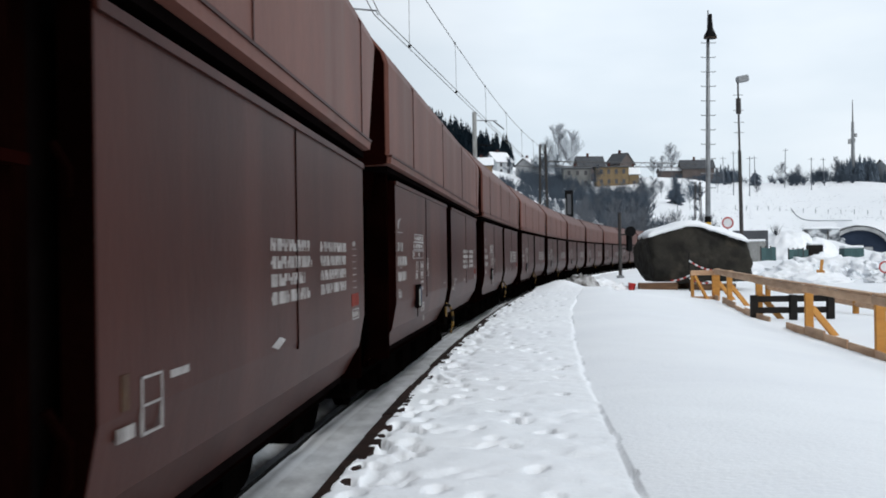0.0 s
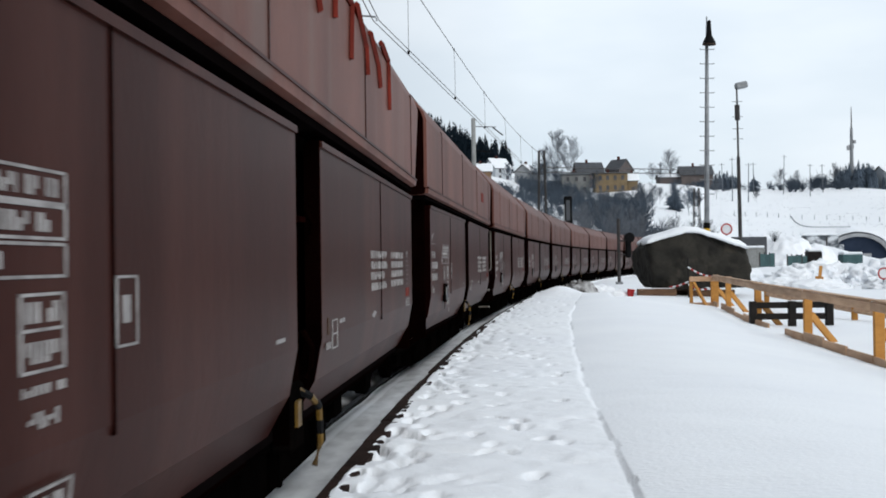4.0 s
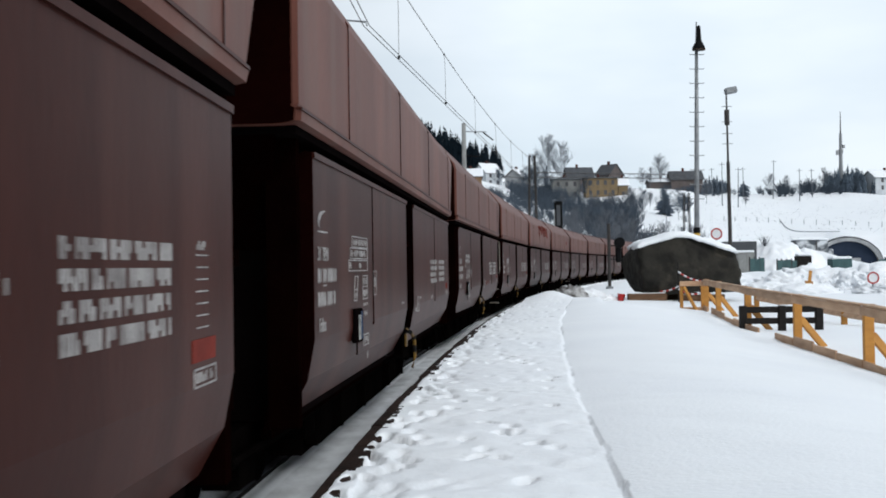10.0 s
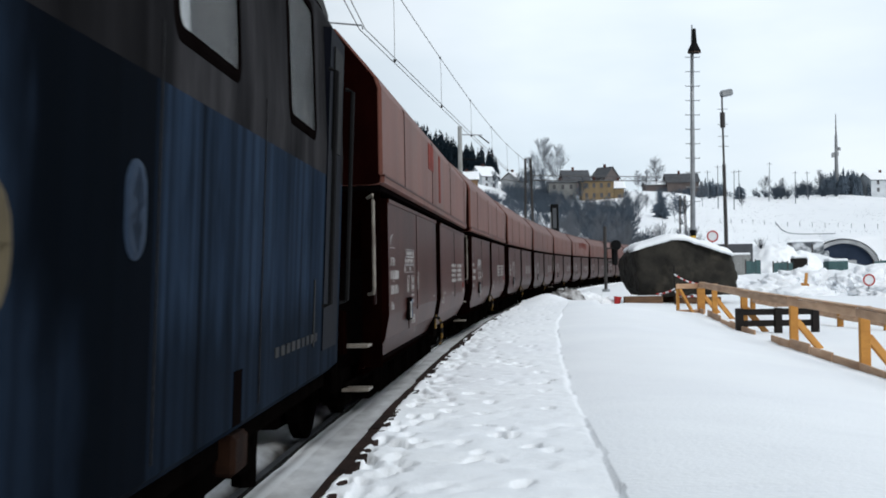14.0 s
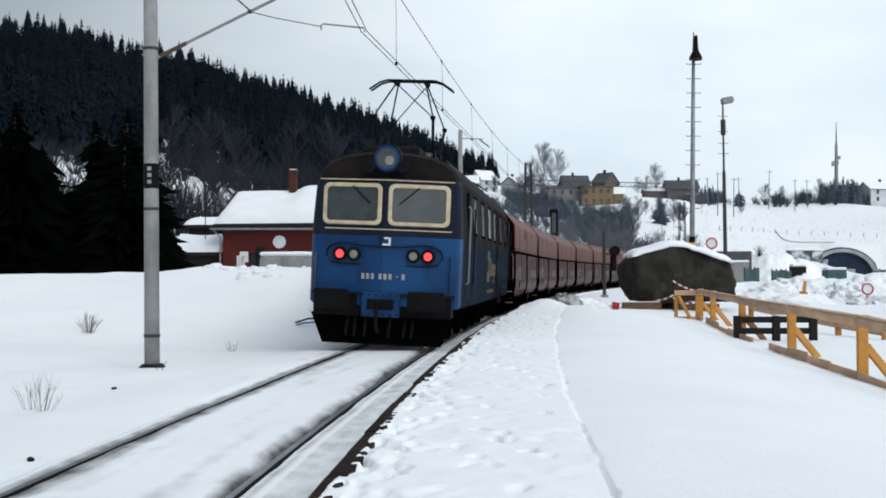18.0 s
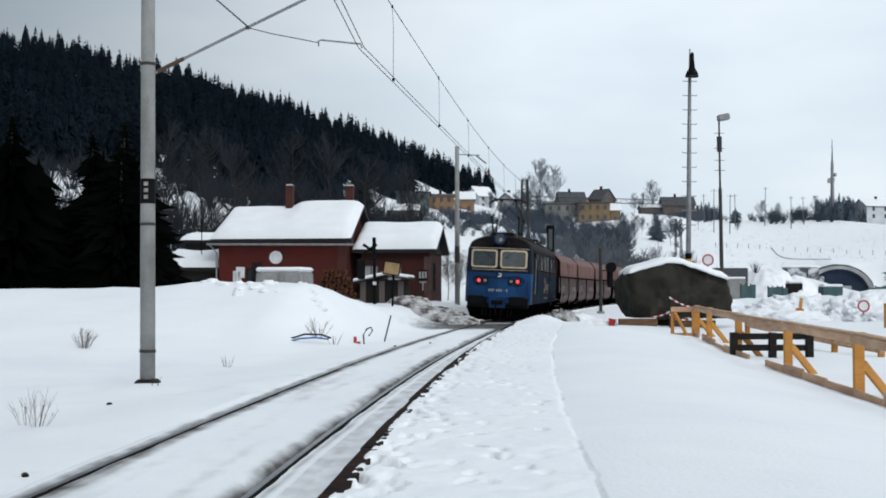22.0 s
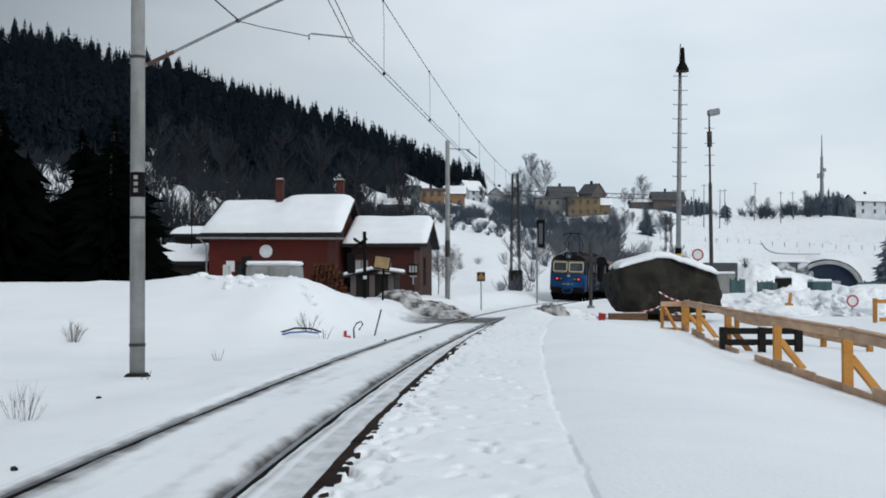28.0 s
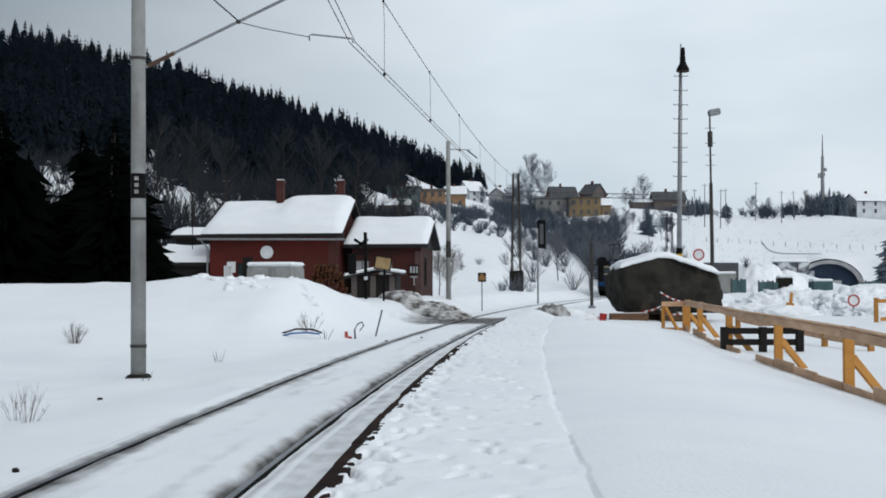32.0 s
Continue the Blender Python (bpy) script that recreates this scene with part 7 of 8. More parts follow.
def yard_things():
    # concrete bunker-like box with snow on top
    m = empty("concrete_shelter", pose(-7.15, 50.5, land(-7.15, 50.5) - 0.2, 0, 0, -10), "low grey concrete box with a snow cover", "shelter")
    wall = boxes((-1.12, 1.12, -0.9, 0.9, -0.6, 2.3 - land(-7.15, 50.5) + 0.05), bevel=0.06)
    for v in wall.verts:
        if v.co.z > 0.5:
            v.co.x *= 0.88
    part("hut_wall", wall, M_CONCRETE, m)
    top = 2.36 - land(-7.15, 50.5)
    part("snow_cover", boxes((-1.02, 1.02, -0.9, 0.9, top + 0.004, top + 0.20), bevel=0.09), M_SNOW, m)
    # stacked firewood
    w = empty("wood_stack", pose(-5.15, 54, land(-5.15, 54)), "orange brown stacked firewood by the house", "wood stack")
    rnd = random.Random(5)
    for r in range(9):
        for c in range(9 - r // 3 - (r > 6)):
            x = -0.85 + c * 0.19 + r * 0.02
            part("log", tube([(x + rnd.uniform(-0.05, 0.05), rnd.uniform(-0.4, -0.1), 0.06 + r * 0.17 + rnd.uniform(-0.03, 0.03)), (x, 0.5, 0.06 + r * 0.17)], rnd.uniform(0.065, 0.098), 7), M_STACK, w)
    # lean-to hut with a snow roof
    z = land(-2.7, 54.5)
    h = empty("lean_to_hut", pose(-3.2, 54.5, z, 0, 0, -6), "dark wooden hut with a low snowy roof", "hut")
    part("hut_wall", boxes((-1.0, 1.05, -0.4, 1.2, -0.3, 1.85 - z)), M_OLDWOOD, h)
    for i in range(7):
        part("wall_board", boxes((-0.98 + i * 0.29, -0.73 + i * 0.29, -0.44, -0.395, -0.3, 1.80 - z - 0.03 * (i % 3))), M_OLDWOOD if i % 3 else M_BROWNWALL, h)
    def pitched(bm):
        """Drops the roof's near left corner and lifts its middle."""
        for v in bm.verts:
            v.co.z += 0.16 - 0.14 * abs(v.co.x - 0.2) - (0.10 if v.co.x < -1 else 0)
        return bm
    part("roof", pitched(boxes((-1.30, 0.2, -0.75, 1.4, 1.84 - z, 1.90 - z), (0.2, 1.30, -0.75, 1.4, 1.84 - z, 1.90 - z))), M_ROOFEDGE, h)
    part("roof_snow", pitched(boxes((-1.28, 0.2, -0.74, 1.38, 1.905 - z, 2.06 - z), (0.2, 1.28, -0.74, 1.38, 1.905 - z, 2.06 - z), bevel=0.05)), M_SNOW, h)
    # tilted square board on a post
    b = empty("notice_board", pose(-2.55, 50, land(-2.55, 50)), "tilted square tan board on a dark post", "board")
    part("post", tube([(0, 0.05, -0.3), (0.05, 0.05, 2.3 - land(-2.55, 50))], 0.05, 6), M_BLACK, b)
    bd = part("board", boxes((-0.31, 0.31, -0.03, 0.03, -0.24, 0.24), bevel=0.01), M_BOARD, b)
    bd.matrix_basis = pose(-0.02, -0.03, 2.30 - land(-2.55, 50), 0, 9, 0)
    fr = part("board_edge", boxes((-0.36, 0.36, -0.01, 0.05, -0.29, 0.29), bevel=0.01), M_BLACK, b)
    fr.matrix_basis = pose(-0.02, -0.01, 2.30 - land(-2.55, 50), 0, 9, 0)
    # bent pipe, blue hoses, hook and stakes in the near left snow
    def gnd(x, y):
        return land(x, y)
    p = empty("plastic_pipes", pose(-3.6, 29.5, gnd(-3.6, 29.5)), "blue and dark plastic pipes lying in snow", "pipe")
    part("blue_pipe", tube([(-0.55, 0.1, 0.02), (-0.2, 0.0, 0.12), (0.2, 0.0, 0.14), (0.5, 0.1, 0.10)], 0.022, 8), M_PIPE_BLUE, p)
    part("dark_pipe", tube([(-0.5, 0.25, 0.10), (-0.1, 0.2, 0.22), (0.3, 0.2, 0.21), (0.55, 0.25, 0.12)], 0.022, 8), M_BLACK, p)
    k = empty("bent_bar", pose(-2.35, 31.5, gnd(-2.35, 31.5)), "dark bent steel bar with a red block", "bar")
    part("bar", tube([(0, 0, -0.05), (-0.02, 0, 0.25), (0.06, 0, 0.40), (0.18, 0, 0.45), (0.22, 0, 0.36), (0.12, 0, 0.22)], 0.022, 6), M_BLACK, k)
    part("red_block", boxes((-0.28, -0.1, -0.06, 0.06, 0.0, 0.07), (-0.28, -0.2, -0.05, 0.05, 0.07, 0.20), bevel=0.01), M_RED, k)
    st = empty("stake", pose(-1.9, 33, gnd(-1.9, 33), 0, 14, 0), "thin dark leaning stake", "stake")
    part("stick", tube([(0, 0, -0.1), (0, 0, 0.75)], 0.022, 6), M_BLACK, st)
    for i, (x, y) in enumerate(((-4.64, 16.05), (-1.45, 29.8), (-0.6, 31.6), (-3.38, 9.4))):
        s = part("stone", boxes((-0.035, 0.035, -0.025, 0.025, -0.03, 0.03), bevel=0.012), M_OLDWOOD)
        s.matrix_basis = pose(x, y, gnd(x, y), 0, 0, i * 40)
        tagged(s, "small dark clod on the snow", "stone", "clods")


yard_things()


# ---- plants ----
def twigs(bases, count, length, thick, spread, rnd, levels=1):
    """Verts and faces of fans of thin three-sided twigs."""
    verts, faces = [], []
    def stick(a, b, r):
        d = (b - a).normalized()
        s = d.cross(Vector((0.3, 0.9, 0.2))).normalized()
        t = d.cross(s)
        i = len(verts)
        for k in range(3):
            o = (s * math.cos(k * 2.094) + t * math.sin(k * 2.094)) * r
            verts.append(tuple(a + o))
        for k in range(3):
            o = (s * math.cos(k * 2.094) + t * math.sin(k * 2.094)) * r * 0.35
            verts.append(tuple(b + o))
        for k in range(3):
            faces.append((i + k, i + (k + 1) % 3, i + 3 + (k + 1) % 3, i + 3 + k))
    for base, sc in bases:
        for _ in range(count):
            a = rnd.uniform(0, 6.283)
            sp = rnd.uniform(0.05, spread)
            d = Vector((math.cos(a) * sp, math.sin(a) * sp, 1)).normalized()
            L = length * sc * rnd.uniform(0.55, 1.1)
            p0 = Vector(base) + Vector((math.cos(a), math.sin(a), 0)) * sp * 0.15 * sc
            p1 = p0 + d * L
            stick(p0, p1, thick * sc)
            if levels > 1:
                for _ in range(3):
                    q = p0.lerp(p1, rnd.uniform(0.35, 0.85))
                    e = (d + Vector((rnd.uniform(-0.7, 0.7), rnd.uniform(-0.7, 0.7), rnd.uniform(-0.1, 0.4)))).normalized()
                    stick(q, q + e * L * rnd.uniform(0.25, 0.45), thick * sc * 0.6)
    return verts, faces


def near_shrubs():
    rnd = random.Random(12)
    for x, y, n, ln, th, lev in ((-8.55, 27.5, 34, 0.50, 0.005, 2), (-4.73, 13.5, 13, 0.46, 0.003, 2), (-4.95, 13.8, 7, 0.35, 0.003, 2), (-4.55, 24.0, 10, 0.32, 0.004, 1), (-4.85, 19.2, 5, 0.3, 0.004, 1), (-3.45, 30.5, 16, 0.55, 0.006, 2), (-3.0, 30.0, 8, 0.4, 0.006, 1)):
        z = land(x, y)
        v, f = twigs([((0, 0, -0.04), 1.0)], n, ln, th, 0.75, rnd, lev)
        o = mesh_thing("dry_shrub", v, f, M_BUSH, "dry brown twigs poking through the snow", "shrub", "dry shrubs")
        o.matrix_basis = pose(x, y, z)


def bare_tree(rnd, h, far=False):
    """Leafless tree: tapered trunk, limbs and many fine twigs."""
    bm = bmesh.new()
    limbs = []
    trunk = [(0, 0, -0.3), (0.03 * h * rnd.uniform(-1, 1), 0.02 * h, h * 0.35), (0.04 * h * rnd.uniform(-1, 1), 0.03 * h, h * 0.7), (0.05 * h * rnd.uniform(-1, 1), 0.02 * h, h)]
    tube(trunk, h * (0.007 if far else 0.011), 6, h * 0.002, bm)
    verts, faces = [], []
    for i in range(26):
        k = rnd.uniform(0.22, 0.97)
        p = Vector(trunk[1]).lerp(Vector(trunk[3]), (k - 0.35) / 0.65) if k > 0.35 else Vector(trunk[0]).lerp(Vector(trunk[1]), k / 0.35)
        a = rnd.uniform(0, 6.283)
        ln = h * 0.42 * (1.12 - k) + 0.06 * h
        d = Vector((math.cos(a), math.sin(a), rnd.uniform(0.5, 1.3))).normalized()
        q = p + d * ln * 0.5
        e = q + (d + Vector((0, 0, 0.35))).normalized() * ln * 0.5
        tube([p, q, e], h * (0.0026 if far else 0.004), 4, h * 0.0010, bm)
        limbs += [(q, e, ln), (p, q, ln)]
    for p, e, ln in limbs:
        v, f = twigs([(tuple(p.lerp(e, u)), 1.0) for u in (0.3, 0.7, 1.0)], 7 if far else 4, ln * 0.42, h * (0.0011 if far else 0.0018), 1.1, rnd, 2)
        o = len(verts)
        verts += v
        faces += [tuple(i + o for i in q) for q in f]
    return bm, verts, faces


def spruce(rnd, h, r, whorls, per, droop=0.35, ragged=False, full=False):
    """Crown of a spruce as layered drooping boughs with ragged tips."""
    verts, faces = [], []
    for i in range(whorls):
        k = (i + rnd.random() * 0.6) / whorls
        z = h * (0.07 + 0.91 * k)
        rad = r * (1 - k) ** (0.72 if full else 0.85) * rnd.uniform(0.75, 1.12) + 0.05 * r
        for j in range(per):
            a = 6.283 * (j + rnd.random()) / per
            L = rad * rnd.uniform(0.5, 1.2)
            w = L * rnd.uniform(0.14, 0.30)
            if full:
                L, w = rad * (0.55 + 0.65 * rnd.random()), rad * rnd.uniform(0.16, 0.30)
            if ragged:
                rad *= rnd.uniform(0.82, 1.16)
                side = 1 + 0.75 * noise.noise(Vector((math.cos(a) * 1.3 + h, math.sin(a) * 1.3, z * 0.8)))
                L = rad * (0.30 + 0.95 * rnd.random() ** 0.8) * side
                L = min(L, r * 1.05)
                w = L * rnd.uniform(0.05, 0.15)
            c, s = math.cos(a), math.sin(a)
            dz = -droop * L * rnd.uniform(0.2, 1.8)
            pts = [(0.0, 0.0, 0.10 * L), (0.55 * L, w, dz * 0.55 - 0.10 * L), (0.55 * L, -w, dz * 0.55 - 0.10 * L), (0.50 * L, 0, dz * 0.3 + 0.05 * L), (L, 0.0, dz)]
            o = len(verts)
            verts += [(x * c - y * s, x * s + y * c, z + q) for x, y, q in pts]
            faces += [(o, o + 1, o + 3), (o, o + 3, o + 2), (o + 1, o + 4, o + 3), (o + 3, o + 4, o + 2)]
    o = len(verts)
    verts += [(0.06 * r, 0, h * 0.9), (-0.04 * r, 0.05 * r, h * 0.9), (-0.04 * r, -0.05 * r, h * 0.9), (0, 0, h * (1.0 if full else 1.03))]
    faces += [(o, o + 1, o + 3), (o + 1, o + 2, o + 3), (o + 2, o, o + 3)]
    return verts, faces


def near_spruces():
    rnd = random.Random(21)
    rows = [(-22.5 + k * 0.66 + rnd.uniform(-0.3, 0.3), rnd.uniform(44.5, 53), rnd.uniform(6.2, 8.8), rnd.uniform(1.5, 2.3)) for k in range(15)] + [(-12.9, 46.0, 7.3, 1.5), (-13.6, 48.5, 8.0, 1.8)]
    for x, y, h, r in rows:
        if -15.9 < x < -15.3:
            continue
        h, r = h * 0.84, r * 1.32
        z = land(x, y)
        t = empty("spruce_tree", pose(x, y, z), "dense dark spruce standing in the snow", "tree", "near spruces")
        part("trunk", tube([(0, 0, -0.3), (0, 0, h * 0.5), (0, 0, h)], 0.17, 8, 0.02), M_BARK, t)
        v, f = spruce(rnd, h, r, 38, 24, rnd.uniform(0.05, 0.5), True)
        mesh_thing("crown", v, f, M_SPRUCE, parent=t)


def mid_trees():
    rnd = random.Random(31)
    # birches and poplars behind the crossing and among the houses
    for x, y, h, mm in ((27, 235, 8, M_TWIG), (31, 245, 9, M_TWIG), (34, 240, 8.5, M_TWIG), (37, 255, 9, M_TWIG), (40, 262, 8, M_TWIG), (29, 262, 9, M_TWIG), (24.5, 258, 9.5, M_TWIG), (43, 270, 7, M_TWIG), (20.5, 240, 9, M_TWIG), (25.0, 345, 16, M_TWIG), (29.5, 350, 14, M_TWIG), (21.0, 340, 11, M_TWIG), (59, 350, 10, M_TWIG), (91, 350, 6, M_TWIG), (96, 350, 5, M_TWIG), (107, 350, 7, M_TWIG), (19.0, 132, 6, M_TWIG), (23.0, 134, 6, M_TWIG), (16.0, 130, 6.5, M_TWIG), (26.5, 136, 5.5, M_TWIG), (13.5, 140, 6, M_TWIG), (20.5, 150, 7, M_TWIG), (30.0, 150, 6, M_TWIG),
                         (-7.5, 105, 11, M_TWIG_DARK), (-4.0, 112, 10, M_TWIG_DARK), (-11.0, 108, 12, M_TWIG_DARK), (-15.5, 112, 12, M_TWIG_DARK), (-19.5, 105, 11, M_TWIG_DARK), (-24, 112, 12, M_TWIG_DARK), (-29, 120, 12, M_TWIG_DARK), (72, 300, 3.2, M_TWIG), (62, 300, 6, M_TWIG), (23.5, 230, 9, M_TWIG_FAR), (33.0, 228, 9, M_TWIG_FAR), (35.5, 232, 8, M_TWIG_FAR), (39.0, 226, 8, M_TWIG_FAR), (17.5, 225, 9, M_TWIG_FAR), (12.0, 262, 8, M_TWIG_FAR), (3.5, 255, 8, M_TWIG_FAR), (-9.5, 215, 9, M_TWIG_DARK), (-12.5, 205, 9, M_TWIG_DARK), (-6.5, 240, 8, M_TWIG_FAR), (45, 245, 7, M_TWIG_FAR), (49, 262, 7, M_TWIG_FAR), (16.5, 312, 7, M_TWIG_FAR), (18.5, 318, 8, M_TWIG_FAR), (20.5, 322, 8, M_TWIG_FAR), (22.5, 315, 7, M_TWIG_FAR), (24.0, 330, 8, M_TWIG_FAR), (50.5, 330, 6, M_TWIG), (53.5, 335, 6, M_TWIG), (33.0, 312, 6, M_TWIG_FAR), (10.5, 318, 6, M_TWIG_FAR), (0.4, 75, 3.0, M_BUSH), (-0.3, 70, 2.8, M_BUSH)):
        if 215 < y < 300:
            h = max(2.5, min(h, rnd.uniform(1.0, 1.45) * (1.4 + 0.057 * y - land(x, y))))
        bm, v, f = bare_tree(rnd, h, y > 200)
        t = empty("bare_tree", pose(x, y, land(x, y), 0, 0, rnd.uniform(0, 360)), "leafless winter tree with fine grey twigs", "tree", "bare trees")
        # Far trunks take the twig colour, most with haze painted in
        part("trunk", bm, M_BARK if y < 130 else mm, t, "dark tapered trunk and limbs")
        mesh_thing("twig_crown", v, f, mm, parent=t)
    for x, y, h, r in ((43.6, 254, 6.2, 2.3), (81, 340, 4.6, 2.0), (71.0, 190, 8.6, 2.4), (71, 345, 4.2, 1.8), (74, 347, 5.0, 1.9), (76, 348, 4.0, 1.6)):
        t = empty("spruce_tree", pose(x, y, land(x, y)), "lone dark spruce on the snowy slope", "tree", "slope spruces")
        part("trunk", tube([(0, 0, -0.3), (0, 0, h)], 0.2, 6, 0.02), M_BARK, t)
        v, f = spruce(rnd, h, r, 30, 16, 0.3, True)
        # Slope spruces past 180 m get the haze-paled needles
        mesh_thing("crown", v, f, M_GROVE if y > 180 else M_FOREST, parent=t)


def scrub():
    """Bushes on the banks beyond the crossing, too many to count."""
    rnd = random.Random(41)
    bases = []
    def patch(n, x0, x1, y0, y1, s0, s1, left=0.070, right=0.059):
        for _ in range(n):
            x, y = rnd.uniform(x0, x1), rnd.uniform(y0, y1)
            sc, g = rnd.uniform(s0, s1), land(x, y)
            # the gardens round the houses are kept clear
            b = x / y
            if (b > 0.192 and y < 300) or (0.148 < b < 0.186 and (y > 212 or g + 1.2 * sc > 1.4 + 0.033 * y)):
                continue
            if abs(x - float(track_x(y))) < 4.2 or (y > 200 and x < 60 and g + 1.2 * sc > 1.4 + (left if x < 20 else right) * y):
                continue
            bases.append(((x, y, g - 0.1), sc))
    patch(42, 9, 36, 122, 165, 1.6, 3.4)
    patch(48, 18, 40, 150, 205, 2.2, 4.2)
    patch(5, 4, 18, 170, 195, 1.4, 2.2)
    patch(4, -3, 8, 112, 140, 0.8, 1.4)
    patch(12, 4.6, 8.2, 90, 104, 0.8, 1.5)
    near_count = len(bases)
    patch(14, -14, -2, 95, 120, 1.6, 2.8)
    patch(220, -70, -9, 108, 185, 2.5, 4.5)
    patch(50, -15, -2, 186, 202, 1.2, 2.2)
    bases.append(((43.4, 170.5, land(43.4, 170.5) + 3.2), 1.6))
    dark_bases = bases[near_count:]
    del bases[near_count:]
    v, f = twigs(dark_bases, 22, 1.15, 0.020, 0.9, rnd, 2)
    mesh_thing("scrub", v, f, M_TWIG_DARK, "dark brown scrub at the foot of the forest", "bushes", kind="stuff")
    patch(110, 21, 37, 145, 205, 2.6, 4.8)
    patch(420, -16, 24, 205, 285, 0.9, 2.2)
    patch(340, 22, 56, 205, 300, 1.2, 3.2)
    patch(120, 14, 27, 285, 345, 1.6, 3.2, 0.085, 0.085)
    patch(60, 44, 56, 290, 345, 1.2, 2.6, 0.07, 0.066)
    for x, half, n, top in ((92.5, 5.5, 26, 3.4), (102.0, 3.2, 20, 3.9), (108.0, 3.0, 14, 3.6), (68.5, 6.0, 18, 2.6), (78.0, 4.0, 8, 2.0)):
        for _ in range(n):
            dx = rnd.uniform(-1, 1)
            y = rnd.uniform(338, 352)
            bases.append(((x + dx * half, y, land(x + dx * half, y) - 0.1), top * rnd.uniform(0.55, 1.0) * (1 - 0.5 * dx * dx)))
    far_bases = bases[near_count:]
    del bases[near_count:]
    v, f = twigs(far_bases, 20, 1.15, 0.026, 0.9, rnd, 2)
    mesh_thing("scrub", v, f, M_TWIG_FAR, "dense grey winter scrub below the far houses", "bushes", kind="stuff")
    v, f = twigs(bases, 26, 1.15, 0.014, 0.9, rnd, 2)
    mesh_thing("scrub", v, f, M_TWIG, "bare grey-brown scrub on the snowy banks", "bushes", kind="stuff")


def stubble():
    """Thin stalks added over the far slope to grey its snow, in place of haze."""
    rnd = random.Random(43)
    bases = []
    for _ in range(2600):
        b, y = rnd.uniform(0.19, 0.42), 215 + 140 * rnd.random()
        if noise.noise(Vector((b * 30, y * 0.09, 2))) > -0.1:
            bases.append(((b * y, y, land(b * y, y) - 0.05), rnd.uniform(0.15, 0.5)))
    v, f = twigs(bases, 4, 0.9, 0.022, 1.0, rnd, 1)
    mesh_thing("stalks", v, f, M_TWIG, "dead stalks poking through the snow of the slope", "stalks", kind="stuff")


def forest():
    """Spruce forest on the far hillside."""
    rnd = random.Random(51)
    kinds = [spruce(rnd, 1.0, rnd.uniform(0.15, 0.22), 14, 8, 1.7, False, True) for _ in range(6)]
    arr = [(np.array(v), np.array([q for q in f])) for v, f in kinds]
    V, F, o = [], [], 0
    placed = 0
    def put(x, y, h):
        nonlocal o
        v, f = arr[rnd.randrange(6)]
        a = rnd.uniform(0, 6.283)
        c, s = math.cos(a), math.sin(a)
        g = float(hill(np.array([x]), np.array([y]))[0])
        p = np.stack([(v[:, 0] * c - v[:, 1] * s) * h * 1.28 + x, (v[:, 0] * s + v[:, 1] * c) * h * 1.28 + y, v[:, 2] * h + g - 0.5], -1)
        V.append(p)
        F.append(f + o)
        o += len(v)
    while placed < 2800:
        r = 185 + 285 * rnd.random() ** 0.8
        b = rnd.uniform(-0.62, 0.035)
        y = r / math.sqrt(1 + b * b)
        x = b * y
        lim = 170 + 110 * smooth(np.array(b), -0.12, 0.0)
        if b > -0.035 and r < 355:
            continue
        if r < lim + 40 * noise.noise(Vector((x * 0.02, y * 0.02, 0))):
            continue
        if r < 330 and noise.noise(Vector((x * 0.022, y * 0.022, 5))) > 0.34:
            placed += 0.3
            continue
        put(x, y, 8 + 6 * rnd.random() ** 1.8)
        placed += 1
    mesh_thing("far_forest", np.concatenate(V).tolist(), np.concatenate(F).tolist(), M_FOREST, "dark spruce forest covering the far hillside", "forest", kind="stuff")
    V, F, o = [], [], 0
    for _ in range(260):
        b = rnd.uniform(0.306, 0.352)
        y = rnd.uniform(350, 375)
        put(b * y, y, rnd.uniform(5, 10.5) * (1 - 0.35 * abs(b - 0.33) / 0.03))
    for _ in range(60):
        b = rnd.uniform(0.208, 0.225)
        y = rnd.uniform(352, 380)
        put(b * y, y, rnd.uniform(3.5, 6))
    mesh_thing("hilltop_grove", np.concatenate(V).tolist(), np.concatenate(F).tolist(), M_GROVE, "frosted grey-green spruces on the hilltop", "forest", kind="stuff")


near_shrubs()
near_spruces()
mid_trees()
scrub()
stubble()
forest()


# ---- far houses, tower, tunnel and building site ----
def far_house(x, y, w, d, eave, ridge, wall, rz, label, snow, cols=4, rows_=1, roofing=M_GREYROOF, z=None):
    z = float(hill(np.array([x]), np.array([y]))[0]) if z is None else z
    h = gable_house("house", pose(x, y, z, 0, 0, rz), w, d, eave, ridge, wall, 0.4, label, roofing, snow, -4.0)
    for r in range(rows_):
        for c in range(cols):
            window_in(h, 0.3 + (c + 0.5) * (w - 0.6) / cols - 0.4, 0, max(0.5, eave * 0.2) + r * eave * 0.48, 0.8, min(1.2, eave * 0.3), M_BROWNWALL, M_GREYROOF)
    part("chimney", boxes((w * 0.4, w * 0.4 + 0.6, d / 2 - 0.3, d / 2 + 0.3, ridge - 0.4, ridge + 1.0)), M_REDBRICK, h)


far_house(-5.4, 270, 5.7, 6, 4.6, 5.1, M_PEACH, 0, "peach two-storey house with a flat dark roof", 0.0, 3, 2, M_GREYROOF, 18.1)
far_house(0.4, 300, 5.1, 7, 3.4, 5.3, M_PEACH, 0, "small peach house with a snowy roof", 0.25, 2, 1, M_GREYROOF, 20.7)
far_house(7.6, 345, 5.6, 7, 4.2, 7.0, M_WHITEHOUSE, 32, "white house with a snowy roof and a side gable", 0.2, 2, 2, M_GREYROOF, 24.3)
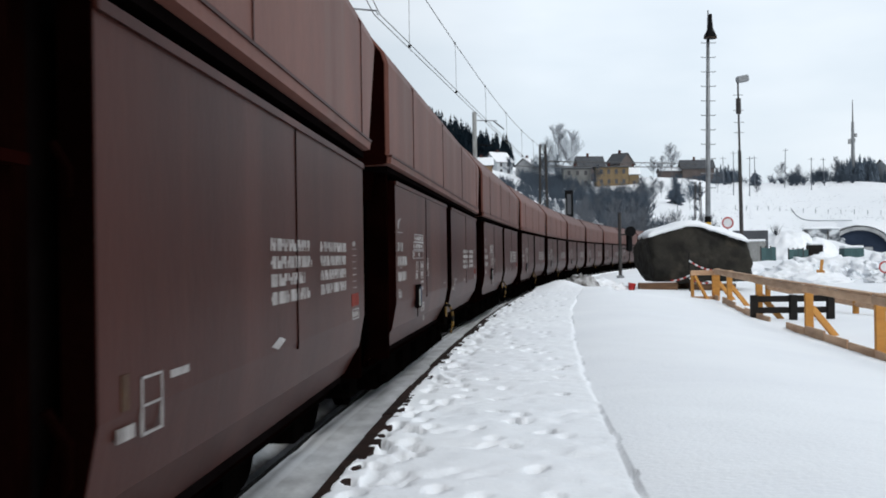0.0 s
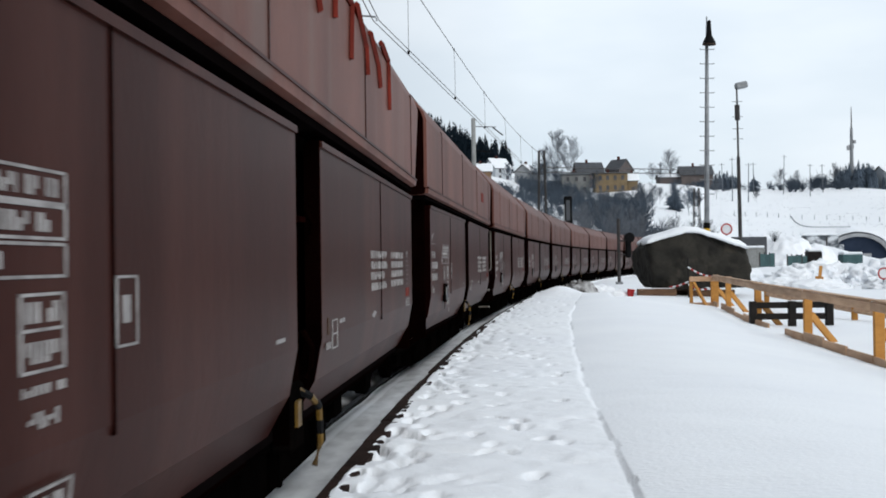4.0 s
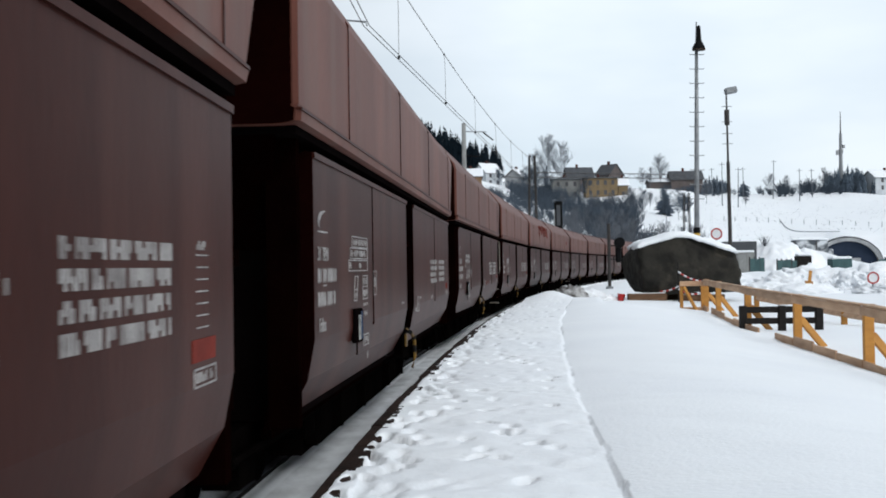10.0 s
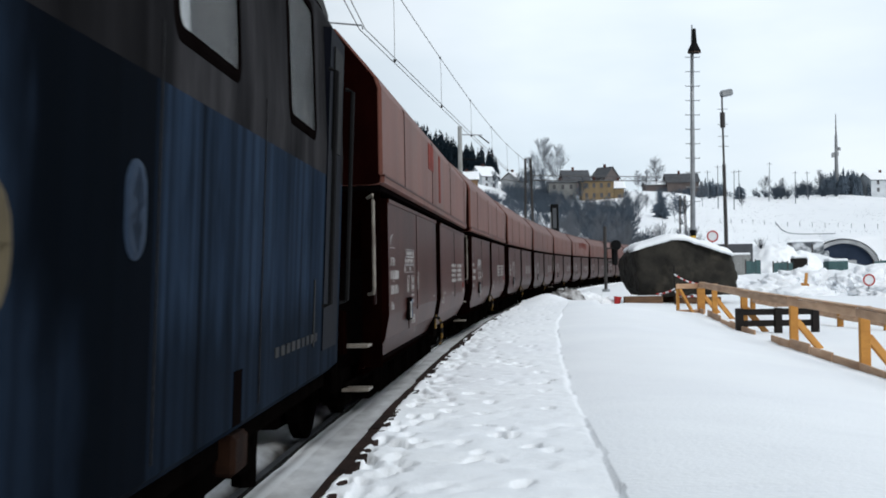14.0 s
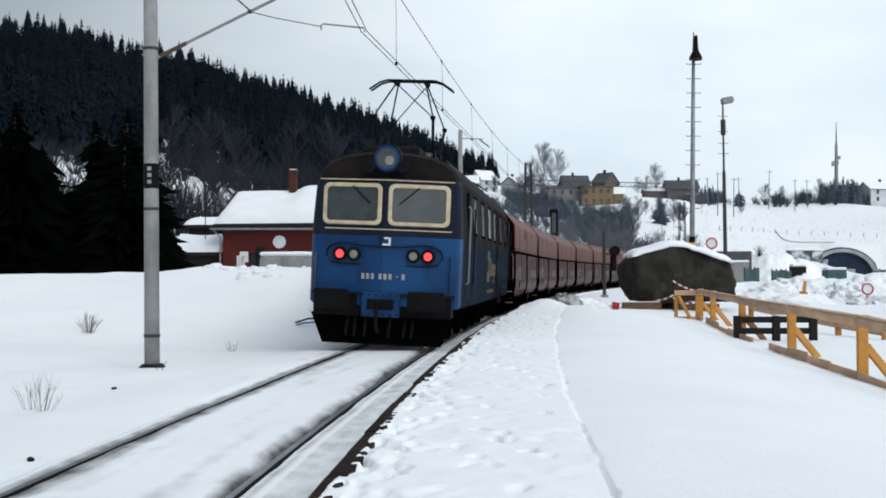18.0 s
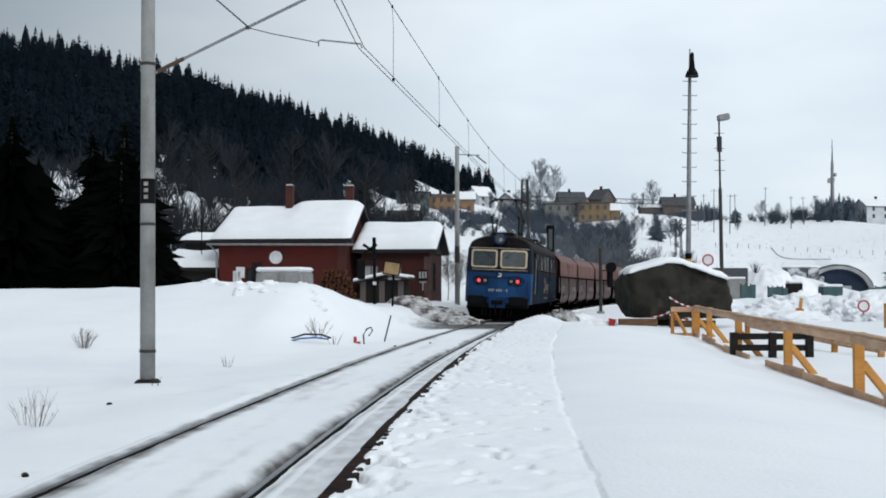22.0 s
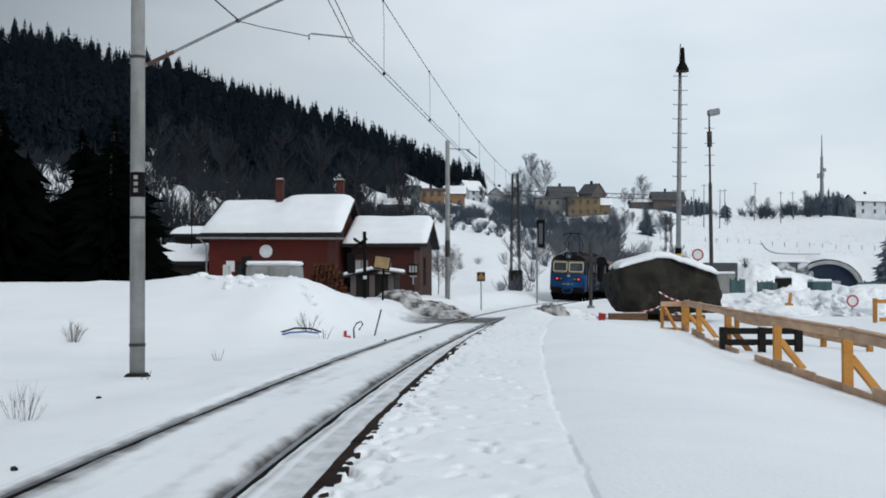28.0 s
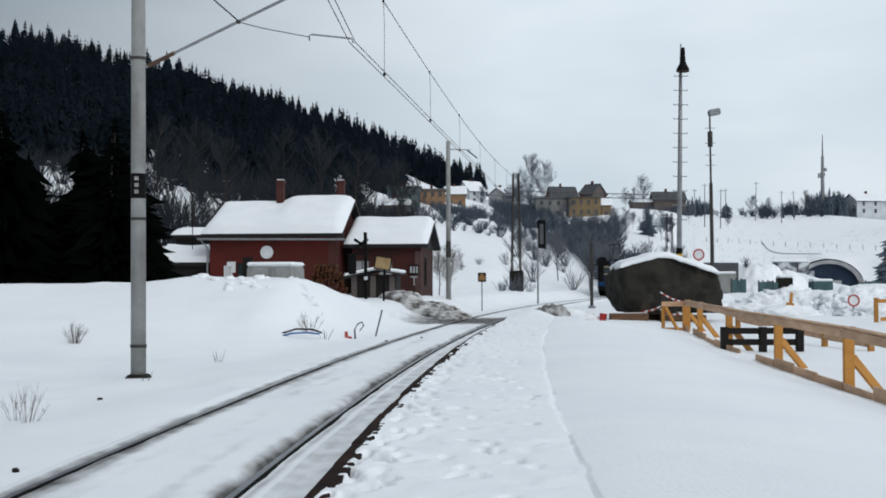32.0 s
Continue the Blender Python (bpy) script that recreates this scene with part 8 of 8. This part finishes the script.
far_house(17.5, 338, 4.6, 5.2, 3.6, 5.6, M_PALEWALL, 62, "white gabled wing of the hillside house", 0.2, 2, 2, M_GREYROOF, 23.2)
far_house(31.5, 345, 7.6, 7, 4.1, 7.2, M_BROWNWALL, 8, "house with a broad dark grey roof", 0.0, 3, 1, M_GREYROOF, 22.6)
far_house(25.2, 322, 7.4, 7, 5.7, 6.2, M_GREYHOUSE, 0, "grey two-storey house on the slope", 0.0, 3, 2, M_GREYROOF, 18.8)
far_house(33.6, 318, 8.6, 7, 5.5, 5.9, M_OCHRE, 0, "dull ochre two-storey house on the slope", 0.0, 4, 2, M_GREYROOF, 18.9)
far_house(42.4, 318.4, 2.6, 5, 3.6, 5.4, M_OCHRE, 0, "ochre side wing with a snowy roof", 0.2, 1, 1, M_GREYROOF, 18.9)
far_house(40.2, 352, 4.8, 7.2, 5.0, 8.0, M_BROWNWALL, -42, "tall brown house with a gable on the hill", 0.0, 2, 2, M_GREYROOF, 22.9)
far_house(56.2, 352, 8.5, 7, 3.7, 4.7, M_BROWNWALL, 0, "low brown house with a snowy roof", 0.25, 3, 1, M_GREYROOF, 21.7)
far_house(62.2, 350, 9.3, 7, 4.8, 7.3, M_BROWNWALL, 0, "house with a dark grey roof on the skyline", 0.0, 3, 1, M_GREYROOF, 21.3)
far_house(71.7, 352, 2.5, 4, 2.2, 3.0, M_REDBRICK, 0, "small red brick shed on the skyline", 0.0, 1, 1, M_GREYROOF, 21.9)
far_house(122.0, 350, 12.5, 7, 4.5, 6.6, M_WHITEHOUSE, 14, "white house with a snowy roof on the hill", 0.2, 3, 2, M_GREYROOF, 21.2)
far_house(-11.0, 205, 4.9, 5, 2.1, 3.1, M_BROWNWALL, 0, "dark brown shed with a snow-edged roof", 0.2, 1, 1, M_GREYROOF, 12.9)
far_house(-10.7, 226, 6.1, 7, 4.4, 4.8, M_HOUSE_TEAL, 0, "faded teal house with a flat snowy roof", 0.1, 4, 2, M_GREYROOF, 15.4)


def tower():
    x, y = 112.5, 352
    z = float(hill(np.array([x]), np.array([y]))[0])
    m = empty("radio_tower", pose(x, y, z - 1, 0, 0.4, 0), "slender pale radio tower on the hilltop", "tower")
    part("shaft", tube([(0, 0, -1), (0, 0, 19.5)], 0.75, 12, 0.40), M_STEEL, m)
    part("collar", tube([(0, 0, 13.5), (0, 0, 14.6)], 0.72, 12), M_STEEL, m)
    part("antenna", tube([(0, 0, 19.5), (0, 0, 26)], 0.22, 6, 0.08), M_DARKMETAL, m)
    part("dishes", boxes((-1.3, -0.6, -0.4, 0.4, 13, 14.4), (0.6, 1.2, -0.4, 0.4, 15, 16)), M_PALEWALL, m)


tower()


def tunnel():
    cx, y, z = 74.8, 231, 0.6
    m = empty("tunnel_portal", pose(cx, y, z, 0, 0, -8), "arched concrete road tunnel portal in a snowy slope", "tunnel")
    bm = bmesh.new()
    R1, R0 = 6.4, 5.7
    def arch(r, yy, rise):
        return [bm.verts.new((r * math.cos(math.pi * i / 24), yy, rise + r * 0.80 * math.sin(math.pi * i / 24))) for i in range(25)]
    loops = [arch(R1, 0, 0), arch(R0, 0, 0), arch(R0, 40, 0), arch(R1, 40, 0)]
    for q, w in ((loops[0], loops[1]), (loops[1], loops[2]), (loops[3], loops[0])):
        for i in range(24):
            bm.faces.new((q[i], q[i + 1], w[i + 1], w[i]))
    bmesh.ops.recalc_face_normals(bm, faces=bm.faces[:])
    part("lining", bm, M_TUNNEL, m, "dark tunnel lining")
    bm = bmesh.new()
    a, b, c, d = arch(R1 + 0.15, -0.5, 0.0), arch(R0, -0.5, 0.0), arch(R0, 0.05, 0.0), arch(R1 + 0.15, 0.05, 0.0)
    for q, w in ((a, b), (b, c), (c, d), (d, a)):
        for i in range(24):
            bm.faces.new((q[i], q[i + 1], w[i + 1], w[i]))
    bmesh.ops.recalc_face_normals(bm, faces=bm.faces[:])
    part("arch_ring", bm, M_PALEWALL, m, "pale concrete arch ring")
    bm = bmesh.new()
    front, rear = arch(R0 - 0.02, 0.35, 0.0), arch(R0 - 0.02, 0.6, 0.0)
    bm.faces.new(front)
    bm.faces.new(rear[::-1])
    bmesh.ops.recalc_face_normals(bm, faces=bm.faces[:])
    # Sheet added within the arch; its navy paints the unlit inside
    part("gate", bm, M_NIGHTBLUE, m, "navy sheet closing the tunnel")
    part("lower_block", boxes((-1.0, 2.2, -1.5, -0.8, 0, 1.3)), M_PALEWALL, m)
    bm = bmesh.new()
    bmesh.ops.create_grid(bm, x_segments=40, y_segments=24, size=1)
    for v in bm.verts:
        x, yy = v.co.x * 8.4, (v.co.y + 1) * 7
        cover = max(0.0, 1 - (x / (R1 + 0.5)) ** 2) ** 0.5 * (R1 * 0.8 + 0.5)
        if abs(x) > R1:
            cover -= (abs(x) - R1) * 0.5
        v.co = Vector((x, yy, cover + 0.10 * yy + 0.15 * noise.noise(Vector((x * 0.5, yy * 0.5, 1)))))
    bmesh.ops.solidify(bm, geom=bm.faces[:], thickness=0.15)
    part("slope_snow", bm, M_SNOW, m, "snow over the portal", smooth=True)


tunnel()


def site():
    rnd = random.Random(61)
    h = empty("site_hoarding", pose(0, 0, 0), "teal sheet hoarding round the building site", "hoarding")
    for x0, x1, top, count in ((26.5, 28.3, 1.55, 4), (34.9, 43.5, 1.55, 12), (24.2, 25.6, 1.75, 3)):
        xs = np.linspace(x0, x1, count + 1)
        for i, (a, b) in enumerate(zip(xs, xs[1:])):
            y = 100 + 0.5 * math.sin(i * 0.6)
            part("sheet", boxes((a + 0.02, b - 0.03, y - 0.03, y + 0.03, -0.4, top + rnd.uniform(-0.12, 0.06))), M_TEAL, h)
            part("hoarding_post", boxes((a - 0.05, a + 0.03, y - 0.08, y + 0.06, -0.4, top + 0.1)), M_DARKMETAL, h)
    for x, y, w, d, hh, mm, lab in ((28.95, 101, 1.15, 1.2, 1.85, M_OLDWOOD, "dark site cabin with snow on top"), (31.4, 99, 1.6, 1.6, 1.55, M_TEAL, "dull teal site container with snow on top"),
                                    (28.0, 121, 3.4, 2.4, 3.5, M_GREYROOF, "long dark grey site building"), (26.6, 112, 1.6, 1.6, 2.3, M_CONCRETE, "pale grey site cabin with snow on top")):
        c = empty("site_container", pose(x, y, 0, 0, 0, rnd.uniform(-4, 4)), lab, "container", "site containers")
        z = land(x, y) - 0.3
        part("shell", boxes((-w / 2, w / 2, -d / 2, d / 2, z, hh), bevel=0.03), mm, c)
        for i in range(int((w - 0.2) / 0.35)):
            part("rib", boxes((-w / 2 + 0.2 + i * 0.35, -w / 2 + 0.28 + i * 0.35, -d / 2 - 0.03, -d / 2 + 0.01, z, hh - 0.1)), mm, c)
        if mm is not M_GREYROOF:
            part("top_snow", boxes((-w / 2, w / 2, -d / 2, d / 2, hh + 0.004, hh + 0.22), bevel=0.08), M_SNOW, c)
    # snow-clad spoil mound with scaffold poles
    heap(45.5, 172, 4.6, 4, 4.4 - land(45.5, 172), M_SNOW, "tall snow-clad spoil mound at the site", 31.0, 0, 0.35)
    heap(50.5, 178, 4.2, 4, 3.2 - land(50.5, 178), M_SNOW, "lower snow-clad spoil mound at the site", 33.0, 0, 0.35)
    w = empty("retaining_wall", pose(62.5, 215, 1.0), "dark concrete retaining wall with snow ledges", "wall")
    part("wall_slab", boxes((-3.0, 3.6, -0.4, 0.6, -2, 4.2), (-2.2, 1.2, -0.7, 0.3, -2, 3.4), (1.6, 4.4, -0.9, 0.2, -2, 2.6), bevel=0.25), M_WALL_SNOWY, w)
    part("ledge_snow", boxes((-3.1, 3.7, -0.6, 0.8, 4.204, 4.55), bevel=0.15), M_SNOW, w)
    for a, b in ((-2.9, -2.3), (1.3, 1.55)):
        part("dark_panel", boxes((a, b, -0.46, -0.38, 1.2, 3.9)), M_DARKMETAL, w)
    te = empty("terrace_edge", pose(64.4, 240, 7.0), "dark curved terrace edge in the snow", "wall")
    curve = [(i * 0.85, 0, 0.3 + 2.3 * math.exp(-i * 0.7)) for i in range(15)]
    for i, (a, b) in enumerate(zip(curve, curve[1:])):
        # Slab borrows the hazy twig colour to look fainter
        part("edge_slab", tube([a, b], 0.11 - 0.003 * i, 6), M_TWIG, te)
    for i, (x, y, hh) in enumerate(((88, 335, 11), (66, 300, 11), (70, 300, 10), (94, 330, 9), (99, 335, 8), (118, 300, 7.5), (71, 335, 8), (79, 332, 9))):
        z = land(x, y)
        p = empty("utility_pole", pose(x, y, z, 0, rnd.uniform(-2, 2), 0), "thin wooden utility pole on the slope", "pole", "utility poles")
        # Pole is paled with the hazy twig colour
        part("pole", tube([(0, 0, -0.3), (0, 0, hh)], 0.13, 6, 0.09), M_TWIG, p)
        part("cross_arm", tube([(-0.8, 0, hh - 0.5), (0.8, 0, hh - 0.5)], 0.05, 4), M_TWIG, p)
    fe = empty("field_fence", pose(0, 0, 0), "line of thin fence posts across the field", "fence")
    for i in range(26):
        x, y = 58 + i * 2.6, 262 + 3 * math.sin(i * 0.3)
        z = land(x, y)
        # Posts are paled with the hazy twig colour too
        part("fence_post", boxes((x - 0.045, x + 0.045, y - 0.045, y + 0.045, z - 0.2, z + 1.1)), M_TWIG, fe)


site()


# ---- what moves ----
def train_at(t):
    """Where the last wagon's rear coupling is at t seconds."""
    return float(np.interp(t, [0, 3, 6, 9, 11, 13, 14.5, 19, 24, 28, 32], [-91.72, -70.60, -48.90, -27.25, -12.60, 1.90, 12.74, 44.98, 81.0, 109.7, 137.6]))


def motions():
    times = [i * 1.0 for i in range(33)]
    for n, w in enumerate(TRAIN):
        walk(w, [(t, riding(train_at(t) + WAGON * (n + 0.5), 8.4)) for t in times])
    lean = pose(0, 0, 1.77) @ pose(0, 0.03, 0, 2.6) @ pose(0, 0, -1.77)
    walk(LOCO, [(t, riding(train_at(t) - 8.05, 8.4) @ lean) for t in times])


motions()
